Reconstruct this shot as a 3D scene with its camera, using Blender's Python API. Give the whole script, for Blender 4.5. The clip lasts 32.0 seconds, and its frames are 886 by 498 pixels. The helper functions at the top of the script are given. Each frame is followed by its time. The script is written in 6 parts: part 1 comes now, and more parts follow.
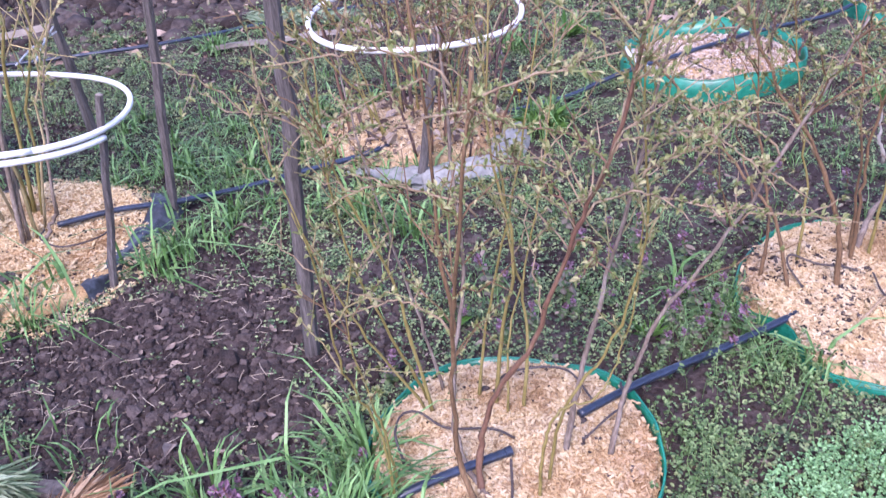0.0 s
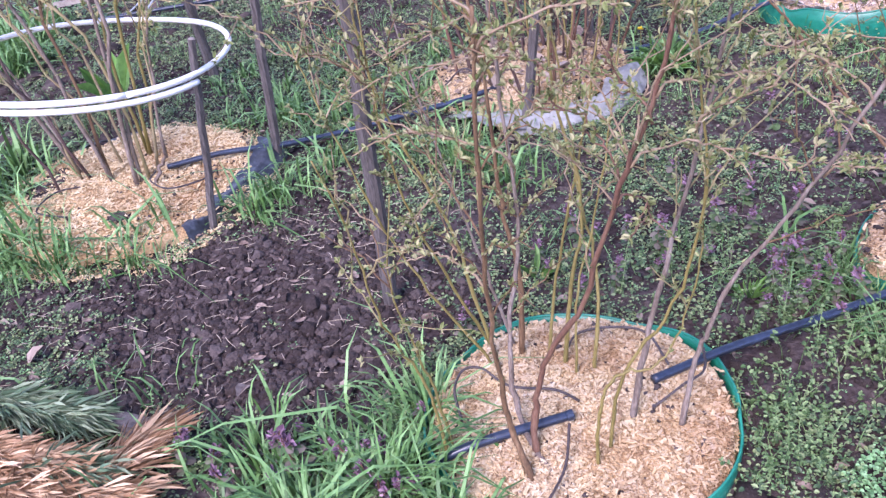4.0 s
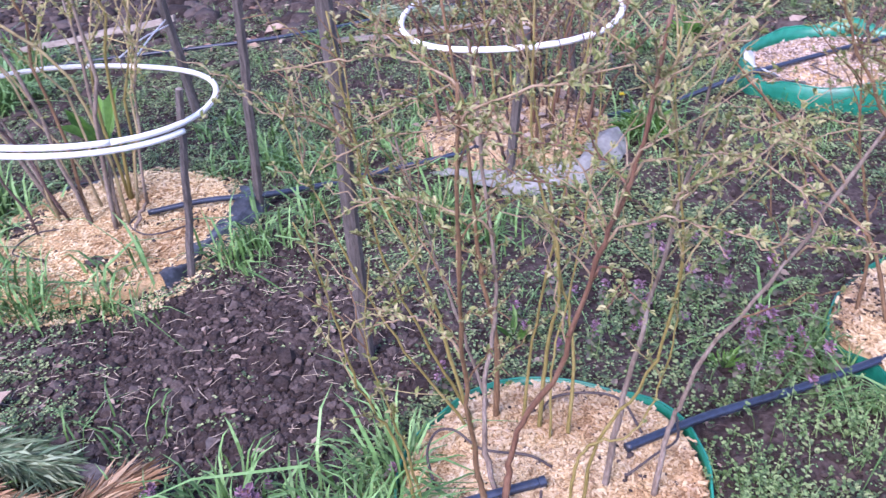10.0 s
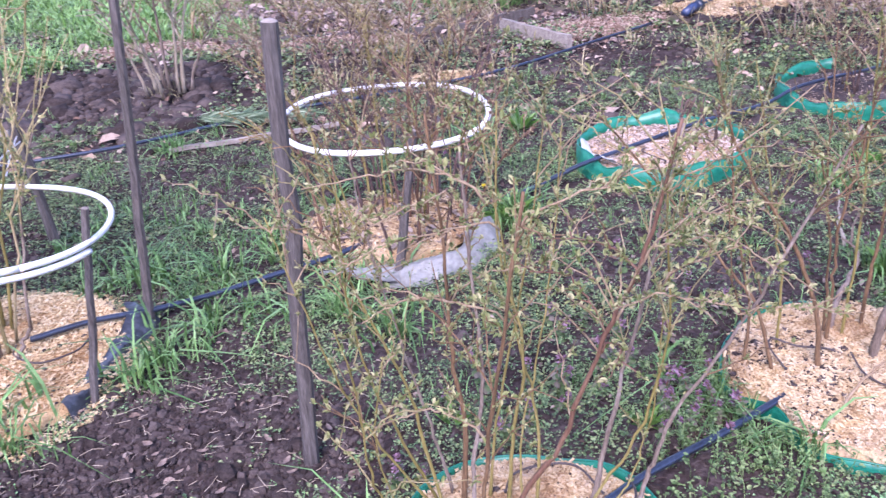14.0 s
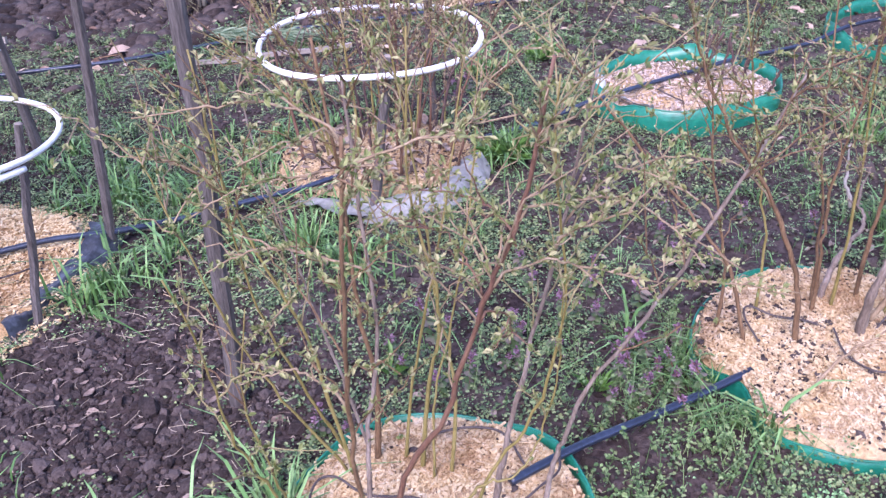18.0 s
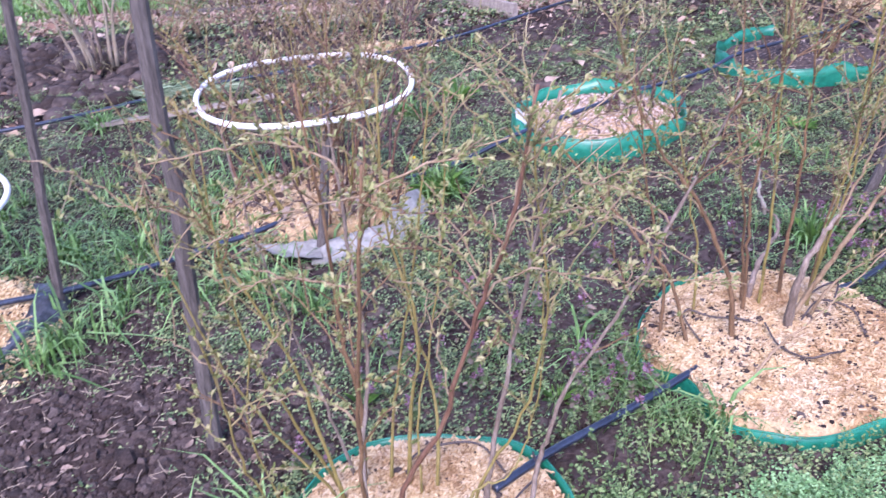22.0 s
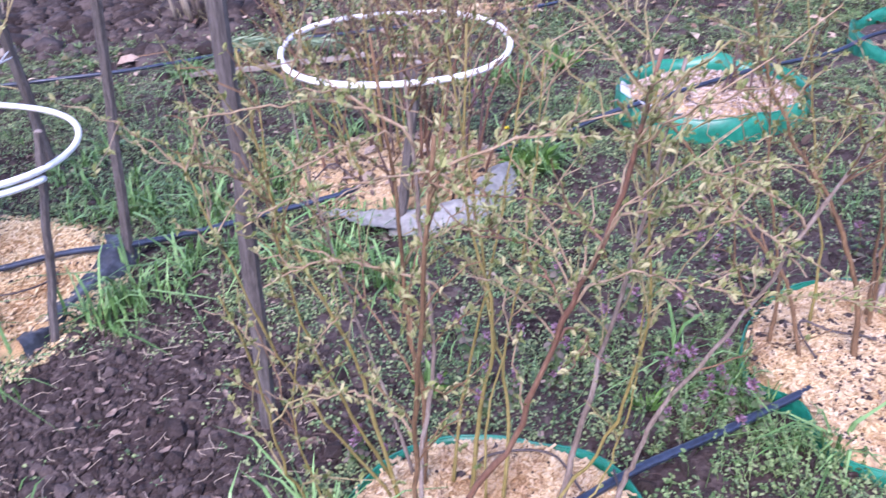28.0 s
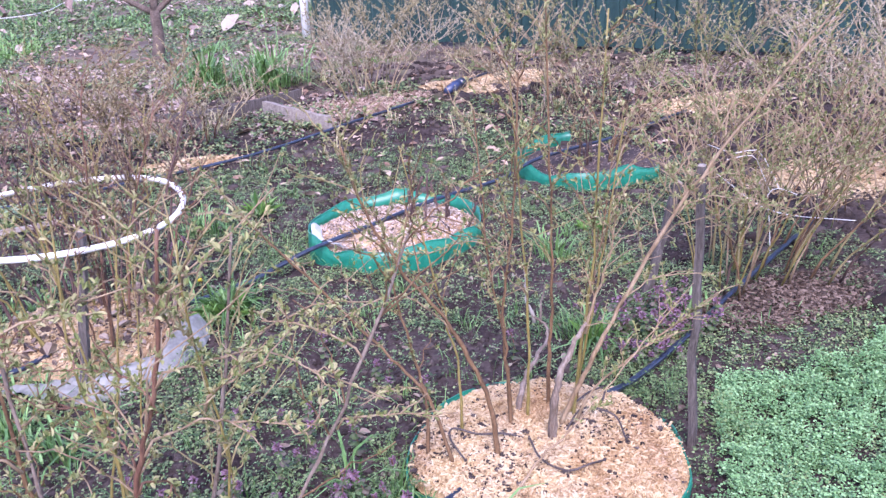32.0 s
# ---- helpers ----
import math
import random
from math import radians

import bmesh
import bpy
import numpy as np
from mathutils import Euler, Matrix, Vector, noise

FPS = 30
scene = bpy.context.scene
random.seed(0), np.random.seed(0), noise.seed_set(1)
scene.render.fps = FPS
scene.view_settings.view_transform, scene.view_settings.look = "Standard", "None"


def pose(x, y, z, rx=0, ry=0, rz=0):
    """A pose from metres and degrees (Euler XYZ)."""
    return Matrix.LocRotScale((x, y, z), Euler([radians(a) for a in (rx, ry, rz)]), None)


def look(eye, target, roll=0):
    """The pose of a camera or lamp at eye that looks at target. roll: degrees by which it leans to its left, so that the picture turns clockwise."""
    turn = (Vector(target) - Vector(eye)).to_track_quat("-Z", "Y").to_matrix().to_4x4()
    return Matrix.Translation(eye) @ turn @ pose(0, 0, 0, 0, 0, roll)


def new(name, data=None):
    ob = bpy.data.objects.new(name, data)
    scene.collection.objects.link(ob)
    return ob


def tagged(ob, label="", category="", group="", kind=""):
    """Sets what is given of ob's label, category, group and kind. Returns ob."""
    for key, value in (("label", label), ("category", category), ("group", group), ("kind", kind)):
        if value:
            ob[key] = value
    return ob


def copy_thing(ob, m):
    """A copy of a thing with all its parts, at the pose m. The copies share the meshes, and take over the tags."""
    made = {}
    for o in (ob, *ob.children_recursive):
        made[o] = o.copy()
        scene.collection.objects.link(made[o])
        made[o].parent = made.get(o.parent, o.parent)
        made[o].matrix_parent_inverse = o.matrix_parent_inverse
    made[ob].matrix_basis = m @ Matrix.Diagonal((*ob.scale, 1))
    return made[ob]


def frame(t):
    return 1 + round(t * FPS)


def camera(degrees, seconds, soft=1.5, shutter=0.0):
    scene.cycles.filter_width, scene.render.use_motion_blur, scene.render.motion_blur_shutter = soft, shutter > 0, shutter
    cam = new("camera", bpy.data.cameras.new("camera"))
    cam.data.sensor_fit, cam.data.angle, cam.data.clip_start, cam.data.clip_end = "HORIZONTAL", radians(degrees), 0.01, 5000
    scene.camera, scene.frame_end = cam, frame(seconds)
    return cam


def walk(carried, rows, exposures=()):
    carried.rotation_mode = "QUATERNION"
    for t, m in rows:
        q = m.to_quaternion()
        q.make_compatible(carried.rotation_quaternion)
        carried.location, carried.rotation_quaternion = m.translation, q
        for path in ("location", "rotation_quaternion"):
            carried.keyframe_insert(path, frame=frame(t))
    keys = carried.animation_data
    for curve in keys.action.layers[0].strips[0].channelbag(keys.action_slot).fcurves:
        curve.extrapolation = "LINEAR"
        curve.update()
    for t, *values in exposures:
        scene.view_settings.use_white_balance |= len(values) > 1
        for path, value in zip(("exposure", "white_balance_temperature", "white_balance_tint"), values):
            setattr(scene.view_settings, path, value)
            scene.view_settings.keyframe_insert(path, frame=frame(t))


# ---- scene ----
cam = camera(54.67, 32.0, soft=1.4, shutter=0.4)
PATH = (
    (0, (0.084, 0.010, 1.448), (0.104, 1.707, 0.389), -4.15),
    (0.5, (0.090, 0.011, 1.441), (0.121, 1.675, 0.332), -4.46),
    (1, (0.107, 0.016, 1.443), (0.172, 1.699, 0.363), -4.72),
    (1.5, (0.138, 0.035, 1.448), (0.232, 1.760, 0.440), -6.02),
    (2, (0.172, 0.052, 1.440), (0.071, 1.773, 0.428), -10.14),
    (2.5, (0.216, 0.080, 1.432), (0.010, 1.761, 0.368), -11.31),
    (3, (0.260, 0.095, 1.411), (0.004, 1.741, 0.303), -10.00),
    (3.5, (0.284, 0.096, 1.399), (-0.038, 1.711, 0.264), -10.17),
    (5.5, (0.261, 0.119, 1.384), (-0.114, 1.739, 0.273), -9.59),
    (6, (0.276, 0.122, 1.398), (0.002, 1.760, 0.283), -7.29),
    (6.5, (0.278, 0.119, 1.406), (0.017, 1.774, 0.313), -6.42),
    (7, (0.279, 0.106, 1.415), (0.012, 1.787, 0.365), -6.54),
    (7.5, (0.282, 0.103, 1.422), (0.002, 1.798, 0.398), -7.18),
    (8, (0.286, 0.113, 1.423), (0.033, 1.809, 0.393), -7.83),
    (8.5, (0.279, 0.107, 1.424), (0.040, 1.802, 0.389), -7.56),
    (9, (0.280, 0.111, 1.427), (0.040, 1.801, 0.385), -7.31),
    (9.5, (0.283, 0.104, 1.425), (0.017, 1.785, 0.374), -7.42),
    (10, (0.283, 0.107, 1.420), (-0.017, 1.786, 0.376), -6.66),
    (10.5, (0.238, 0.109, 1.423), (-0.250, 1.815, 0.500), -5.41),
    (11, (0.057, 0.064, 1.481), (-0.601, 1.780, 0.691), -5.06),
    (11.5, (-0.110, 0.025, 1.491), (-0.724, 1.800, 0.803), -4.95),
    (12, (-0.069, 0.030, 1.482), (-0.653, 1.837, 0.855), -6.11),
    (12.5, (-0.065, 0.016, 1.491), (-0.466, 1.851, 0.804), -5.84),
    (13, (-0.074, 0.015, 1.502), (-0.202, 1.850, 0.719), -5.10),
    (13.5, (-0.076, 0.002, 1.517), (0.006, 1.804, 0.655), -4.52),
    (14, (-0.084, 0.021, 1.514), (0.115, 1.796, 0.614), -3.73),
    (14.5, (-0.120, 0.043, 1.504), (0.166, 1.810, 0.611), -3.07),
    (16.5, (0.307, 0.197, 1.459), (0.224, 1.966, 0.530), -4.15),
    (17, (0.304, 0.192, 1.461), (0.200, 1.940, 0.495), -4.04),
    (17.5, (0.295, 0.190, 1.452), (0.234, 1.912, 0.437), -3.27),
    (18, (0.244, 0.165, 1.447), (0.275, 1.873, 0.407), -3.00),
    (18.5, (0.171, 0.127, 1.454), (0.240, 1.828, 0.404), -4.15),
    (19, (0.117, 0.091, 1.455), (0.207, 1.780, 0.388), -4.32),
    (19.5, (0.087, 0.064, 1.447), (0.206, 1.746, 0.371), -3.76),
    (20, (0.075, 0.043, 1.454), (0.191, 1.737, 0.396), -3.72),
    (20.5, (0.076, 0.029, 1.453), (0.202, 1.730, 0.408), -3.86),
    (21, (0.084, 0.029, 1.455), (0.238, 1.730, 0.414), -3.81),
    (21.5, (0.086, 0.035, 1.465), (0.254, 1.750, 0.449), -3.69),
    (22, (0.099, 0.054, 1.478), (0.353, 1.791, 0.518), -3.74),
    (22.5, (0.144, 0.067, 1.471), (0.442, 1.821, 0.558), -4.12),
    (23, (0.170, 0.092, 1.488), (0.455, 1.854, 0.586), -4.19),
    (23.5, (0.215, 0.128, 1.493), (0.438, 1.898, 0.590), -4.40),
    (24, (0.261, 0.156, 1.490), (0.339, 1.919, 0.549), -5.54),
    (24.5, (0.301, 0.175, 1.464), (0.271, 1.907, 0.463), -6.18),
    (25, (0.314, 0.171, 1.442), (0.232, 1.866, 0.384), -6.16),
    (25.5, (0.293, 0.166, 1.402), (0.148, 1.819, 0.285), -6.85),
    (27.5, (0.164, 0.255, 1.387), (0.110, 1.952, 0.328), -4.47),
    (28, (0.132, 0.255, 1.398), (0.177, 1.978, 0.385), -2.87),
    (28.5, (0.134, 0.249, 1.417), (0.391, 1.995, 0.477), -2.06),
    (29, (0.158, 0.233, 1.430), (0.614, 1.971, 0.552), -2.05),
    (29.5, (0.249, 0.203, 1.469), (0.741, 1.936, 0.601), -2.83),
    (30, (0.329, 0.171, 1.471), (0.814, 1.900, 0.590), -3.46),
    (30.5, (0.382, 0.124, 1.467), (0.797, 1.858, 0.561), -3.59),
    (31, (0.398, 0.085, 1.479), (0.858, 1.829, 0.615), -2.96),
    (31.5, (0.423, 0.068, 1.481), (0.961, 1.820, 0.680), -2.54),
    (32, (0.434, 0.067, 1.482), (1.013, 1.823, 0.719), -2.78),
)
walk(cam, [(t, look(eye, aim, roll)) for t, eye, aim, roll in PATH], exposures=[(t, stops + 0.04, 6190, 38) for t, stops in ((0.0, 1.84), (10.0, 1.84), (11.0, 1.95), (13.0, 1.92), (14.5, 1.94), (17.0, 1.88), (19.0, 1.82), (21.0, 1.85), (22.5, 1.94), (25.0, 1.88), (28.0, 1.92), (29.5, 1.96), (32.0, 1.94))])

# ---- light: a bright overcast spring day ----
world = bpy.data.worlds.new("sky")
scene.world = world
world.use_nodes = True
wn = world.node_tree
sky = wn.nodes.new("ShaderNodeTexSky")
sky.sky_type = "NISHITA"
sky.sun_disc = False
SUN_ELEV, SUN_TURN = radians(48), radians(200)
sky.sun_elevation, sky.sun_rotation = SUN_ELEV, SUN_TURN
sky.dust_density, sky.air_density, sky.ozone_density = 0.6, 1.0, 2.5
wn.nodes["Background"].inputs["Strength"].default_value = 0.15
wn.links.new(sky.outputs[0], wn.nodes["Background"].inputs["Color"])
sun = new("sun", bpy.data.lights.new("sun", "SUN"))
sun.data.energy, sun.data.angle, sun.data.color = 1.5, radians(30), (1.0, 0.97, 0.95)
sun.matrix_world = look((math.sin(SUN_TURN) * math.cos(SUN_ELEV) * 20, math.cos(SUN_TURN) * math.cos(SUN_ELEV) * 20, math.sin(SUN_ELEV) * 20), (0, 0, 0))

# ---- materials ----


def material(name, colours, rough=0.8, scale=12.0, fine=90.0, bump=0.3, metal=0.0, island=0.0, random_object=0.0, spec=0.4, stretch=(1, 1, 1), depth=0.004, sheen=0.0):
    """Two scales of noise over two to four colours, with fine relief. island and random_object: how much pieces differ in lightness."""
    m = bpy.data.materials.new(name)
    m.use_nodes = True
    nt = m.node_tree
    n, l = nt.nodes, nt.links
    bsdf = n["Principled BSDF"]
    tc = n.new("ShaderNodeTexCoord")
    mp = n.new("ShaderNodeMapping")
    mp.inputs["Scale"].default_value = stretch
    l.new(tc.outputs["Object"], mp.inputs["Vector"])
    big, small = n.new("ShaderNodeTexNoise"), n.new("ShaderNodeTexNoise")
    big.inputs["Scale"].default_value, big.inputs["Detail"].default_value = scale, 4
    small.inputs["Scale"].default_value, small.inputs["Detail"].default_value = fine, 3
    l.new(mp.outputs[0], big.inputs["Vector"])
    l.new(mp.outputs[0], small.inputs["Vector"])
    mixn = n.new("ShaderNodeMath")
    mixn.operation = "MULTIPLY_ADD"
    mixn.inputs[1].default_value, mixn.inputs[2].default_value = 0.45, 0.0
    l.new(small.outputs["Fac"], mixn.inputs[0])
    both = n.new("ShaderNodeMath")
    both.operation = "MULTIPLY_ADD"
    both.inputs[1].default_value = 0.55
    l.new(big.outputs["Fac"], both.inputs[0])
    l.new(mixn.outputs[0], both.inputs[2])
    fac = both.outputs[0]
    if island or random_object:
        src = n.new("ShaderNodeNewGeometry").outputs["Random Per Island"] if island else n.new("ShaderNodeObjectInfo").outputs["Random"]
        add = n.new("ShaderNodeMath")
        add.operation = "MULTIPLY_ADD"
        add.inputs[1].default_value = island or random_object
        l.new(src, add.inputs[0])
        sub = n.new("ShaderNodeMath")
        sub.operation = "SUBTRACT"
        sub.inputs[1].default_value = (island or random_object) / 2
        l.new(fac, sub.inputs[0])
        l.new(sub.outputs[0], add.inputs[2])
        fac = add.outputs[0]
    ramp = n.new("ShaderNodeValToRGB")
    r = ramp.color_ramp
    lo, hi = 0.33, 0.67
    while len(r.elements) < len(colours):
        r.elements.new(0.5)
    for k, c in enumerate(colours):
        r.elements[k].position = lo + (hi - lo) * k / (len(colours) - 1)
        r.elements[k].color = (*c, 1)
    l.new(fac, ramp.inputs["Fac"])
    l.new(ramp.outputs["Color"], bsdf.inputs["Base Color"])
    bsdf.inputs["Roughness"].default_value, bsdf.inputs["Metallic"].default_value = rough, metal
    bsdf.inputs["Specular IOR Level"].default_value = spec
    if bump:
        b = n.new("ShaderNodeBump")
        b.inputs["Strength"].default_value, b.inputs["Distance"].default_value = bump, depth
        l.new(small.outputs["Fac"], b.inputs["Height"])
        l.new(b.outputs[0], bsdf.inputs["Normal"])
    return m


def patchy(m, tint, scale, lo, hi):
    """Lays wide uneven patches of another tone over a material's colour."""
    n, l = m.node_tree.nodes, m.node_tree.links
    bsdf = n["Principled BSDF"]
    old = bsdf.inputs["Base Color"].links[0].from_socket
    tc, noise, ramp, mix = n.new("ShaderNodeTexCoord"), n.new("ShaderNodeTexNoise"), n.new("ShaderNodeMapRange"), n.new("ShaderNodeMix")
    noise.inputs["Scale"].default_value, noise.inputs["Detail"].default_value, noise.inputs["Roughness"].default_value = scale, 5, 0.62
    ramp.inputs["From Min"].default_value, ramp.inputs["From Max"].default_value = lo, hi
    mix.data_type, mix.blend_type = "RGBA", "MULTIPLY"
    l.new(tc.outputs["Object"], noise.inputs["Vector"])
    l.new(noise.outputs["Fac"], ramp.inputs["Value"])
    l.new(ramp.outputs[0], mix.inputs["Factor"])
    l.new(old, mix.inputs[6])
    mix.inputs[7].default_value = (*tint, 1)
    l.new(mix.outputs[2], bsdf.inputs["Base Color"])
    return m


SOIL = material("dark_garden_soil", [(0.0232, 0.0163, 0.0162), (0.0438, 0.0326, 0.0315), (0.0725, 0.056, 0.0528), (0.105, 0.0835, 0.077)], 0.95, 3.0, 60, 0.8, depth=0.012, spec=0.2)
CLOD = material("crumbly_soil", [(0.0238, 0.0168, 0.0153), (0.0495, 0.037, 0.0335), (0.0935, 0.0723, 0.0652)], 0.95, 30, 160, 0.8, island=0.35, depth=0.004, spec=0.2)
CHIP_ORANGE = material("fresh_orange_wood_chips", [(0.33, 0.215, 0.11), (0.55, 0.405, 0.215), (0.63, 0.49, 0.285), (0.69, 0.575, 0.385)], 0.85, 30, 220, 0.3, island=0.32, depth=0.001, spec=0.25)
MULCH_ORANGE = material("orange_wood_chip_bed", [(0.26, 0.155, 0.075), (0.44, 0.295, 0.15), (0.54, 0.385, 0.215)], 0.9, 25, 130, 1.0, depth=0.008, spec=0.2)
STEM_YELLOW = material("yellow_olive_twig_bark", [(0.20, 0.15, 0.065), (0.36, 0.28, 0.135), (0.50, 0.42, 0.23)], 0.65, 16, 120, 0.3, stretch=(2, 2, 0.5), depth=0.001, spec=0.3)
CHIP = material("fresh_wood_chips", [(0.26, 0.17, 0.10), (0.46, 0.34, 0.20), (0.535, 0.415, 0.262), (0.61, 0.505, 0.365)], 0.85, 30, 220, 0.3, island=0.30, depth=0.001, spec=0.25)
MULCH = material("wood_chip_bed", [(0.27, 0.18, 0.105), (0.46, 0.33, 0.195), (0.56, 0.42, 0.265)], 0.9, 25, 130, 1.0, depth=0.008, spec=0.2)
OLDCHIP = material("weathered_wood_chips", [(0.16, 0.115, 0.09), (0.42, 0.32, 0.26), (0.60, 0.50, 0.43)], 0.9, 30, 200, 0.3, island=0.5, depth=0.001, spec=0.2)
for m in (CHIP, MULCH):
    patchy(m, (0.70, 0.61, 0.58), 5.5, 0.46, 0.66)
    patchy(m, (1.03, 1.0, 0.89), 8.0, 0.44, 0.56)
for m in (CHIP_ORANGE, MULCH_ORANGE):
    patchy(m, (0.72, 0.62, 0.56), 5.0, 0.50, 0.68)
DEBRIS = material("dry_leaf_scraps", [(0.08, 0.055, 0.045), (0.18, 0.13, 0.105), (0.31, 0.245, 0.20)], 0.9, 20, 120, 0.2, island=0.7, spec=0.2)
GREEN_PLASTIC = material("green_plastic_edging", [(0.0, 0.115, 0.072), (0.0, 0.165, 0.105), (0.008, 0.22, 0.14)], 0.36, 5, 40, 0.1, spec=0.5)
PALE_PLASTIC = material("pale_plastic_film", [(0.13, 0.13, 0.12), (0.20, 0.20, 0.185), (0.29, 0.29, 0.27)], 0.6, 14, 60, 0.4, spec=0.5)
WHITE_FILM = material("white_plastic_film", [(0.40, 0.41, 0.40), (0.52, 0.53, 0.52), (0.62, 0.63, 0.62)], 0.5, 14, 60, 0.4, spec=0.5)
BLACK_PLASTIC = material("black_plastic_film", [(0.013, 0.015, 0.018), (0.033, 0.037, 0.046), (0.085, 0.095, 0.118)], 0.4, 12, 60, 0.5, spec=0.5)
PIPE = material("blue_black_pipe", [(0.010, 0.013, 0.022), (0.018, 0.026, 0.045), (0.034, 0.048, 0.08)], 0.3, 9, 80, 0.12, spec=0.6, depth=0.001)
STRIPE = material("blue_pipe_stripe", [(0.02, 0.035, 0.085), (0.035, 0.055, 0.125)], 0.4, 9, 80, 0.05, spec=0.6)
TUBE = material("black_drip_tube", [(0.035, 0.026, 0.025), (0.075, 0.056, 0.052)], 0.5, 30, 200, 0.2)
HOOP = material("white_plastic_pipe", [(0.66, 0.65, 0.63), (0.76, 0.75, 0.73), (0.82, 0.81, 0.80)], 0.35, 6, 70, 0.1, spec=0.5, depth=0.001)
STAKE = material("grey_weathered_wood", [(0.042, 0.035, 0.033), (0.085, 0.073, 0.068), (0.145, 0.126, 0.117)], 0.85, 14, 70, 0.45, stretch=(6, 6, 0.6), depth=0.003, spec=0.2)
PALE_WOOD = material("pale_weathered_board", [(0.16, 0.13, 0.115), (0.26, 0.22, 0.19), (0.36, 0.32, 0.28)], 0.85, 8, 60, 0.5, stretch=(0.6, 6, 6), spec=0.2)
STEM_BROWN = material("brown_bark", [(0.07, 0.04, 0.022), (0.14, 0.08, 0.042), (0.22, 0.135, 0.075)], 0.75, 18, 120, 0.5, stretch=(2, 2, 0.5), depth=0.002, spec=0.3)
PALE_BARE = material("peeled_bare_wood", [(0.19, 0.165, 0.14), (0.28, 0.25, 0.215), (0.37, 0.34, 0.30)], 0.8, 18, 120, 0.3, stretch=(2, 2, 0.5), depth=0.001, spec=0.2)
STEM_RED = material("reddish_bark", [(0.085, 0.04, 0.028), (0.14, 0.07, 0.045), (0.20, 0.115, 0.075)], 0.6, 14, 120, 0.4, stretch=(2, 2, 0.5), depth=0.002, spec=0.35)
STEM_TAN = material("tan_twig_bark", [(0.145, 0.095, 0.055), (0.25, 0.175, 0.108), (0.36, 0.27, 0.18)], 0.7, 16, 120, 0.35, stretch=(2, 2, 0.5), depth=0.001, spec=0.3)
STEM_GREEN = material("olive_green_bark", [(0.11, 0.088, 0.026), (0.19, 0.15, 0.046), (0.26, 0.21, 0.078)], 0.6, 16, 120, 0.3, stretch=(2, 2, 0.5), depth=0.001, spec=0.35)
STEM_GREY = material("grey_peeling_bark", [(0.095, 0.069, 0.052), (0.175, 0.133, 0.107), (0.29, 0.237, 0.20)], 0.85, 16, 120, 0.7, stretch=(2, 2, 0.5), depth=0.003, spec=0.25)
STEM_DARK = material("dark_red_brown_bark", [(0.045, 0.026, 0.024), (0.085, 0.05, 0.045), (0.15, 0.1, 0.085)], 0.75, 18, 120, 0.4, stretch=(2, 2, 0.5), depth=0.002, spec=0.3)
STEM_STRAW = material("straw_coloured_bark", [(0.19, 0.135, 0.075), (0.31, 0.24, 0.13), (0.40, 0.32, 0.19)], 0.7, 16, 120, 0.3, stretch=(2, 2, 0.5), depth=0.001, spec=0.3)
BUD_DRY = material("dry_greyish_buds", [(0.19, 0.162, 0.10), (0.29, 0.25, 0.165), (0.39, 0.34, 0.235)], 0.7, 20, 90, 0, island=0.6, spec=0.2)
BUD = material("opening_leaf_buds", [(0.115, 0.14, 0.045), (0.205, 0.225, 0.085), (0.31, 0.29, 0.15)], 0.6, 20, 90, 0, island=0.6, spec=0.3)
BUD_BRIGHT = material("yellow_green_buds", [(0.17, 0.19, 0.06), (0.29, 0.31, 0.12), (0.42, 0.40, 0.20)], 0.6, 20, 90, 0, island=0.6, spec=0.3)
STEM_PALE = material("pale_dry_twig_bark", [(0.22, 0.17, 0.12), (0.33, 0.27, 0.20), (0.42, 0.36, 0.29)], 0.8, 16, 120, 0.3, stretch=(2, 2, 0.5), depth=0.001, spec=0.25)
STEM_OLIVE = material("olive_brown_twig_bark", [(0.135, 0.108, 0.048), (0.225, 0.18, 0.085), (0.32, 0.265, 0.142)], 0.7, 16, 120, 0.3, stretch=(2, 2, 0.5), depth=0.001, spec=0.3)
BUD_RED = material("reddish_opening_buds", [(0.15, 0.10, 0.065), (0.24, 0.175, 0.105), (0.32, 0.26, 0.15)], 0.6, 20, 90, 0, island=0.8, spec=0.3)
GRASS = material("fresh_grass", [(0.055, 0.128, 0.033), (0.102, 0.218, 0.06), (0.17, 0.31, 0.108)], 0.5, 8, 60, 0, island=0.7, spec=0.4)
GRASS_LIGHT = material("broad_fresh_grass", [(0.075, 0.17, 0.035), (0.135, 0.28, 0.065), (0.22, 0.38, 0.12)], 0.45, 8, 60, 0, island=0.7, spec=0.45)
GRASS_DRY = material("faded_grass", [(0.13, 0.13, 0.05), (0.25, 0.22, 0.11), (0.36, 0.31, 0.18)], 0.6, 8, 60, 0, island=0.7, spec=0.3)
WEED = material("small_weed_leaves", [(0.042, 0.078, 0.032), (0.082, 0.142, 0.055), (0.135, 0.205, 0.085), (0.21, 0.265, 0.115)], 0.5, 8, 60, 0, island=0.7, spec=0.4)
CHICKWEED = material("bright_chickweed_leaves", [(0.094, 0.207, 0.078), (0.15, 0.295, 0.118), (0.23, 0.40, 0.185)], 0.55, 8, 60, 0, island=0.55, spec=0.25)
RED_LITTER = material("reddish_dry_litter", [(0.17, 0.105, 0.078), (0.30, 0.205, 0.155), (0.42, 0.32, 0.25)], 0.9, 20, 120, 0.2, island=0.6, spec=0.2)
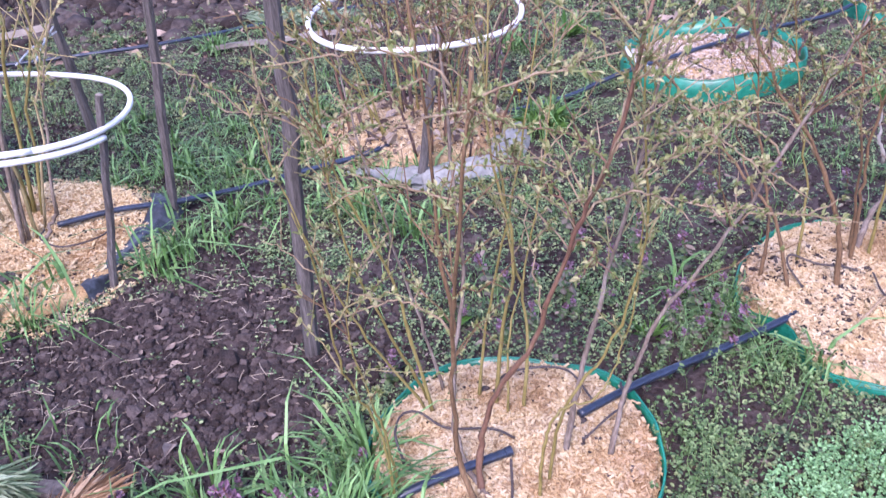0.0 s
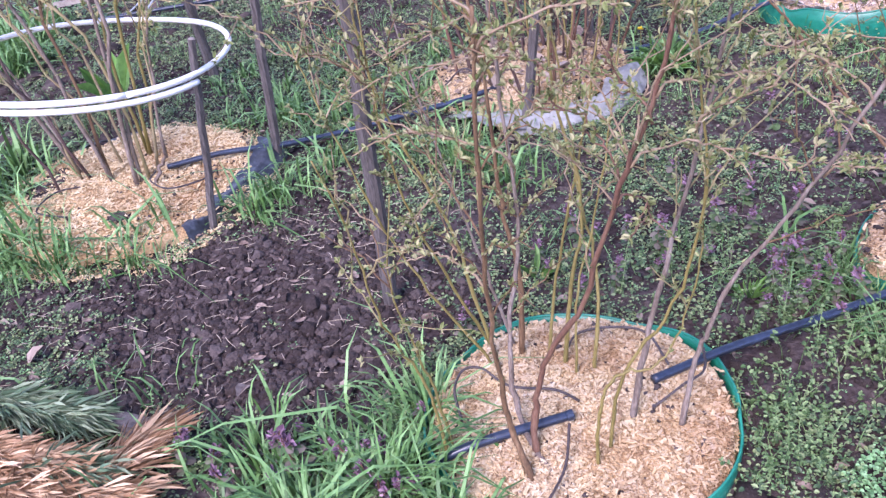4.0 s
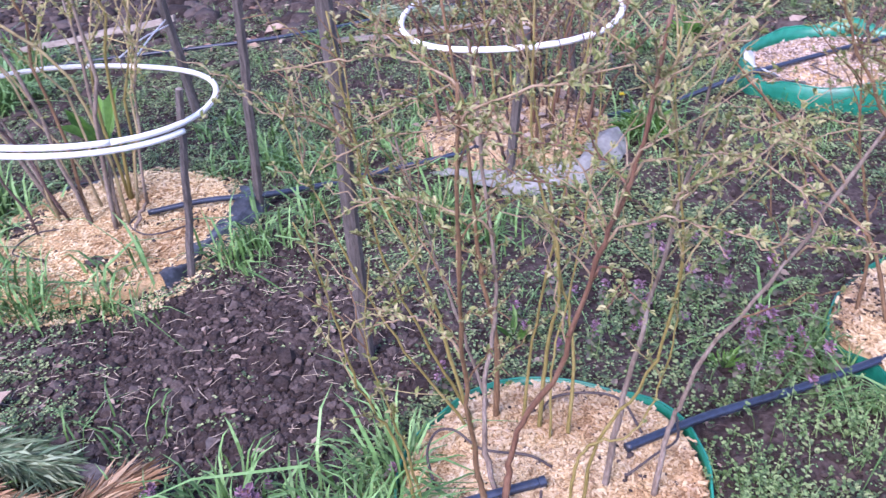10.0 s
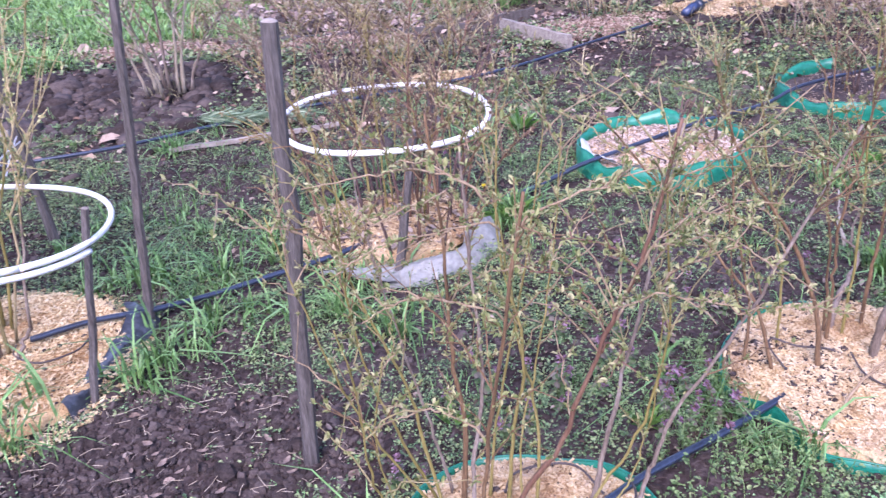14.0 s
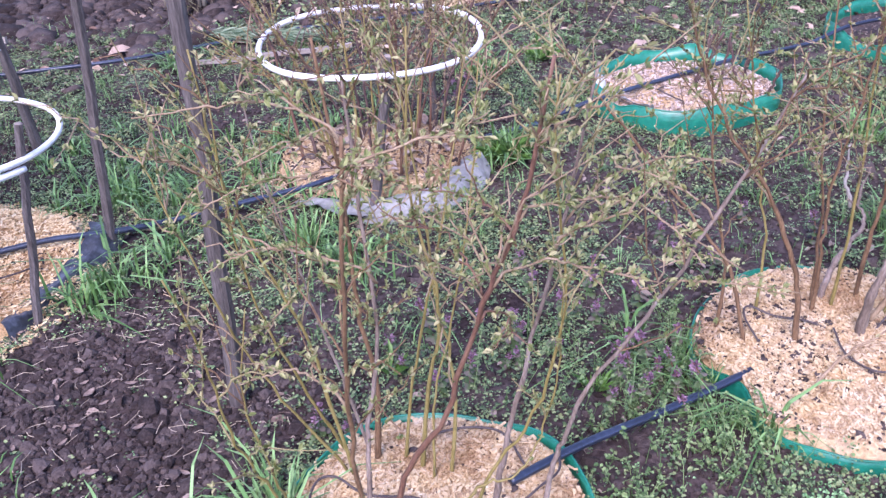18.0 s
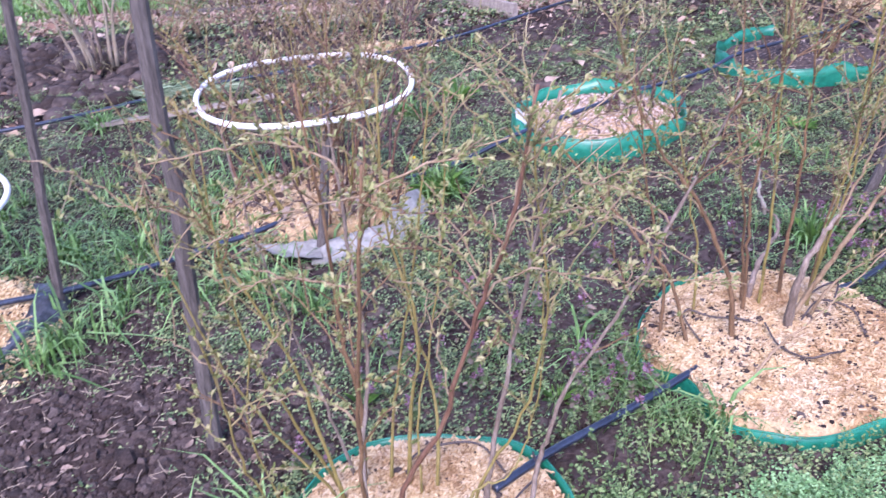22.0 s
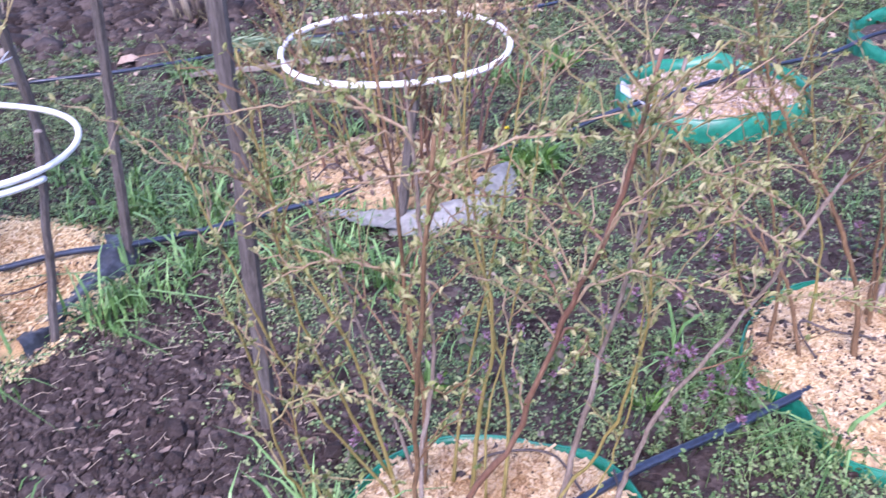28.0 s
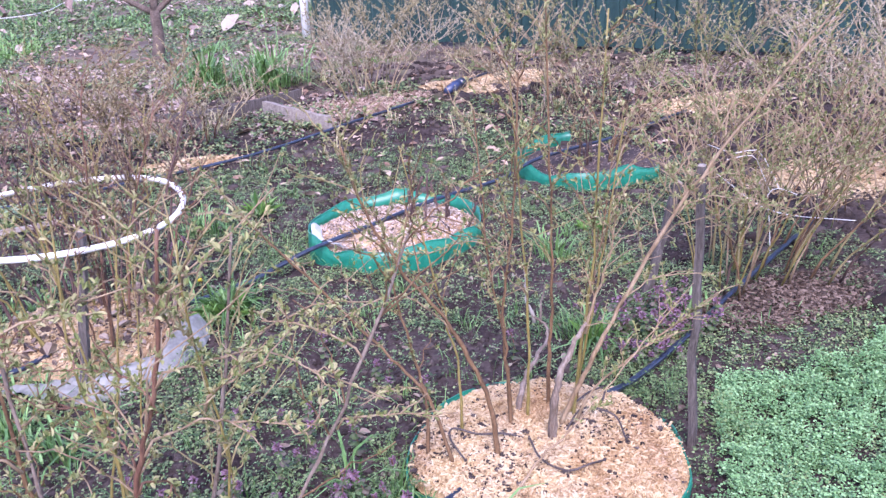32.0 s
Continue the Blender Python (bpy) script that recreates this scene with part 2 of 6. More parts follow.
PINK_LITTER = material("pinkish_dry_litter", [(0.17, 0.12, 0.105), (0.28, 0.21, 0.185), (0.40, 0.32, 0.28)], 0.9, 20, 120, 0.2, island=0.6, spec=0.2)
SPRIG = material("yellow_green_sprigs", [(0.052, 0.102, 0.03), (0.10, 0.172, 0.058), (0.175, 0.255, 0.10)], 0.5, 8, 60, 0, island=0.7, spec=0.35)
BROWN_LITTER = material("brown_leaf_litter", [(0.05, 0.034, 0.026), (0.10, 0.07, 0.054), (0.19, 0.14, 0.11)], 0.9, 20, 120, 0.2, island=0.6, spec=0.2)
NETTLE_LEAF = material("dead_nettle_leaves", [(0.05, 0.085, 0.03), (0.08, 0.13, 0.05), (0.13, 0.11, 0.085)], 0.6, 20, 60, 0, island=0.6, spec=0.3)
NETTLE_FLOWER = material("purple_flowers", [(0.13, 0.068, 0.10), (0.22, 0.125, 0.17), (0.33, 0.21, 0.28)], 0.6, 40, 90, 0, island=0.7, spec=0.3)
NEEDLE_GREEN = material("blue_green_pine_needles", [(0.08, 0.14, 0.08), (0.15, 0.225, 0.13), (0.25, 0.31, 0.20)], 0.5, 10, 60, 0, island=0.7, spec=0.4)
NEEDLE_BROWN = material("brown_dry_pine_needles", [(0.28, 0.16, 0.085), (0.44, 0.28, 0.165), (0.58, 0.41, 0.26)], 0.6, 10, 60, 0, island=0.7, spec=0.3)
FENCE = material("dark_green_metal_sheet", [(0.004, 0.024, 0.024), (0.008, 0.036, 0.035), (0.014, 0.052, 0.050)], 0.45, 2, 30, 0.1, spec=0.5)
WALL = material("pale_lilac_sheet_wall", [(0.135, 0.14, 0.185), (0.16, 0.165, 0.215), (0.19, 0.195, 0.245)], 0.6, 1.5, 20, 0.1, spec=0.4)
GREY_PANEL = material("grey_metal_panel", [(0.105, 0.11, 0.14), (0.13, 0.138, 0.17), (0.16, 0.168, 0.20)], 0.5, 3, 40, 0.1, spec=0.4)
ROPE = material("pale_string", [(0.5, 0.48, 0.47), (0.66, 0.64, 0.62)], 0.8, 60, 200, 0.2)
BARK = material("tree_bark", [(0.06, 0.045, 0.038), (0.12, 0.09, 0.075), (0.2, 0.155, 0.13)], 0.9, 10, 70, 0.7, depth=0.006, spec=0.2)
YELLOW = material("yellow_petals", [(0.6, 0.45, 0.02), (0.75, 0.6, 0.03)], 0.6, 40, 90, 0)
ROSETTE = material("rosette_leaves", [(0.035, 0.095, 0.02), (0.07, 0.16, 0.03), (0.11, 0.23, 0.05)], 0.45, 14, 60, 0.1, island=0.5, spec=0.4)

# ---- mesh tools ----


def value_noise(x, y, seed):
    xi, yi = np.floor(x).astype(np.int64), np.floor(y).astype(np.int64)
    fx, fy = x - xi, y - yi
    fx, fy = fx * fx * (3 - 2 * fx), fy * fy * (3 - 2 * fy)

    def h(a, b):
        v = (a * 374761393 + b * 668265263 + seed * 1442695) & 0x7FFFFFFF
        v = ((v ^ (v >> 13)) * 1274126177) & 0x7FFFFFFF
        return ((v ^ (v >> 16)) & 0xFFFF) / 65535.0

    a, b, c, d = h(xi, yi), h(xi + 1, yi), h(xi, yi + 1), h(xi + 1, yi + 1)
    return (a * (1 - fx) + b * fx) * (1 - fy) + (c * (1 - fx) + d * fx) * fy


def fbm(x, y, scale, octaves=3, seed=1):
    x, y = np.asarray(x, float), np.asarray(y, float)
    total, amp, norm = 0.0, 1.0, 0.0
    for k in range(octaves):
        total = total + amp * value_noise(x * scale, y * scale, seed + k * 17)
        norm += amp
        amp, scale = amp * 0.5, scale * 2.1
    return total / norm


class Pile:
    """Collects vertices and faces of one mesh."""

    def __init__(self):
        self.v, self.f, self.count = [], [], 0

    def add(self, verts, faces):
        verts = np.asarray(verts, float).reshape(-1, 3)
        for f in faces:
            f = np.asarray(f)
            self.f.extend((f + self.count).tolist())
        self.v.append(verts)
        self.count += len(verts)

    def tube(self, points, radii, sides=6, cap=True):
        p = np.asarray(points, float)
        n = len(p)
        r = np.broadcast_to(np.asarray(radii, float), (n,))
        d = np.gradient(p, axis=0)
        d /= np.linalg.norm(d, axis=1, keepdims=True) + 1e-9
        ref = np.array([0.0, 0.0, 1.0]) if abs(d[:, 2]).mean() < 0.8 else np.array([1.0, 0.0, 0.0])
        a = np.cross(d, ref)
        a /= np.linalg.norm(a, axis=1, keepdims=True) + 1e-9
        b = np.cross(d, a)
        ang = np.arange(sides) * 2 * np.pi / sides
        ring = a[:, None] * np.cos(ang)[None, :, None] + b[:, None] * np.sin(ang)[None, :, None]
        v = (p[:, None] + ring * r[:, None, None]).reshape(-1, 3)
        i, k = np.meshgrid(np.arange(n - 1), np.arange(sides), indexing="ij")
        k2 = (k + 1) % sides
        faces = np.stack([i * sides + k, i * sides + k2, (i + 1) * sides + k2, (i + 1) * sides + k], -1).reshape(-1, 4)
        lot = [faces]
        if cap:
            lot += [np.arange(sides)[None, ::-1], (n - 1) * sides + np.arange(sides)[None, :]]
        self.add(v, lot)

    def leaves(self, at, way, size, width=0.5, fold=0.25, rng=np.random):
        """Folded six-cornered leaves, each from its stalk at `at` along `way`."""
        at, way = np.asarray(at, float), np.asarray(way, float)
        n = len(at)
        if not n:
            return
        way = way / (np.linalg.norm(way, axis=1, keepdims=True) + 1e-9)
        side = np.cross(way, rng.normal(0, 0.35, (n, 3)) + [0, 0, 1])
        side /= np.linalg.norm(side, axis=1, keepdims=True) + 1e-9
        up = np.cross(side, way)
        s = np.broadcast_to(size, (n,))[:, None]
        rows = [at, at + s * (0.33 * way + width * 0.5 * side + fold * width * up), at + s * (0.72 * way + width * 0.42 * side + fold * width * up),
                at + s * (way - 0.08 * up), at + s * (0.72 * way - width * 0.42 * side + fold * width * up), at + s * (0.33 * way - width * 0.5 * side + fold * width * up)]
        v = np.stack(rows, 1).reshape(-1, 3)
        base = np.arange(n)[:, None] * 6
        self.add(v, [np.concatenate([base + [0, 1, 2, 3], base + [0, 3, 4, 5]])])

    def blades(self, at, heading, length, width, droop):
        """Grass blades of three spans."""
        n = len(at)
        if not n:
            return
        at = np.asarray(at, float)
        out = np.stack([np.cos(heading), np.sin(heading), 0 * heading], 1)
        side = np.stack([-np.sin(heading), np.cos(heading), 0 * heading], 1)
        L, W, D = length[:, None], width[:, None], droop[:, None]
        up = np.array([0, 0, 1.0])
        m1 = at + L * (0.38 * up + 0.12 * D * out)
        m2 = at + L * (np.clip(0.72 - 0.16 * D, 0.05, 1) * up + 0.42 * D * out)
        tip = at + L * (np.clip(1.0 - 0.55 * D, -0.02, 1) * up + 0.85 * D * out)
        v = np.stack([at - W * side * 0.5, at + W * side * 0.5, m1 - W * side * 0.55, m1 + W * side * 0.55, m2 - W * side * 0.4, m2 + W * side * 0.4, tip], 1).reshape(-1, 3)
        b = np.arange(n)[:, None] * 7
        self.add(v, [np.concatenate([b + [0, 1, 3, 2], b + [2, 3, 5, 4]]), b + [4, 5, 6]])

    def lumps(self, at, size, flat, rng):
        """Rough clods."""
        n = len(at)
        if not n:
            return
        g = (1 + 5**0.5) / 2
        ico = np.array([(-1, g, 0), (1, g, 0), (-1, -g, 0), (1, -g, 0), (0, -1, g), (0, 1, g), (0, -1, -g), (0, 1, -g), (g, 0, -1), (g, 0, 1), (-g, 0, -1), (-g, 0, 1)]) / 1.9
        tri = np.array([(0, 11, 5), (0, 5, 1), (0, 1, 7), (0, 7, 10), (0, 10, 11), (1, 5, 9), (5, 11, 4), (11, 10, 2), (10, 7, 6), (7, 1, 8), (3, 9, 4), (3, 4, 2), (3, 2, 6), (3, 6, 8), (3, 8, 9), (4, 9, 5), (2, 4, 11), (6, 2, 10), (8, 6, 7), (9, 8, 1)])
        w = ico[None] * (1 + rng.uniform(-0.3, 0.3, (n, 12, 1))) * (np.stack([rng.uniform(0.7, 1.3, n), rng.uniform(0.7, 1.3, n), np.full(n, flat)], 1))[:, None]
        ang = rng.uniform(0, 6.28, n)
        c, s = np.cos(ang)[:, None], np.sin(ang)[:, None]
        x, y = w[..., 0] * c - w[..., 1] * s, w[..., 0] * s + w[..., 1] * c
        w = np.stack([x, y, w[..., 2]], -1) * np.asarray(size)[:, None, None] + np.asarray(at)[:, None]
        self.add(w.reshape(-1, 3), [(np.arange(n)[:, None, None] * 12 + tri[None]).reshape(-1, 3)])

    def flakes(self, at, length, width, thick, tilt, rng):
        """Wood chips: thin skewed slabs."""
        n = len(at)
        box = np.array([(-1, -1, -1), (1, -1, -1), (1, 1, -1), (-1, 1, -1), (-1, -1, 1), (1, -1, 1), (1, 1, 1), (-1, 1, 1)]) * 0.5
        quad = np.array([(0, 3, 2, 1), (4, 5, 6, 7), (0, 1, 5, 4), (1, 2, 6, 5), (2, 3, 7, 6), (3, 0, 4, 7)])
        w = box[None] * np.stack([length, width, thick], 1)[:, None]
        w = w * (1 + rng.uniform(-0.3, 0.3, w.shape))
        a, b, c = rng.uniform(0, 6.28, n), rng.normal(0, tilt, n), rng.normal(0, tilt, n)
        y, z = w[..., 1] * np.cos(b)[:, None] - w[..., 2] * np.sin(b)[:, None], w[..., 1] * np.sin(b)[:, None] + w[..., 2] * np.cos(b)[:, None]
        x, z = w[..., 0] * np.cos(c)[:, None] + z * np.sin(c)[:, None], -w[..., 0] * np.sin(c)[:, None] + z * np.cos(c)[:, None]
        x, y = x * np.cos(a)[:, None] - y * np.sin(a)[:, None], x * np.sin(a)[:, None] + y * np.cos(a)[:, None]
        w = np.stack([x, y, z], -1) + np.asarray(at)[:, None]
        self.add(w.reshape(-1, 3), [(np.arange(n)[:, None, None] * 8 + quad[None]).reshape(-1, 4)])

    def mesh(self, name, mat, smooth=False):
        me = bpy.data.meshes.new(name)
        v = np.concatenate(self.v) if self.v else np.zeros((0, 3))
        me.from_pydata(v.tolist(), [], self.f)
        me.materials.append(mat)
        if smooth:
            me.polygons.foreach_set("use_smooth", np.ones(len(me.polygons), bool))
        me.update()
        return me


def part(name, pile, mat, parent=None, label="", smooth=False):
    ob = new(name, pile.mesh(name, mat, smooth))
    if parent is not None:
        ob.parent = parent
    if label:
        tagged(ob, label)
    return ob


def thing(name, label, category, x=0.0, y=0.0, z=0.0, group="", kind=""):
    """The Empty at the base of a thing; its parts are built round that point."""
    ob = new(name)
    ob.location = (x, y, z)
    return tagged(ob, label, category, group, kind)


def smooth_line(points, n=24):
    """A rounded line through a few points."""
    p = np.asarray(points, float)
    if len(p) == 2:
        return p[0] + (p[1] - p[0]) * np.linspace(0, 1, max(2, n))[:, None]
    q = np.vstack([2 * p[0] - p[1], p, 2 * p[-1] - p[-2]])
    out = []
    per = max(2, n // (len(p) - 1))
    for i in range(1, len(q) - 2):
        t = np.linspace(0, 1, per, endpoint=False)[:, None]
        a, b, c, d = q[i - 1], q[i], q[i + 1], q[i + 2]
        out.append(0.5 * (2 * b + (c - a) * t + (2 * a - 5 * b + 4 * c - d) * t**2 + (3 * b - a - 3 * c + d) * t**3))
    return np.vstack(out + [p[-1:]])


# ---- the plan: planting beds (centre, half-widths, turn, mulch height) ----
BEDS = {
    "a": (0.225, 1.388, 0.324, 0.324, 0, 0.055),
    "b": (1.295, 1.853, 0.382, 0.38, 0, 0.075),
    "one": (-1.30, 2.50, 0.45, 0.44, 20, 0.06),
    "two": (0.06, 3.215, 0.38, 0.305, 0, 0.06),
    "c": (1.392, 3.675, 0.395, 0.345, 6, 0.08),
    "d": (2.76, 4.29, 0.44, 0.40, 6, 0.03),
}


def in_bed(x, y, grow=1.0):
    hit = np.zeros(np.shape(x), bool)
    for cx, cy, rx, ry, turn, _ in BEDS.values():
        c, s = math.cos(radians(turn)), math.sin(radians(turn))
        u, v = (x - cx) * c + (y - cy) * s, -(x - cx) * s + (y - cy) * c
        hit |= (u / rx) ** 2 + (v / ry) ** 2 < grow**2
    return hit


def ground_z(x, y):
    near = np.exp(-((np.hypot(x, y - 2.5) / 6.0) ** 2))
    return ((fbm(x, y, 2.2, 2, 3) - 0.5) * 0.05 + (fbm(x, y, 14, 3, 5) - 0.5) * 0.035) * near - 0.004


def chickweed_side(x, y):
    """Above zero where the bright chickweed mat grows."""
    line = np.interp(x, [0.3, 0.66, 0.8, 1.0, 1.3, 1.62, 1.95, 2.3, 2.8, 5.0], [0.70, 1.15, 1.32, 1.41, 1.42, 1.58, 1.98, 1.97, 2.12, 2.4])
    return line - y + (fbm(x, y, 4, 3, 21) - 0.5) * 0.25


def bare_side(x, y):
    """About one on the dug, bare soil between the beds, zero elsewhere."""
    return np.clip(1.6 - np.hypot((x + 0.62) / 0.55, (y - 1.82) / 0.40) ** 2 + (fbm(x, y, 3, 2, 31) - 0.5), 0, 1)


# ---- ground: one sheet to the horizon ----
def axis_steps(lo, hi, step, far):
    core = np.arange(lo, hi + step / 2, step)
    grow = step * 1.22 ** np.arange(1, 60)
    out = np.cumsum(grow)
    out = out[out < far]
    return np.concatenate([lo - out[::-1], core, hi + out])


gx, gy = axis_steps(-3.0, 3.6, 0.021, 900), axis_steps(0.4, 5.6, 0.021, 900)
X, Y = np.meshgrid(gx, gy, indexing="ij")
Z = ground_z(X, Y)
pile = Pile()
ii, jj = np.meshgrid(np.arange(len(gx) - 1), np.arange(len(gy) - 1), indexing="ij")
w = len(gy)
pile.add(np.stack([X, Y, Z], -1), [np.stack([ii * w + jj, (ii + 1) * w + jj, (ii + 1) * w + jj + 1, ii * w + jj + 1], -1).reshape(-1, 4)])


def ground_material():
    """Soil near by, turning to rough grass and dry litter further out."""
    m = SOIL.copy()
    m.name = "garden_ground"
    m.node_tree.nodes["Principled BSDF"].inputs["Specular IOR Level"].default_value = 0.0
    n, l = m.node_tree.nodes, m.node_tree.links
    bsdf = n["Principled BSDF"]
    soil = bsdf.inputs["Base Color"].links[0].from_socket
    tc = n.new("ShaderNodeTexCoord")
    sep = n.new("ShaderNodeSeparateXYZ")
    l.new(tc.outputs["Object"], sep.inputs[0])
    patch = n.new("ShaderNodeTexNoise")
    patch.inputs["Scale"].default_value, patch.inputs["Detail"].default_value = 0.9, 5
    l.new(tc.outputs["Object"], patch.inputs["Vector"])
    tuft = n.new("ShaderNodeTexNoise")
    tuft.inputs["Scale"].default_value, tuft.inputs["Detail"].default_value = 2.2, 8
    l.new(tc.outputs["Object"], tuft.inputs["Vector"])
    cover = n.new("ShaderNodeValToRGB")
    ramp = cover.color_ramp
    ramp.elements.new(0.5)
    ramp.elements.new(0.6)
    for k, (at, c) in enumerate([(0.34, (0.085, 0.066, 0.058)), (0.48, (0.17, 0.135, 0.115)), (0.58, (0.15, 0.14, 0.085)), (0.68, (0.10, 0.165, 0.048))]):
        ramp.elements[k].position, ramp.elements[k].color = at, (*c, 1)
    l.new(tuft.outputs["Fac"], cover.inputs["Fac"])
    far = n.new("ShaderNodeMapRange")
    far.inputs["From Min"].default_value, far.inputs["From Max"].default_value = 6.2, 7.8
    add = n.new("ShaderNodeMath")
    add.operation = "MULTIPLY_ADD"
    add.inputs[1].default_value = 5.0
    l.new(patch.outputs["Fac"], add.inputs[0])
    sub = n.new("ShaderNodeMath")
    sub.operation = "SUBTRACT"
    sub.inputs[1].default_value = 2.5
    l.new(sep.outputs["Y"], sub.inputs[0])
    l.new(sub.outputs[0], add.inputs[2])
    l.new(add.outputs[0], far.inputs["Value"])
    mix = n.new("ShaderNodeMix")
    mix.data_type = "RGBA"
    l.new(far.outputs[0], mix.inputs["Factor"])
    l.new(soil, mix.inputs[6])
    l.new(cover.outputs["Color"], mix.inputs[7])
    l.new(mix.outputs[2], bsdf.inputs["Base Color"])
    # the fine relief ends where the clods and tufts are too far off to show it
    calm = n.new("ShaderNodeMapRange")
    calm.inputs["From Min"].default_value, calm.inputs["From Max"].default_value = 3.5, 6.0
    calm.inputs["To Min"].default_value, calm.inputs["To Max"].default_value = 0.7, 0.0
    l.new(sep.outputs["Y"], calm.inputs["Value"])
    l.new(calm.outputs[0], bsdf.inputs["Normal"].links[0].from_node.inputs["Strength"])
    return m


ground = part("ground", pile, ground_material(), None, smooth=True)
tagged(ground, "dark crumbly garden soil reaching far out", "ground", kind="structure")


# ---- planting beds ----
def bed_z(key, x, y):
    cx, cy, rx, ry, turn, h = BEDS[key]
    c, s = math.cos(radians(turn)), math.sin(radians(turn))
    u, v = ((x - cx) * c + (y - cy) * s) / rx, (-(x - cx) * s + (y - cy) * c) / ry
    r = np.sqrt(u * u + v * v)
    return h * (1.0 - 0.45 * r**2) + (fbm(x, y, 9, 3, 41) - 0.5) * 0.03 + 0.012


def dent(key, a):
    """Where the pipe presses into the edge of a bed."""
    return 0.11 * np.exp(-(((a - radians(199) + np.pi) % (2 * np.pi) - np.pi) / radians(15)) ** 2) if key == "b" else 0.0 * a


def spot_in_bed(key, n, rng, reach=1.0):
    cx, cy, rx, ry, turn, _ = BEDS[key]
    r, a = np.sqrt(rng.uniform(0, 1, n)) * reach, rng.uniform(0, 2 * np.pi, n)
    wob = 1 + 0.025 * np.sin(3 * a + cx) + 0.015 * np.sin(5 * a + cy * 3) - dent(key, a)
    u, v = r * np.cos(a) * rx * wob, r * np.sin(a) * ry * wob
    c, s = math.cos(radians(turn)), math.sin(radians(turn))
    return cx + u * c - v * s, cy + u * s + v * c


def rim_at(key, a, grow=1.0):
    cx, cy, rx, ry, turn, _ = BEDS[key]
    wob = grow * (1 + 0.025 * np.sin(3 * a + cx) + 0.015 * np.sin(5 * a + cy * 3) - dent(key, a))
    u, v = np.cos(a) * rx * wob, np.sin(a) * ry * wob
    c, s = math.cos(radians(turn)), math.sin(radians(turn))
    return cx + u * c - v * s, cy + u * s + v * c


def planting_bed(key, label, chips, chip_mat, size=1.0, big=0, spill=1.005, mound=None):
    """A low mound of wood chips."""
    rng = np.random.RandomState(len(key) * 7 + ord(key[0]))
    cx, cy = BEDS[key][:2]
    bed = thing("mulch_bed", label, "mulch bed", cx, cy)
    rings, spokes = 22, 72
    a = np.arange(spokes) * 2 * np.pi / spokes
    ex, ey = rim_at(key, a)
    vx, vy = [], []
    for k in range(1, rings + 1):
        t = k / rings
        vx.append(cx + (ex - cx) * t)
        vy.append(cy + (ey - cy) * t)
    vx, vy = np.array(vx), np.array(vy)
    vz = bed_z(key, vx, vy)
    vz[-1] -= 0.03
    p = Pile()
    v = np.stack([vx - cx, vy - cy, vz], -1).reshape(-1, 3)
    v = np.vstack([v, [[0, 0, float(bed_z(key, np.array(cx), np.array(cy)))]]])
    i, k = np.meshgrid(np.arange(rings - 1), np.arange(spokes), indexing="ij")
    k2 = (k + 1) % spokes
    hub = np.stack([np.arange(spokes), (np.arange(spokes) + 1) % spokes, np.full(spokes, rings * spokes)], -1)
    p.add(v, [np.stack([i * spokes + k, (i + 1) * spokes + k, (i + 1) * spokes + k2, i * spokes + k2], -1).reshape(-1, 4), hub])
    part("mound", p, mound or MULCH, bed, smooth=True)
    x, y = spot_in_bed(key, chips, rng, spill)
    rx, ry, turn = BEDS[key][2:5]
    c, s = math.cos(radians(turn)), math.sin(radians(turn))
    out = np.hypot(((x - cx) * c + (y - cy) * s) / rx, (-(x - cx) * s + (y - cy) * c) / ry)
    on = np.clip((1.02 - out) / 0.07, 0, 1)
    z = bed_z(key, x, y) * on + (ground_z(x, y) + 0.004) * (1 - on) + rng.uniform(0.0, 0.006, chips)
    p = Pile()
    p.flakes(np.stack([x - cx, y - cy, z], 1), rng.gamma(2.2, 0.0032, chips) * size + 0.003, rng.uniform(0.002, 0.006, chips) * size, rng.uniform(0.001, 0.003, chips), 0.33, rng)
    tagged(part("chip_layer", p, chip_mat, bed), kind="stuff")
    if big:
        shapes = []
        for k in range(12):
            q = Pile()
            q.flakes(np.zeros((1, 3)), np.array([rng.uniform(0.013, 0.024)]), np.array([rng.uniform(0.004, 0.008)]), np.array([0.0022]), 0.0, rng)
            shapes.append(q.mesh("chip", chip_mat))
        x, y = spot_in_bed(key, big, rng)
        z = bed_z(key, x, y) + 0.006
        for k in range(big):
            o = new("chip", shapes[k % 12])
            o.parent = bed
            o.matrix_basis = pose(x[k] - cx, y[k] - cy, z[k], rng.normal(0, 14), rng.normal(0, 14), rng.uniform(0, 360))
    n = chips // {"a": 30, "b": 6, "two": 5, "d": 5}.get(key, 16)
    x, y = spot_in_bed(key, n, rng)
    keep = fbm(x, y, 7, 2, 51) > 0.5
    x, y = x[keep], y[keep]
    p = Pile()
    p.lumps(np.stack([x - cx, y - cy, bed_z(key, x, y) + 0.003], 1), rng.gamma(2, 0.0014, len(x)) + 0.001, 0.5, rng)
    tagged(part("crumb_layer", p, CLOD, bed), kind="stuff")
    return bed


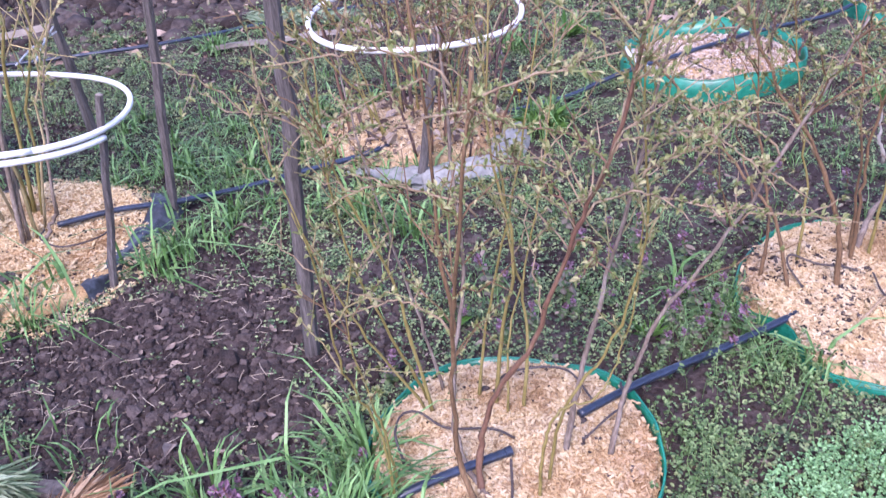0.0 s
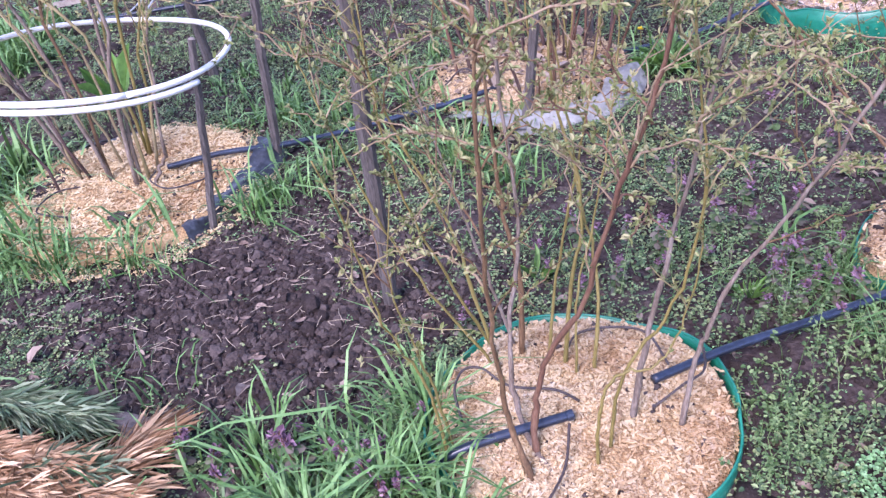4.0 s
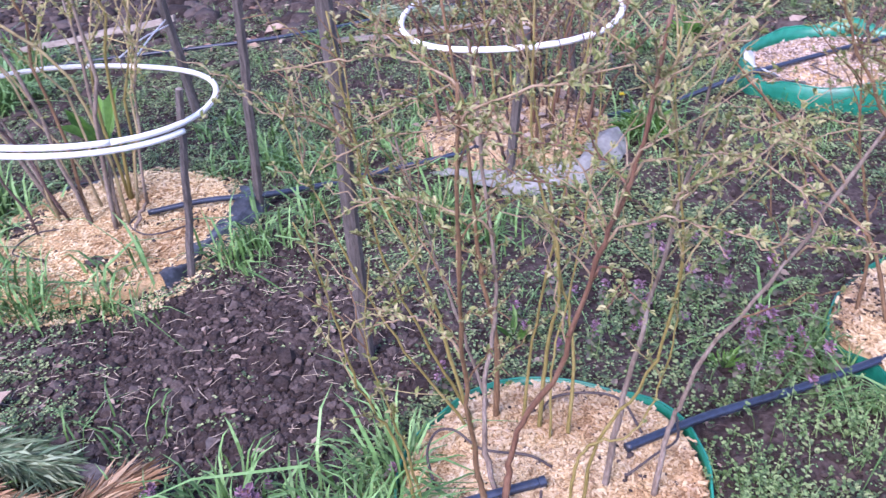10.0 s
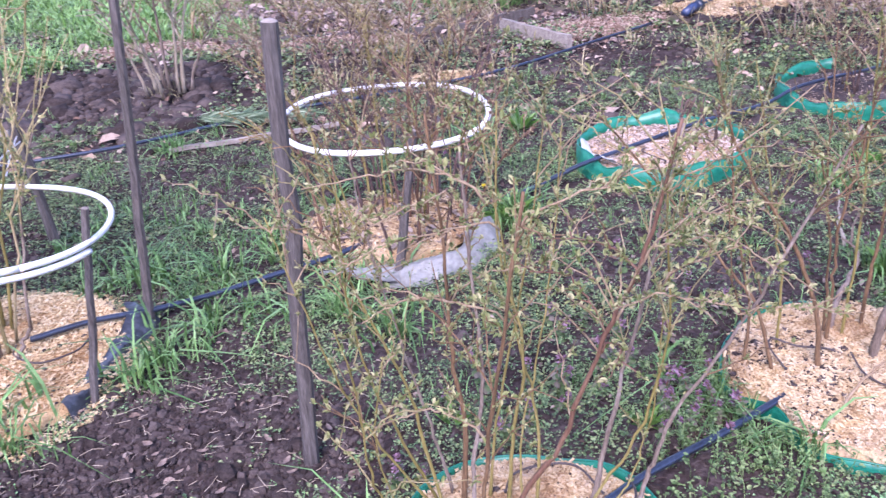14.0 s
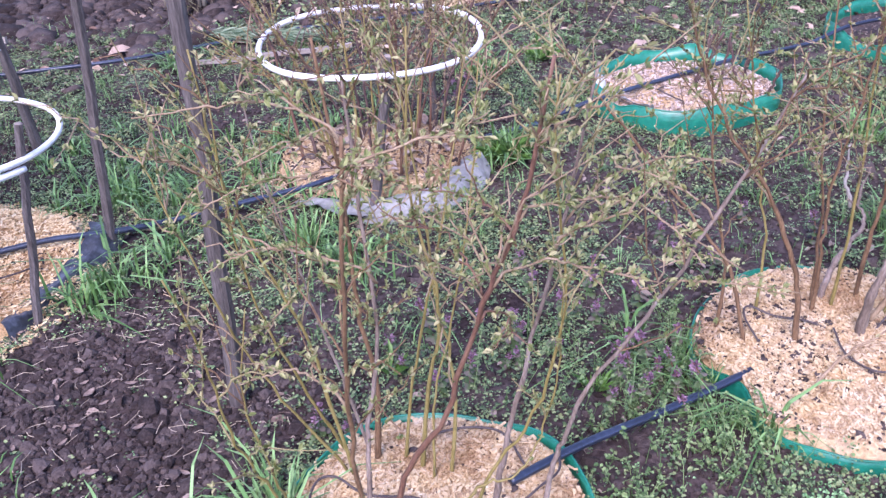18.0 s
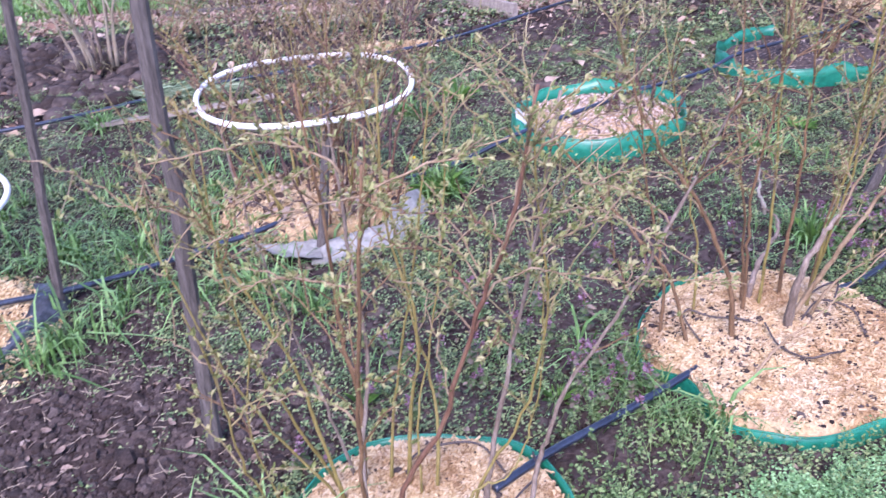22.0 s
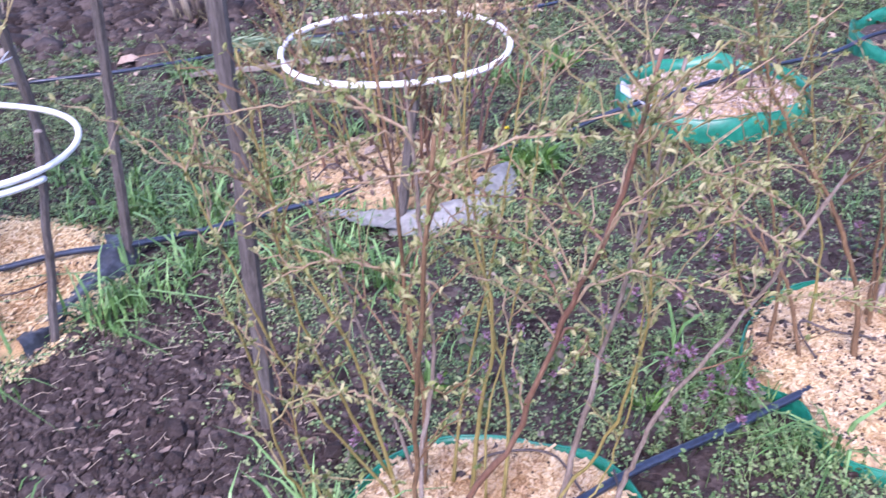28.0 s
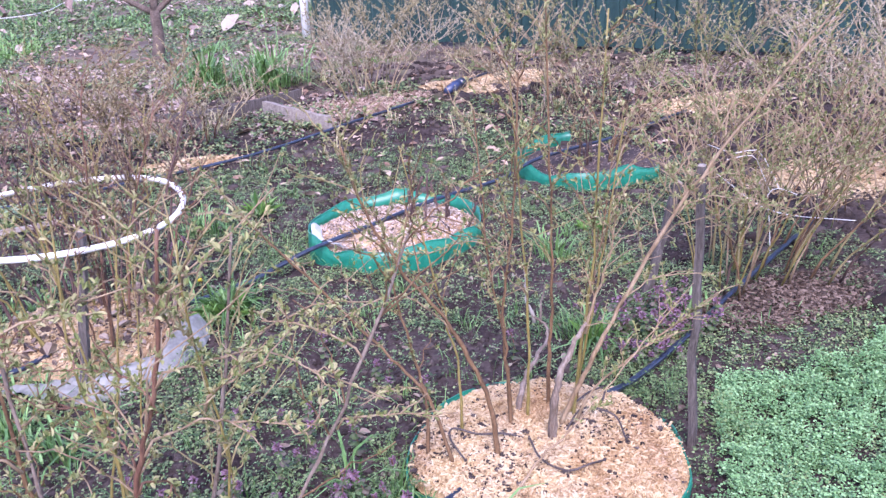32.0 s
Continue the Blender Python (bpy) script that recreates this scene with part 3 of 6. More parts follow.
planting_bed("a", "round mound of fresh pale wood chips inside green edging", 15000, CHIP, 0.92, 240)
planting_bed("b", "round mound of pale wood chips and soil crumbs inside green edging", 16000, CHIP, 0.88, 240)
planting_bed("one", "loose mound of fresh orange wood chips over black film", 14000, CHIP_ORANGE, 1.05, 120, 1.17, MULCH_ORANGE)
planting_bed("two", "wood chip mound half covered by a grey plastic fold", 6500, CHIP, 1.1, 60, 1.15)
planting_bed("c", "greyish weathered wood chips inside a green plastic ring", 4500, OLDCHIP, 1.1, 60)
planting_bed("d", "sunken bed of soil and dry litter inside a green ring", 900, DEBRIS, 1.1, 0, 1.0, SOIL)


def edging(key, a0, a1, height, sink=0.03, grow=1.03, wave=0.01, dips=(), label="green plastic lawn edging strip pressed round the wood chips"):
    """A wavy plastic strip with thickness and a rolled top edge."""
    cx, cy = BEDS[key][:2]
    ob = thing("bed_edging", label, "bed edging", cx, cy)
    n = 96
    a = np.linspace(radians(a0), radians(a1), n)
    x, y = rim_at(key, a, grow)
    top = height + wave * np.sin(a * 4 + cx) + wave * 0.6 * np.sin(a * 9 + cy) + (fbm(x, y, 12, 2, 61) - 0.5) * wave
    for at, wide, deep in dips:
        top = top * (1 - deep * np.exp(-(((a - radians(at) + np.pi) % (2 * np.pi) - np.pi) / radians(wide)) ** 2))
    ox, oy = x - cx, y - cy
    r = np.hypot(ox, oy)
    nx, ny = ox / r, oy / r
    wob = (fbm(x, y, 8, 2, 63) - 0.5) * 0.02
    p = Pile()
    cols = []
    for off, z in ((0.0, np.full(n, -sink)), (0.004, top * 0.5), (0.0, top), (-0.003, top + 0.0015), (-0.003, top * 0.5), (-0.004, np.full(n, -sink))):
        lean = wob * np.clip(z / max(height, 0.01), 0, 1)
        cols.append(np.stack([ox + nx * (off + lean), oy + ny * (off + lean), z], -1))
    v = np.stack(cols, 1).reshape(-1, 3)
    i, k = np.meshgrid(np.arange(n - 1), np.arange(5), indexing="ij")
    p.add(v, [np.stack([i * 6 + k, (i + 1) * 6 + k, (i + 1) * 6 + k + 1, i * 6 + k + 1], -1).reshape(-1, 4)])
    part("strip", p, GREEN_PLASTIC, ob, smooth=True)
    p = Pile()
    lean = wob * np.clip(top / max(height, 0.01), 0, 1)
    p.tube(np.stack([ox + nx * (lean - 0.001), oy + ny * (lean - 0.001), top + 0.001], -1), 0.0032, 6)
    part("rolled_rim", p, GREEN_PLASTIC, ob, "rolled top edge", smooth=True)
    return ob


edging("a", 0, 360, 0.053, grow=1.015, wave=0.008, dips=((128, 30, 0.2),))
edging("b", -200, 175, 0.042, grow=1.015, wave=0.012, dips=((172, 22, 0.6), (32, 42, 0.8)))
edging("c", 0, 360, 0.10, wave=0.009, dips=((207, 9, 0.25), (62, 16, -0.35)), label="bright green plastic ring standing proud of old wood chips")
edging("d", 75, 292, 0.09, wave=0.016, label="crumpled green plastic ring round a sunken far bed")


def film(name, label, mat, rows):
    """A crumpled sheet with thickness: rows of (x, y, z) lines that are lofted together."""
    x0, y0, z0 = rows[0][0]
    ob = thing(name, label, "plastic film", x0, y0)
    lines = [smooth_line(r, 40) for r in rows]
    m = min(len(q) for q in lines)
    g = np.array([q[np.linspace(0, len(q) - 1, m).astype(int)] for q in lines])
    fine = []
    for k in range(len(g) - 1):
        for t in np.linspace(0, 1, 6, endpoint=False):
            fine.append(g[k] * (1 - t) + g[k + 1] * t)
    g = np.array(fine + [g[-1]])
    g[..., 2] += (fbm(g[..., 0], g[..., 1], 14, 3, 71) - 0.5) * 0.05
    g = g - [x0, y0, 0]
    n, m = g.shape[:2]
    p = Pile()
    v = np.concatenate([g.reshape(-1, 3), (g - [0, 0, 0.002]).reshape(-1, 3)])
    i, k = np.meshgrid(np.arange(n - 1), np.arange(m - 1), indexing="ij")
    q = np.stack([i * m + k, (i + 1) * m + k, (i + 1) * m + k + 1, i * m + k + 1], -1).reshape(-1, 4)
    p.add(v, [q, q[:, ::-1] + n * m])
    part("sheet", p, mat, ob, smooth=True)
    return ob


film("black_film", "crumpled black plastic film beside the orange wood chips", BLACK_PLASTIC,
     [[(-0.99, 2.20, 0.05), (-0.95, 2.31, 0.06), (-0.90, 2.50, 0.06), (-0.875, 2.66, 0.08), (-0.92, 2.78, 0.05)],
      [(-0.965, 2.17, 0.05), (-0.92, 2.29, 0.05), (-0.865, 2.49, 0.055), (-0.825, 2.66, 0.075), (-0.88, 2.79, 0.05)],
      [(-0.945, 2.15, -0.01), (-0.90, 2.28, -0.01), (-0.845, 2.48, 0.0), (-0.785, 2.67, 0.01), (-0.85, 2.81, 0.0)]])
film("grey_film", "grey plastic film folded along a mulch bed", PALE_PLASTIC,
     [[(0.02, 2.87, 0.03), (0.12, 2.86, 0.04), (0.22, 2.885, 0.045), (0.31, 2.92, 0.05), (0.355, 3.05, 0.06), (0.42, 3.13, 0.06)],
      [(0.02, 2.83, 0.04), (0.12, 2.82, 0.05), (0.22, 2.845, 0.055), (0.32, 2.875, 0.06), (0.39, 3.01, 0.07), (0.46, 3.10, 0.07)],
      [(0.02, 2.75, 0.005), (0.11, 2.735, 0.005), (0.22, 2.765, 0.005), (0.35, 2.82, 0.005), (0.45, 2.94, 0.005), (0.495, 3.07, 0.005)]])
film("pale_film", "pale greenish plastic film lying flat before a mulch bed", PALE_PLASTIC,
     [[(-0.24, 2.93, 0.015), (-0.14, 2.89, 0.025), (-0.05, 2.86, 0.035), (0.05, 2.85, 0.04)],
      [(-0.22, 2.89, 0.02), (-0.12, 2.81, 0.03), (-0.04, 2.765, 0.035), (0.06, 2.745, 0.03)]])
a = np.radians(np.linspace(150, 232, 7))
film("white_film", "white plastic liner inside the green ring", WHITE_FILM,
     [[(float(px), float(py), z) for px, py in zip(*rim_at("c", a, g))] for g, z in ((0.985, 0.108), (0.95, 0.102), (0.87, 0.075))])
film("black_film", "black film scrap lying behind the orange mulch", BLACK_PLASTIC,
     [[(-1.72, 2.60, 0.0), (-1.60, 2.80, 0.05), (-1.42, 2.92, 0.05)], [(-1.78, 2.66, -0.01), (-1.64, 2.90, 0.02), (-1.44, 3.0, 0.0)]])


# ---- watering pipes ----
def water_pipe(points, radius=0.0101, label="blue-black plastic watering pipe lying on the soil", open_end=False):
    x0, y0, _ = points[0]
    ob = thing("water_pipe", label, "water pipe", x0, y0)
    line = smooth_line(points, 60) - [x0, y0, 0]
    p = Pile()
    p.tube(line, radius, 18)
    part("pipe", p, PIPE, ob, smooth=True)
    p = Pile()
    d = np.gradient(line, axis=0)
    d /= np.linalg.norm(d, axis=1, keepdims=True)
    side = np.cross(d, [0, 0, 1.0])
    for s in (0.75, -0.75):
        p.tube(line + (side * s + [0, 0, 1.0 * (1 - abs(s)) * 2.2]) * radius * 0.97 / math.hypot(s, 2.2 * (1 - abs(s))), radius * 0.06, 4)
    part("stripe", p, STRIPE, ob, "thin blue stripe")
    if open_end:
        p = Pile()
        e = line[-1] - line[-2]
        e /= np.linalg.norm(e)
        p.tube([line[-1] - e * 0.002, line[-1] + e * 0.012], radius * 1.12, 14)
        part("end_plug", p, PIPE, ob, "short end plug")
    return ob


water_pipe([(-1.5, 0.75, 0.02), (-0.75, 0.98, 0.02), (-0.19, 1.205, 0.035), (0.02, 1.28, 0.075), (0.205, 1.345, 0.085)], open_end=True)
water_pipe([(0.385, 1.455, 0.075), (0.56, 1.565, 0.06), (0.80, 1.675, 0.055), (1.02, 1.78, 0.06)])
water_pipe([(1.58, 2.03, 0.065), (1.72, 2.10, 0.045), (2.02, 2.28, 0.03), (2.46, 2.56, 0.03), (3.2, 3.0, 0.03)])
water_pipe([(-1.16, 2.535, 0.085), (-0.98, 2.61, 0.085), (-0.80, 2.675, 0.065), (-0.60, 2.765, 0.05), (-0.39, 2.86, 0.05), (-0.18, 2.945, 0.055), (-0.05, 3.02, 0.06)], open_end=False)
water_pipe([(0.26, 3.20, 0.05), (0.45, 3.305, 0.035), (0.70, 3.41, 0.04), (0.85, 3.465, 0.07), (0.985, 3.505, 0.098), (1.27, 3.64, 0.108), (1.5, 3.755, 0.112), (1.69, 3.85, 0.112), (2.1, 4.09, 0.075), (2.34, 4.21, 0.108), (2.62, 4.345, 0.10), (3.1, 4.6, 0.06), (3.9, 5.05, 0.03)])
water_pipe([(-4.5, 3.9, 0.03), (-3.0, 4.25, 0.03), (-1.85, 4.47, 0.03), (-1.22, 4.62, 0.03), (-0.5, 4.95, 0.03), (0.1, 5.1, 0.03), (0.95, 5.38, 0.03), (1.75, 5.88, 0.04), (2.3, 6.25, 0.04)])
water_pipe([(2.78, 6.58, 0.05), (3.16, 6.9, 0.06), (4.6, 7.9, 0.03)])
water_pipe([(-3.6, 2.0, 0.03), (-2.6, 2.235, 0.03), (-2.28, 2.265, 0.03), (-1.85, 2.32, 0.02)])


def drip_tube(points, radius=0.003):
    x0, y0, _ = points[0]
    ob = thing("drip_tube", "thin black drip tube curling over wood chips", "drip tube", x0, y0)
    p = Pile()
    p.tube(smooth_line(points, 40) - [x0, y0, 0], radius, 6)
    part("tube", p, TUBE, ob, smooth=True)
    p = Pile()
    e = np.array(points[-1]) - [x0, y0, 0]
    p.tube([e + [0, 0, 0.004], e - [0, 0, 0.03]], [radius * 1.5, radius * 0.6], 6)
    part("dripper", p, TUBE, ob)


drip_tube([(0.21, 1.30, 0.11), (0.20, 1.21, 0.085), (0.16, 1.12, 0.075)])
drip_tube([(0.23, 1.40, 0.07), (0.18, 1.41, 0.095), (0.08, 1.44, 0.08), (0.02, 1.47, 0.105), (-0.02, 1.46, 0.11), (-0.035, 1.41, 0.10), (-0.02, 1.36, 0.07)])
drip_tube([(0.42, 1.49, 0.085), (0.38, 1.57, 0.105), (0.31, 1.60, 0.10), (0.23, 1.60, 0.085), (0.20, 1.56, 0.07)])
drip_tube([(0.50, 1.55, 0.075), (0.49, 1.47, 0.085), (0.44, 1.42, 0.09), (0.38, 1.38, 0.07)])
drip_tube([(1.25, 1.88, 0.09), (1.19, 1.90, 0.11), (1.12, 1.92, 0.115), (1.06, 1.95, 0.13), (1.04, 1.92, 0.12), (1.06, 1.86, 0.085)])
drip_tube([(1.24, 1.85, 0.12), (1.24, 1.77, 0.10), (1.28, 1.70, 0.10), (1.34, 1.69, 0.11), (1.40, 1.72, 0.085)])
drip_tube([(1.36, 1.87, 0.09), (1.43, 1.90, 0.13), (1.50, 1.85, 0.12), (1.50, 1.78, 0.085)])
drip_tube([(1.42, 1.97, 0.09), (1.50, 1.99, 0.115), (1.56, 2.01, 0.10), (1.53, 1.97, 0.08)])
drip_tube([(-1.20, 2.52, 0.08), (-1.17, 2.42, 0.10), (-1.08, 2.36, 0.10), (-0.99, 2.42, 0.09), (-0.97, 2.50, 0.08)])
drip_tube([(-1.43, 2.45, 0.08), (-1.50, 2.38, 0.10), (-1.52, 2.28, 0.09), (-1.40, 2.25, 0.08)])
drip_tube([(1.30, 3.62, 0.09), (1.24, 3.52, 0.115), (1.32, 3.44, 0.09)])
drip_tube([(1.45, 3.64, 0.09), (1.56, 3.60, 0.115), (1.60, 3.50, 0.09)])
drip_tube([(-0.25, 3.05, 0.07), (-0.18, 3.12, 0.10), (-0.10, 3.05, 0.07)])


# ---- white hoops round the shrubs ----
def hoop(label, cx, cy, cz, r, tilt_x, tilt_y, turns, radius=0.0125, start=0.0):
    ob = thing("support_hoop", label, "plant support", cx, cy)
    for k in range(len(turns)):
        dz, a0, a1, grow = turns[k]
        a = np.linspace(radians(a0), radians(a1), 90)
        x, y = r * grow * np.cos(a), r * grow * np.sin(a)
        z = cz + dz + x * math.tan(radians(tilt_y)) + y * math.tan(radians(tilt_x)) + 0.006 * np.sin(3 * a)
        p = Pile()
        p.tube(np.stack([x, y, z], -1), radius, 12)
        part("pipe_loop", p, HOOP, ob, smooth=True)
    return ob


hoop("hoop of white plastic pipe, lapped double, tied to stakes", -1.215, 2.42, 0.545, 0.42, -5.0, -5.3, [(0.0, -50, 310, 1.0), (-0.0235, 174, 340, 1.003)], radius=0.0088)
hoop("single white plastic pipe hoop held among shrub stems", 0.08, 3.17, 0.512, 0.395, 1.2, 0.0, [(0.0, 80, 452, 1.0)], radius=0.0105)


# ---- stakes ----
def stake(label, base, top, radius, sides=7, flat=1.0, name="wooden_stake"):
    ob = thing(name, label, "stake", base[0], base[1])
    b, t = np.array([0, 0, -0.05]), np.array(top) - [base[0], base[1], 0]
    rng = np.random.RandomState(int(abs(base[0] * 100) + abs(base[1] * 37)))
    s = np.linspace(0, 1, 9)[:, None]
    line = b + (t - b) * s + np.c_[rng.normal(0, 0.004, (9, 2)), np.zeros(9)] * np.sin(s * 3.14)
    p = Pile()
    p.tube(line, radius * (1.05 - 0.12 * s[:, 0] + rng.normal(0, 0.02, 9)), sides)
    part("shaft", p, STAKE, ob)
    p = Pile()
    e = (t - b) / np.linalg.norm(t - b)
    p.tube([line[-1], line[-1] + e * radius * 0.25], [radius * 0.9, radius * 0.6], sides)
    part("worn_top", p, PALE_WOOD, ob, "pale worn end grain")
    return ob


stake("short thin grey stake holding the white hoop", (-0.92, 2.24), (-0.81, 2.30, 0.61), 0.0125)
stake("short thin grey stake holding the white hoop", (-1.93, 2.50), (-1.62, 2.55, 0.60), 0.011)
stake("slim upright grey wooden stake beside orange mulch", (-0.82, 2.67), (-0.70, 2.70, 1.12), 0.0165)
stake("thick upright grey weathered wooden stake in bare soil", (-0.27, 1.85), (-0.21, 1.86, 1.155), 0.0205, 8)
stake("leaning dark grey stake with pale string tied round", (-1.33, 3.46), (-1.375, 3.45, 0.98), 0.021)
stake("tall weathered stake with string guys in long grass", (-3.86, 4.35), (-3.79, 4.41, 1.29), 0.03)
stake("upright grey square post beside the chickweed", (1.73, 1.80), (1.705, 1.815, 0.825), 0.015, 4)
stake("short grey stake holding the single hoop", (0.05, 2.82), (0.15, 2.82, 0.56), 0.017)
stake("short grey stake among dense stems", (0.30, 3.50), (0.29, 3.49, 0.55), 0.014)
stake("leaning dark grey stake beside a dense thicket", (2.12, 2.70), (2.25, 2.70, 0.44), 0.02)


def string_line(points, label, radius=0.003):
    x0, y0, _ = points[0]
    ob = thing("string", label, "string", x0, y0)
    p = Pile()
    p.tube(smooth_line(points, 10) - [x0, y0, 0], radius, 5)
    part("cord", p, ROPE, ob)


string_line([(-1.355, 3.44, 0.49), (-1.27, 3.1, 0.52), (-1.20, 2.84, 0.54)], "pale string from a leaning stake to the hoop")
string_line([(-1.345, 3.43, 0.47), (-1.30, 3.1, 0.52), (-1.26, 2.83, 0.54)], "pale string from a leaning stake to the hoop")
string_line([(2.36, 2.62, 0.48), (2.63, 2.62, 0.29), (3.05, 2.62, 0.18)], "pale string strung over a thicket", 0.0018)
string_line([(2.64, 2.62, 0.12), (2.62, 2.62, 0.25), (2.60, 2.62, 0.36), (2.65, 2.62, 0.38), (2.74, 2.62, 0.34)], "tangled white string hanging in a thicket", 0.0018)
string_line([(2.40, 2.62, 0.53), (2.51, 2.62, 0.53), (2.56, 2.62, 0.46), (2.61, 2.62, 0.37)], "tangled white string hanging in a thicket", 0.0018)
string_line([(2.31, 2.62, 0.60), (2.43, 2.62, 0.55), (2.53, 2.62, 0.55), (2.60, 2.62, 0.46), (2.65, 2.62, 0.38)], "tangled white string hanging in a thicket", 0.0018)
string_line([(-3.85, 4.36, 0.75), (-4.3, 4.2, 0.70), (-4.8, 4.1, 0.66)], "pale string tied to a tall stake")
string_line([(-3.85, 4.36, 0.5), (-4.1, 4.4, 0.25), (-4.3, 4.45, 0.02)], "pale guy string running down to the grass")


def board(label, a, b, width, thick, mat=None, name="board", category="board"):
    """A weathered board from a to b, standing on its edge if width is along z."""
    ob = thing(name, label, category, a[0], a[1])
    a3, b3 = np.zeros(3) + [0, 0, a[2]], np.array(b) - [a[0], a[1], 0]
    d = (b3 - a3) / np.linalg.norm(b3 - a3)
    side = np.cross(d, [0, 0, 1.0])
    side /= np.linalg.norm(side)
    p = Pile()
    n = 9
    rows = []
    for k in range(n):
        q = a3 + (b3 - a3) * k / (n - 1) + [0, 0, 0.004 * math.sin(k * 1.7)]
        c = 0.12 * thick
        for su, sv in ((-1, 0), (-1, 1), (1, 1), (1, 0)):
            rows.append(q + side * su * (thick / 2 - (c if sv else 0)) + np.array([0, 0, 1.0]) * sv * width)
    i, k = np.meshgrid(np.arange(n - 1), np.arange(4), indexing="ij")
    k2 = (k + 1) % 4
    p.add(rows, [np.stack([i * 4 + k, (i + 1) * 4 + k, (i + 1) * 4 + k2, i * 4 + k2], -1).reshape(-1, 4), np.array([[0, 1, 2, 3]]), np.array([[3, 2, 1, 0]]) + (n - 1) * 4])
    part("plank", p, mat or PALE_WOOD, ob)
    return ob


board("pale bare lath propped on a stake", (-2.78, 4.5, 0.06), (-1.62, 4.08, 0.30), 0.03, 0.02)
board("dark weathered edging plank of a far raised bed", (0.98, 6.66, 0.0), (1.56, 6.95, 0.0), 0.09, 0.04, STAKE)
board("pale weathered edging plank of a far raised bed", (1.22, 6.60, 0.0), (1.56, 5.86, 0.0), 0.10, 0.045)
board("dark weathered edging plank behind the dry shrubs", (-0.9, 6.9, 0.0), (1.02, 6.75, 0.0), 0.05, 0.05, STAKE)
board("thin pale batten lying on the soil", (-1.0, 4.45, 0.02), (-0.1, 4.62, 0.02), 0.02, 0.03)



# ---- shrubs ----
def stem_on(parent, base, tip, bow, r0, r1, bark, twigs, bud, rng, first=0.35, reach=0.16, droop=0.0, bud_size=0.0123, per_twig=6, wiggle=0.004, buds=True, twig_bark=None, stem_name="stem", apart=False, flare=0.75, via=None, twig_r=0.0021, arch=0.0, fork=0.4):
    """One cane with its side twigs and opening buds, as a part with sub-parts. Points are relative to the shrub's foot."""
    base, tip, bow = np.array(base, float), np.array(tip, float), np.array(bow, float)
    if via is None:
        n = 11
        t = np.linspace(0, 1, n)[:, None]
        line = base + (tip - base) * t + bow * (4 * t * (1 - t))
        line[:, :2] += (np.array([math.sin(base[0] * 91), math.cos(base[1] * 77)]) * 0.018 * min(1.0, np.linalg.norm(tip - base) / 0.8) ** 2) * np.sin(t * 5.5 + base[0] * 40) * t
    else:
        line = smooth_line([base, *via, tip], 6 * (len(via) + 1))
        n = len(line)
        t = np.linspace(0, 1, n)[:, None]
    line = line + rng.normal(0, wiggle, (n, 3)) * np.sin(t * np.pi)
    line[0, 2] -= 0.02
    p = Pile()
    knot = 1 + 0.16 * (rng.uniform(0, 1, n) < 0.3)
    p.tube(line, ((r0 + (r1 - r0) * t[:, 0] ** 0.7) * 0.9 + rng.normal(0, 0.02 * r0, n)) * knot, 7)
    stem = part(stem_name, p, bark, parent, smooth=True)
    d = np.gradient(line, axis=0)
    d /= np.linalg.norm(d, axis=1, keepdims=True)
    tw = Pile()
    spots, ways = [], []
    for _ in range(twigs):
        s = first + (1 - first) * rng.uniform(0, 1) ** 0.8
        k = min(int(s * (n - 1)), n - 2)
        f = s * (n - 1) - k
        q = line[k] * (1 - f) + line[k + 1] * f
        out = rng.normal(0, 1, 3)
        out[2] = abs(out[2]) * 0.35 + 0.25 - droop
        out /= np.linalg.norm(out)
        way = out * flare + d[k] * (1.5 - flare)
        way /= np.linalg.norm(way)
        length = reach * rng.uniform(0.35, 1.25)
        bend = rng.normal(0, 0.16, 3) - [0, 0, droop * 0.6 + arch]
        m = 5 if not arch else max(5, min(10, int(length / 0.03)))
        u = np.linspace(0, 1, m)[:, None]
        zig = np.cross(way, rng.normal(0, 1, 3)) * (np.arange(m) % 2 - 0.5)[:, None] * (0.006 if arch else 0.0)
        tl = q + way * length * u + bend * length * u**2 * 0.6 + rng.normal(0, 0.022 * length, (m, 3)) * u + zig * (u > 0)
        if apart:
            tw = Pile()
        tw.tube(tl, np.linspace(twig_r, twig_r * 0.5, m), 5, cap=False)
        cnt = rng.randint(2, per_twig + 1)
        for c in range(cnt):
            g = (c + 0.7) / cnt * (m - 1)
            a = min(int(g), m - 2)
            spots.append(tl[a] + (tl[a + 1] - tl[a]) * (g - a))
            ways.append(way)
        if rng.uniform() < fork:
            e = tl[m // 2]
            w2 = way + rng.normal(0, 0.8, 3)
            w2 /= np.linalg.norm(w2)
            tw.tube([e, e + w2 * length * 0.3, e + w2 * length * 0.55 + [0, 0, 0.01]], [twig_r * 0.75, twig_r * 0.6, twig_r * 0.45], 4, cap=False)
            spots += [e + w2 * length * 0.3, e + w2 * length * 0.55]
            ways += [w2, w2]
        if apart:
            part("twig", tw, twig_bark or bark, stem)
    for s in np.arange(first, 1.0, 0.07):
        k = min(int(s * (n - 1)), n - 1)
        spots.append(line[k])
        ways.append(d[k])
    if twigs and not apart:
        tagged(part("twig_spray", tw, twig_bark or bark, stem), kind="stuff")
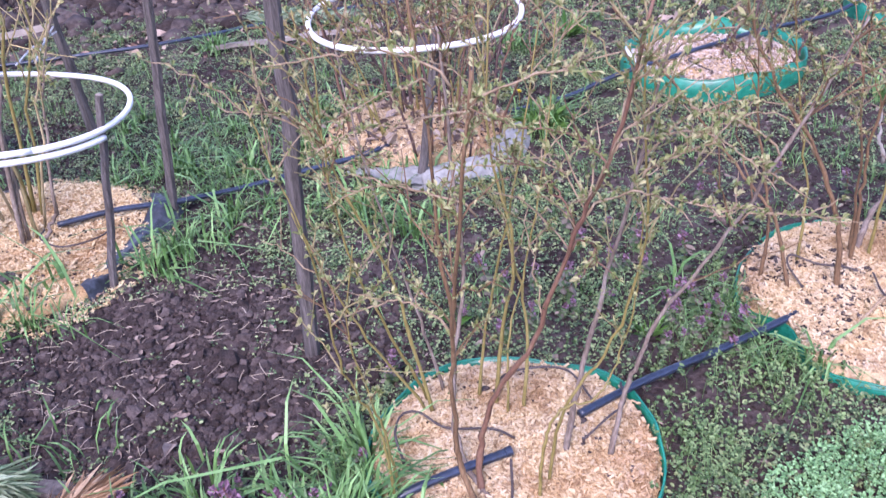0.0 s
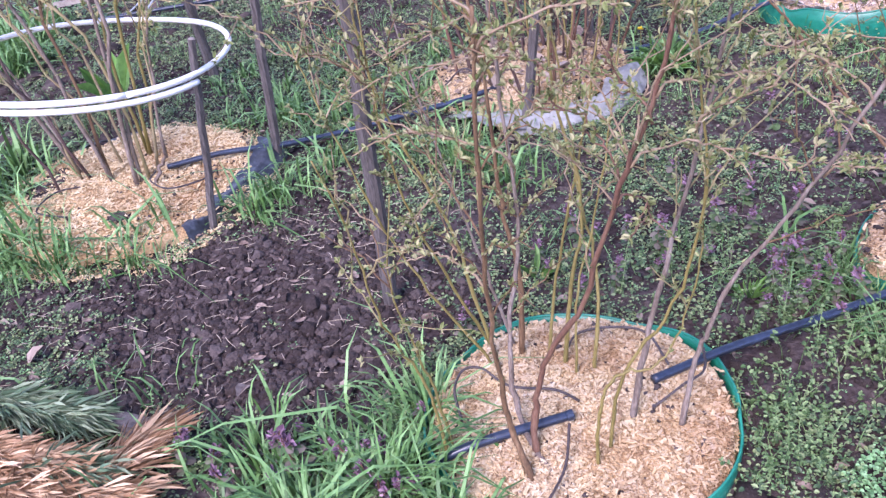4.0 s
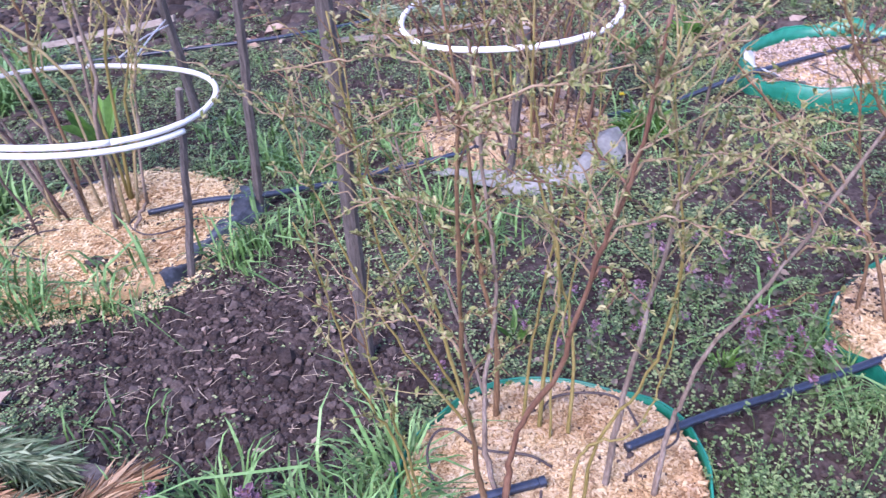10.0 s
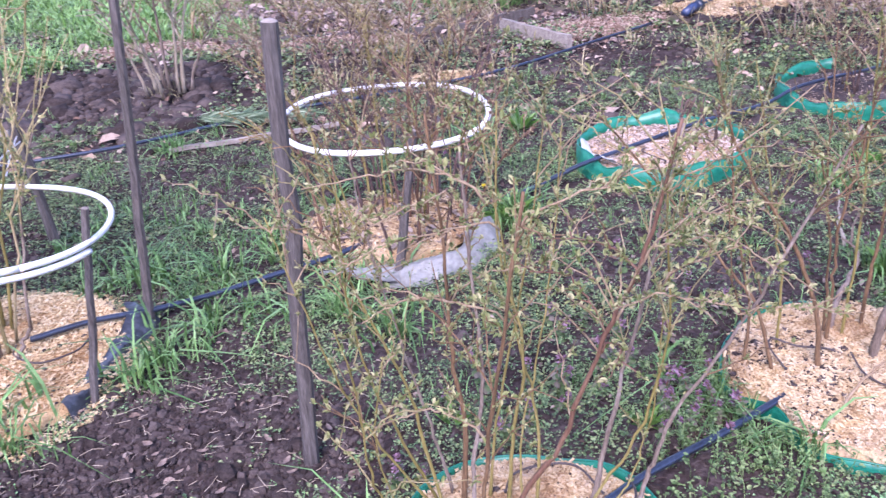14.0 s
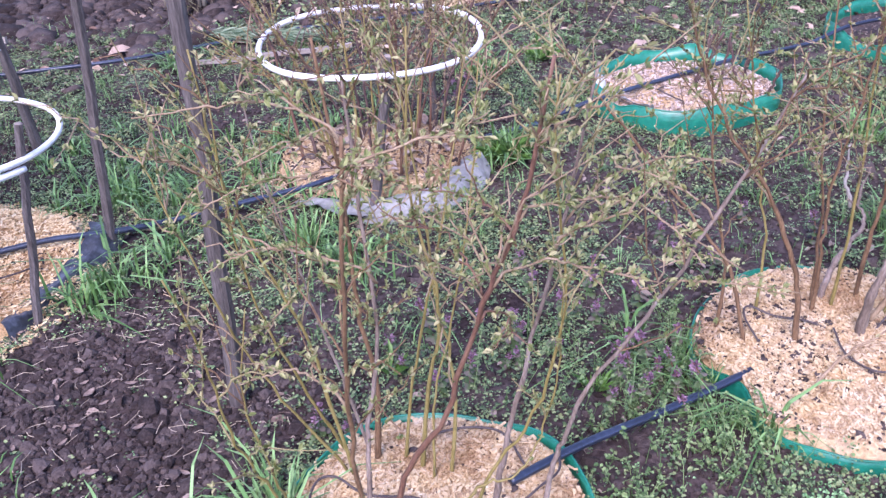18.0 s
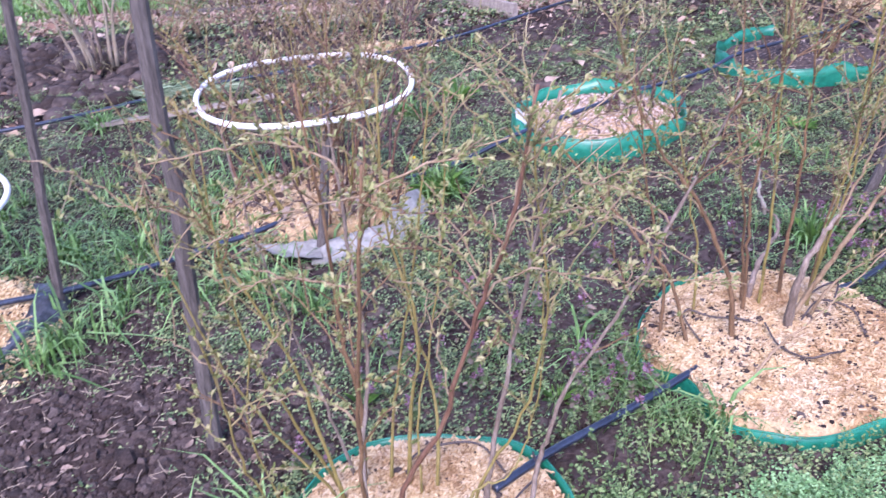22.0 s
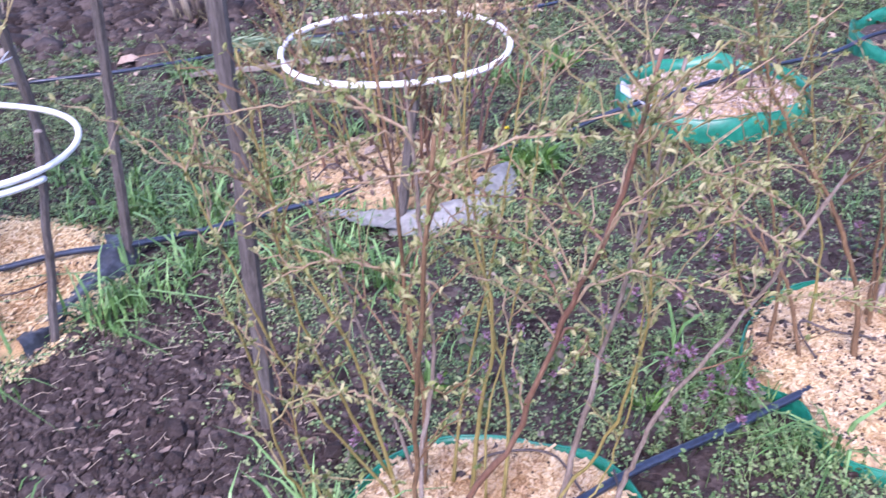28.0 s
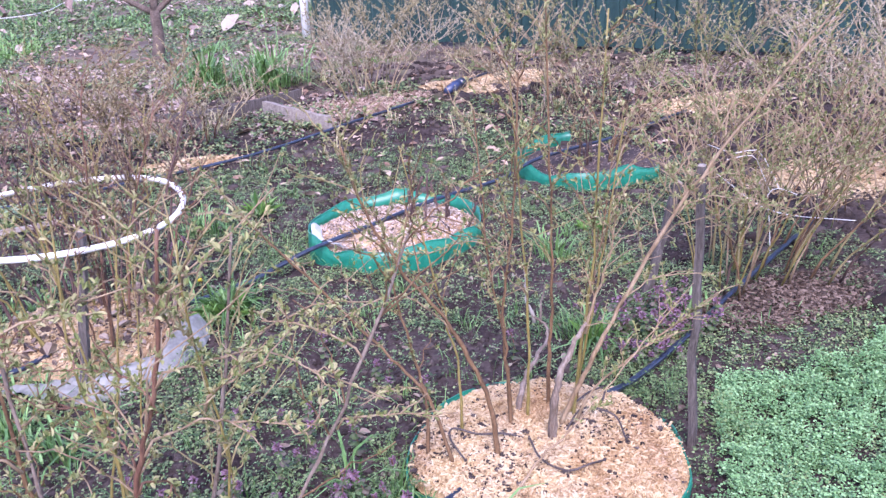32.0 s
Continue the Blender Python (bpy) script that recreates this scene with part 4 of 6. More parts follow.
    if buds and spots:
        spots, ways = np.array(spots), np.array(ways)
        pick = rng.uniform(0, 1, len(spots)) < 0.72
        spots, ways = spots[pick], ways[pick]
        k = 6
        at = np.repeat(spots, k, 0) + rng.normal(0, 0.002, (len(spots) * k, 3))
        way = np.repeat(ways, k, 0) * 0.8 + rng.normal(0, 0.75, (len(spots) * k, 3)) + [0, 0, 0.25]
        lf = Pile()
        lf.leaves(at, way, bud_size * rng.uniform(0.45, 1.3, len(at)), 0.45, 0.3, rng)
        tagged(part("young_foliage", lf, bud, stem), kind="stuff")
    return stem


rng = np.random.RandomState(11)


def cane(pts, radius, bark, twigs, first=0.45, reach=0.24, twig_bark=None, **more):
    """A cane through a few points of the plan, with long arching side twigs."""
    o = np.array([SX, SY, 0])
    q = [np.array(v) - o for v in pts]
    stem_on(shrub, q[0], q[-1], (0, 0, 0), radius, radius * 0.32, bark, int(twigs * 1.45), BUD, rng, first, reach, apart=True, via=q[1:-1], arch=0.42, twig_bark=twig_bark or (STEM_OLIVE, STEM_TAN, STEM_TAN, STEM_BROWN)[twigs % 4], wiggle=0.0025, fork=0.55, per_twig=8, twig_r=0.0018, **more)


def shoot(pts, bark=None, radius=0.0026, twigs=4, reach=0.08):
    """A long thin branch that arches out sideways from a cane, set with buds."""
    o = np.array([SX, SY, 0])
    q = [np.array(v) - o for v in pts]
    stem_on(shrub, q[0], q[-1], (0, 0, 0), radius, radius * 0.5, bark or STEM_TAN, twigs, BUD, rng, 0.12, reach, 0.1, apart=True, via=q[1:-1], arch=0.3, stem_name="side_shoot", wiggle=0.002, per_twig=4, twig_r=0.0016)


SX, SY = 0.235, 1.39
shrub = thing("shrub", "leafing shrub with brown, red and olive canes in fresh wood chips", "shrub", SX, SY)
# upright brown cane in front, and the grey peeled one with its kinked stump
cane([(0.14, 1.20, 0.05), (0.105, 1.235, 0.16), (0.097, 1.23, 0.28), (0.102, 1.19, 0.50), (0.12, 1.13, 0.75), (0.15, 1.08, 1.05)], 0.0088, STEM_BROWN, 7)
cane([(0.185, 1.20, 0.045), (0.14, 1.27, 0.07), (0.105, 1.345, 0.10), (0.102, 1.39, 0.28), (0.136, 1.43, 0.47), (0.13, 1.46, 0.70), (0.12, 1.48, 0.98)], 0.0092, STEM_GREY, 7)
cane([(0.10, 1.565, 0.055), (0.115, 1.57, 0.27), (0.095, 1.57, 0.47), (0.09, 1.57, 0.72), (0.07, 1.56, 1.02)], 0.0085, STEM_BROWN, 7)
# the strong red cane that leans across
cane([(0.142, 1.26, 0.05), (0.145, 1.29, 0.15), (0.175, 1.29, 0.28), (0.255, 1.26, 0.46), (0.318, 1.22, 0.70), (0.372, 1.19, 0.88), (0.41, 1.17, 1.10)], 0.0092, STEM_RED, 9, 0.5, 0.26)
cane([(0.333, 1.356, 0.05), (0.365, 1.37, 0.26), (0.409, 1.385, 0.46), (0.464, 1.40, 0.71), (0.52, 1.42, 1.00)], 0.0088, STEM_GREY, 8)
cane([(0.43, 1.342, 0.05), (0.452, 1.34, 0.22), (0.475, 1.34, 0.31), (0.53, 1.34, 0.45), (0.64, 1.33, 0.645), (0.74, 1.33, 0.85), (0.80, 1.32, 1.0)], 0.0075, STEM_GREY, 7, 0.5)
cane([(0.196, 1.515, 0.05), (0.224, 1.55, 0.26), (0.255, 1.58, 0.46), (0.212, 1.61, 0.70), (0.226, 1.66, 1.0)], 0.0068, STEM_GREEN, 8)
cane([(0.26, 1.495, 0.05), (0.279, 1.55, 0.26), (0.25, 1.61, 0.46), (0.225, 1.66, 0.72), (0.19, 1.70, 0.98)], 0.0055, STEM_GREEN, 6)
cane([(0.222, 1.48, 0.05), (0.238, 1.53, 0.26), (0.288, 1.57, 0.46), (0.33, 1.60, 0.72), (0.35, 1.62, 0.95)], 0.0038, STEM_GREEN, 5)
# two thin olive canes, one bent over in a hairpin
cane([(0.262, 1.24, 0.05), (0.268, 1.24, 0.18), (0.29, 1.24, 0.275), (0.325, 1.245, 0.30), (0.375, 1.26, 0.30), (0.42, 1.29, 0.36), (0.45, 1.30, 0.50), (0.455, 1.30, 0.68)], 0.0045, STEM_GREEN, 4, 0.65, 0.14)
cane([(0.285, 1.28, 0.05), (0.317, 1.28, 0.26), (0.405, 1.27, 0.43), (0.452, 1.26, 0.66), (0.428, 1.25, 0.92), (0.43, 1.24, 1.05)], 0.0048, STEM_GREEN, 8, 0.5)
cane([(-0.038, 1.262, 0.05), (-0.045, 1.265, 0.19), (-0.065, 1.26, 0.30), (-0.105, 1.24, 0.46), (-0.112, 1.21, 0.66), (-0.135, 1.19, 0.80)], 0.0045, STEM_GREEN, 4)
cane([(-0.028, 1.285, 0.05), (-0.04, 1.29, 0.18), (-0.06, 1.29, 0.30), (-0.09, 1.30, 0.48), (-0.06, 1.31, 0.66)], 0.004, STEM_GREEN, 3)
# the olive canes that fan out behind
cane([(0.052, 1.52, 0.05), (0.018, 1.53, 0.26), (-0.024, 1.55, 0.46), (-0.115, 1.57, 0.72), (-0.145, 1.60, 1.0)], 0.0058, STEM_GREEN, 8)
cane([(0.045, 1.57, 0.05), (-0.03, 1.56, 0.26), (-0.09, 1.55, 0.46), (-0.115, 1.54, 0.70), (-0.11, 1.53, 0.92)], 0.005, STEM_GREEN, 7)
cane([(0.082, 1.60, 0.05), (0.038, 1.61, 0.26), (-0.005, 1.62, 0.46), (-0.06, 1.63, 0.74), (-0.08, 1.63, 0.94)], 0.005, STEM_GREY, 6)
cane([(0.04, 1.54, 0.05), (-0.08, 1.53, 0.28), (-0.16, 1.53, 0.48), (-0.22, 1.53, 0.72), (-0.25, 1.53, 0.86)], 0.0042, STEM_GREEN, 6)
cane([(0.16, 1.56, 0.05), (0.20, 1.60, 0.30), (0.27, 1.64, 0.60), (0.33, 1.68, 0.95)], 0.005, STEM_GREEN, 6)
# long arching side shoots
shoot([(0.16, 1.27, 0.74), (0.06, 1.27, 0.78), (-0.01, 1.26, 0.80), (-0.09, 1.25, 0.77)])
shoot([(0.18, 1.42, 0.85), (0.06, 1.40, 0.85), (-0.05, 1.38, 0.84), (-0.14, 1.36, 0.80)])
shoot([(0.10, 1.45, 0.91), (0.02, 1.45, 0.88), (-0.06, 1.45, 0.85)])
shoot([(0.13, 1.28, 0.97), (0.04, 1.30, 1.01), (-0.05, 1.30, 1.01), (-0.16, 1.30, 1.0)])
shoot([(0.32, 1.225, 0.72), (0.30, 1.25, 0.76), (0.27, 1.27, 0.80), (0.20, 1.27, 0.82)], STEM_RED)
shoot([(0.365, 1.19, 0.84), (0.33, 1.22, 0.87), (0.28, 1.24, 0.885), (0.21, 1.25, 0.89)], STEM_RED)
shoot([(0.335, 1.21, 0.76), (0.42, 1.25, 0.755), (0.49, 1.25, 0.735), (0.60, 1.25, 0.70)])
shoot([(0.37, 1.19, 0.88), (0.44, 1.22, 0.87), (0.52, 1.24, 0.86), (0.60, 1.24, 0.81), (0.72, 1.24, 0.72)])
shoot([(0.315, 1.22, 0.69), (0.355, 1.25, 0.66), (0.37, 1.27, 0.60)], STEM_RED)
shoot([(0.10, 1.19, 0.56), (0.02, 1.26, 0.565), (-0.03, 1.28, 0.545), (-0.09, 1.29, 0.52)])
shoot([(0.43, 1.25, 0.79), (0.48, 1.21, 0.84), (0.53, 1.18, 0.87)])
shoot([(0.0, 1.55, 0.55), (-0.05, 1.52, 0.50), (-0.10, 1.50, 0.47)])
shoot([(0.14, 1.09, 1.0), (0.24, 1.10, 1.03), (0.33, 1.12, 1.02)])
shoot([(0.46, 1.40, 0.72), (0.55, 1.42, 0.80), (0.66, 1.44, 0.82), (0.76, 1.45, 0.80)])
shoot([(0.64, 1.33, 0.65), (0.72, 1.30, 0.66), (0.82, 1.28, 0.64)])
shoot([(0.70, 1.33, 0.77), (0.62, 1.34, 0.83), (0.54, 1.36, 0.85)])
shoot([(-0.12, 1.57, 0.73), (-0.20, 1.58, 0.80), (-0.30, 1.58, 0.82)])
shoot([(0.10, 1.57, 0.62), (0.18, 1.54, 0.68), (0.27, 1.52, 0.69)])

SX, SY = 1.265, 1.835
shrub = thing("shrub", "leaning shrub with grey stumps and long brown canes in mulch", "shrub", SX, SY)
cane([(0.985, 1.955, 0.06), (0.993, 1.97, 0.17), (0.99, 1.99, 0.27), (0.95, 2.03, 0.50), (0.93, 2.06, 0.72)], 0.007, STEM_BROWN, 7)
cane([(1.035, 1.88, 0.06), (0.99, 1.92, 0.25), (0.94, 1.95, 0.33), (0.81, 2.01, 0.50), (0.64, 2.05, 0.72), (0.56, 2.06, 0.82)], 0.0068, STEM_BROWN, 9)
cane([(1.155, 1.855, 0.06), (1.132, 1.88, 0.27), (1.05, 1.90, 0.47), (0.95, 1.92, 0.62), (0.86, 1.94, 0.80), (0.82, 1.96, 0.96)], 0.0085, STEM_BROWN, 12)
cane([(1.238, 1.965, 0.06), (1.231, 1.965, 0.27), (1.222, 1.965, 0.47), (1.25, 1.96, 0.72), (1.27, 1.96, 1.08)], 0.0068, STEM_BROWN, 11)
# thick grey cut-back stem and its living extension
cane([(1.312, 1.855, 0.06), (1.315, 1.85, 0.20), (1.335, 1.845, 0.31), (1.385, 1.85, 0.395), (1.415, 1.857, 0.43)], 0.016, STEM_GREY, 2, 0.6, 0.12)
cane([(1.408, 1.855, 0.415), (1.46, 1.84, 0.60), (1.48, 1.83, 0.78)], 0.005, STEM_TAN, 5, 0.2)
# forked grey stub with a peeled end
cane([(1.283, 2.025, 0.05), (1.311, 2.06, 0.116), (1.377, 2.13, 0.16), (1.46, 2.205, 0.178), (1.484, 2.25, 0.212), (1.445, 2.28, 0.245)], 0.0125, STEM_GREY, 0, buds=False)
cane([(1.455, 2.275, 0.238), (1.438, 2.295, 0.285), (1.442, 2.31, 0.32), (1.454, 2.348, 0.381)], 0.0072, PALE_BARE, 0, buds=False, stem_name="peeled_stub")
cane([(1.472, 2.27, 0.23), (1.488, 2.288, 0.285), (1.505, 2.30, 0.332)], 0.0055, STEM_GREY, 0, buds=False)
cane([(1.385, 2.03, 0.06), (1.392, 2.035, 0.28), (1.395, 2.03, 0.50), (1.388, 2.03, 0.80), (1.37, 2.02, 1.25)], 0.0075, STEM_BROWN, 12)
# the long cane that leans far out over the chickweed
cane([(1.36, 1.92, 0.06), (1.42, 1.88, 0.25), (1.50, 1.84, 0.46), (1.62, 1.78, 0.74), (1.76, 1.71, 0.98), (1.92, 1.63, 1.24)], 0.0092, STEM_TAN, 14)
cane([(1.425, 1.95, 0.06), (1.44, 1.94, 0.28), (1.455, 1.91, 0.60), (1.47, 1.89, 1.22)], 0.0072, STEM_GREEN, 11)
cane([(1.40, 1.90, 0.06), (1.43, 1.86, 0.20), (1.52, 1.80, 0.33), (1.70, 1.70, 0.52)], 0.006, STEM_TAN, 6, reach=0.15)
cane([(1.25, 2.0, 0.06), (1.245, 2.02, 0.30), (1.21, 2.04, 0.60), (1.19, 2.06, 0.98)], 0.006, STEM_BROWN, 9)
cane([(1.42, 1.96, 0.06), (1.46, 1.95, 0.30), (1.50, 1.93, 0.60), (1.53, 1.90, 0.95)], 0.006, STEM_GREEN, 9)
cane([(1.30, 1.99, 0.06), (1.31, 2.0, 0.30), (1.30, 2.01, 0.65), (1.27, 2.02, 1.10)], 0.006, STEM_GREEN, 9)
cane([(1.46, 2.0, 0.06), (1.49, 2.02, 0.28), (1.55, 2.04, 0.55), (1.60, 2.06, 0.88)], 0.0055, STEM_BROWN, 9)
cane([(1.10, 1.99, 0.06), (1.10, 2.02, 0.30), (1.05, 2.06, 0.60), (1.0, 2.10, 0.90)], 0.005, STEM_GREEN, 7)
# a thin shoot lying low across the chips
cane([(1.13, 1.69, 0.07), (1.20, 1.72, 0.13), (1.33, 1.74, 0.21), (1.50, 1.76, 0.36), (1.68, 1.78, 0.52)], 0.0045, STEM_TAN, 4, reach=0.10)
shoot([(0.98, 1.94, 0.28), (0.90, 1.93, 0.31), (0.80, 1.90, 0.30)])
shoot([(1.05, 1.90, 0.47), (0.94, 1.88, 0.58), (0.84, 1.86, 0.60), (0.72, 1.84, 0.56)])
shoot([(1.23, 1.965, 0.62), (1.12, 1.93, 0.68), (1.0, 1.90, 0.68)])
shoot([(1.39, 2.03, 0.70), (1.28, 2.0, 0.78), (1.16, 1.98, 0.78)])
shoot([(1.62, 1.78, 0.74), (1.72, 1.76, 0.76), (1.84, 1.74, 0.72)])
shoot([(1.50, 1.84, 0.48), (1.58, 1.78, 0.56), (1.68, 1.70, 0.58)])


def wild_shrub(label, x, y, spread, height, count, barks, bud, seed, foot=0.12, twigs=10, reach=0.18, radius=0.006, lean=(0, 0), per_twig=5, bud_size=0.0125, group="", flare=0.95, twig_bark=None, twig_r=0.0021):
    """A many-stemmed shrub: canes fan out from a small foot."""
    r = np.random.RandomState(seed)
    ob = thing("shrub", label, "shrub", x, y, group=group)
    for k in range(count):
        a, q = r.uniform(0, 6.28), math.sqrt(r.uniform())
        b = (foot * q * math.cos(a), foot * q * math.sin(a) * 0.8, 0.05)
        a2 = a + r.normal(0, 0.5)
        out = spread * (0.25 + 0.75 * q) * r.uniform(0.5, 1.1)
        h = height * r.uniform(0.65, 1.05) * (1 - 0.25 * q)
        t = (b[0] + out * math.cos(a2) + lean[0] * h, b[1] + out * math.sin(a2) + lean[1] * h, h)
        bw = (-0.12 * out * math.cos(a2), -0.12 * out * math.sin(a2), 0.02)
        rad = radius * r.uniform(0.6, 1.3)
        bark = barks[r.randint(len(barks))]
        stem_on(ob, b, t, bw, rad, rad * 0.3, bark, twigs, bud, r, 0.35, reach, per_twig=per_twig, bud_size=bud_size, flare=flare, twig_bark=twig_bark, twig_r=twig_r)
    return ob


SX, SY = -1.30, 2.50
rs = np.random.RandomState(21)
shrub = thing("shrub", "tall spreading shrub with yellow-olive twigs inside a white hoop", "shrub", SX, SY)
for foot, top, bow, radius, bark, n in (
        ((-1.25, 2.46), (-1.12, 2.52, 1.30), (0.0, 0.02), 0.011, STEM_GREY, 24), ((-1.24, 2.48), (-1.30, 2.62, 1.40), (0.03, 0.0), 0.008, STEM_GREY, 22),
        ((-1.35, 2.49), (-1.62, 2.58, 1.38), (0.02, 0.0), 0.009, STEM_GREY, 24), ((-1.36, 2.50), (-1.46, 2.66, 1.42), (0.0, 0.0), 0.008, STEM_BROWN, 22),
        ((-1.44, 2.52), (-1.72, 2.46, 1.30), (-0.03, 0.0), 0.007, STEM_DARK, 20), ((-1.51, 2.42), (-1.80, 2.40, 1.12), (0.04, 0.0), 0.006, STEM_DARK, 16),
        ((-1.29, 2.67), (-1.22, 2.76, 1.36), (0.02, 0.0), 0.008, STEM_GREEN, 20), ((-1.30, 2.68), (-1.38, 2.84, 1.34), (0.0, 0.0), 0.007, STEM_GREEN, 20),
        ((-1.26, 2.65), (-1.05, 2.80, 1.28), (0.0, 0.0), 0.007, STEM_GREEN, 18), ((-1.52, 2.58), (-1.68, 2.48, 1.26), (-0.04, 0.0), 0.010, STEM_GREY, 20),
        ((-1.54, 2.60), (-1.90, 2.70, 1.20), (0.0, 0.0), 0.007, STEM_GREY, 18), ((-1.33, 2.62), (-1.55, 2.80, 1.34), (0.0, 0.0), 0.006, STEM_STRAW, 18),
        ((-1.22, 2.56), (-0.92, 2.56, 1.10), (0.0, 0.0), 0.006, STEM_STRAW, 14), ((-1.48, 2.52), (-2.05, 2.50, 1.08), (0.12, 0.0), 0.006, STEM_STRAW, 16),
        ((-1.40, 2.55), (-2.10, 2.66, 1.24), (0.16, 0.0), 0.006, STEM_STRAW, 18), ((-1.36, 2.60), (-1.95, 2.40, 1.30), (0.14, 0.0), 0.006, STEM_STRAW, 18)):
    stem_on(shrub, (foot[0] - SX, foot[1] - SY, 0.06), (top[0] - SX, top[1] - SY, top[2]), (bow[0], bow[1], 0.02), radius, radius * 0.35, bark, int(n * 0.48), BUD_BRIGHT, rs, 0.34, 0.44, per_twig=14, bud_size=0.016, flare=0.66, twig_bark=STEM_YELLOW, wiggle=0.016, twig_r=0.0027, fork=0.9)
# the long branch that arches out sideways, and a kinked grey cane
stem_on(shrub, (0.08, 0.0, 0.06), (-1.02, 0.0, 1.06), (0, 0, 0), 0.0075, 0.004, STEM_OLIVE, 14, BUD_BRIGHT, rs, 0.45, 0.26, per_twig=8, bud_size=0.016, flare=0.8, twig_bark=STEM_YELLOW, twig_r=0.0026, via=[(0.08, 0.0, 0.40), (0.0, 0.0, 0.66), (-0.26, 0.0, 0.84), (-0.58, 0.0, 0.96)])
stem_on(shrub, (0.11, -0.04, 0.06), (0.17, 0.0, 0.15), (0.0, 0.0, 0.0), 0.0075, 0.0065, STEM_GREY, 0, BUD, rs, buds=False)
stem_on(shrub, (0.168, 0.0, 0.16), (0.34, 0.02, 0.78), (-0.03, 0.0, 0.0), 0.0065, 0.003, STEM_GREY, 10, BUD, rs, 0.5, 0.25, bud_size=0.013, twig_bark=STEM_YELLOW)
wild_shrub("dense shrub of dark reddish stems inside a white hoop", 0.12, 3.16, 0.42, 1.0, 34, [STEM_DARK, STEM_DARK, STEM_RED, STEM_GREEN], BUD_RED, 22, foot=0.33, twigs=10, reach=0.18, radius=0.0065, bud_size=0.013)
r = np.random.RandomState(5)
shrub = thing("shrub", "cut-back shrub with short dark stubs in old chips", "shrub", 1.5, 3.59)
for k in range(9):
    x, y = r.uniform(-0.14, 0.2), r.uniform(-0.1, 0.1)
    stem_on(shrub, (x, y, 0.06), (x + r.normal(0, 0.04), y + r.normal(0, 0.04), r.uniform(0.16, 0.34)), (0, 0, 0), 0.007, 0.005, STEM_DARK, 2, BUD_RED, r, 0.5, 0.1)
wild_shrub("dense thicket of thin olive and brown twigs beside chickweed", 2.62, 2.64, 0.55, 0.88, 40, [STEM_OLIVE, STEM_BROWN, STEM_TAN, STEM_GREEN, STEM_DARK], BUD, 23, foot=0.34, twigs=10, reach=0.22, radius=0.005, lean=(0.25, -0.05), bud_size=0.0145, twig_bark=STEM_TAN, twig_r=0.0025)
wild_shrub("dense thicket of thin brown twigs beside another bush", 3.45, 3.05, 0.6, 0.85, 24, [STEM_OLIVE, STEM_BROWN, STEM_TAN, STEM_GREY], BUD, 24, foot=0.4, twigs=10, reach=0.24, radius=0.005, bud_size=0.015, twig_bark=STEM_TAN, twig_r=0.0026)
wild_shrub("low shrub with thin dark twigs inside a far green ring", 2.76, 4.29, 0.35, 0.6, 14, [STEM_DARK, STEM_BROWN], BUD_RED, 25, foot=0.2, twigs=6, reach=0.14, radius=0.005)
for k, (x, y, h, c, barks, bud) in enumerate([
        (0.15, 5.9, 0.75, 15, [STEM_TAN, STEM_STRAW], BUD_RED), (0.72, 6.0, 0.6, 10, [STEM_RED, STEM_STRAW], BUD_RED), (-0.35, 6.2, 0.6, 8, [STEM_RED, STEM_TAN], BUD_RED),
        (-2.6, 5.7, 0.85, 8, [STEM_PALE, STEM_GREY], BUD), (-4.4, 4.55, 0.8, 7, [STEM_PALE, STEM_GREY], BUD), (2.05, 6.75, 0.65, 15, [STEM_TAN, STEM_STRAW], BUD),
        (3.6, 5.6, 0.8, 11, [STEM_GREY, STEM_TAN], BUD), (2.3, 7.5, 0.8, 11, [STEM_PALE, STEM_TAN], BUD), (3.6, 7.2, 0.7, 8, [STEM_GREY, STEM_STRAW], BUD),
        (4.6, 4.6, 0.85, 11, [STEM_GREY, STEM_OLIVE], BUD), (4.9, 6.1, 0.8, 8, [STEM_GREY, STEM_STRAW], BUD), (-1.3, 7.2, 0.65, 8, [STEM_STRAW, STEM_RED], BUD),
        (-0.2, 7.6, 0.6, 8, [STEM_RED, STEM_STRAW], BUD_RED), (4.3, 3.6, 0.95, 12, [STEM_GREY, STEM_OLIVE], BUD), (3.0, 5.4, 0.65, 8, [STEM_TAN, STEM_GREY], BUD),
        (4.2, 5.3, 0.75, 8, [STEM_GREY, STEM_TAN], BUD), (3.0, 8.0, 0.8, 8, [STEM_GREY, STEM_PALE], BUD), (5.4, 4.2, 0.9, 9, [STEM_GREY, STEM_TAN], BUD)]):
    wild_shrub("distant bare-twigged garden shrub with small opening buds", x, y, 0.55, h, c, barks, BUD_DRY if k % 3 else bud, 60 + k, foot=0.3, twigs=6 if x < 1.0 else 10, reach=0.27, radius=0.006, per_twig=8, bud_size=0.019, group="distant shrubs", twig_r=0.0028, twig_bark=(STEM_OLIVE, STEM_PALE, STEM_TAN, STEM_OLIVE)[k % 4])


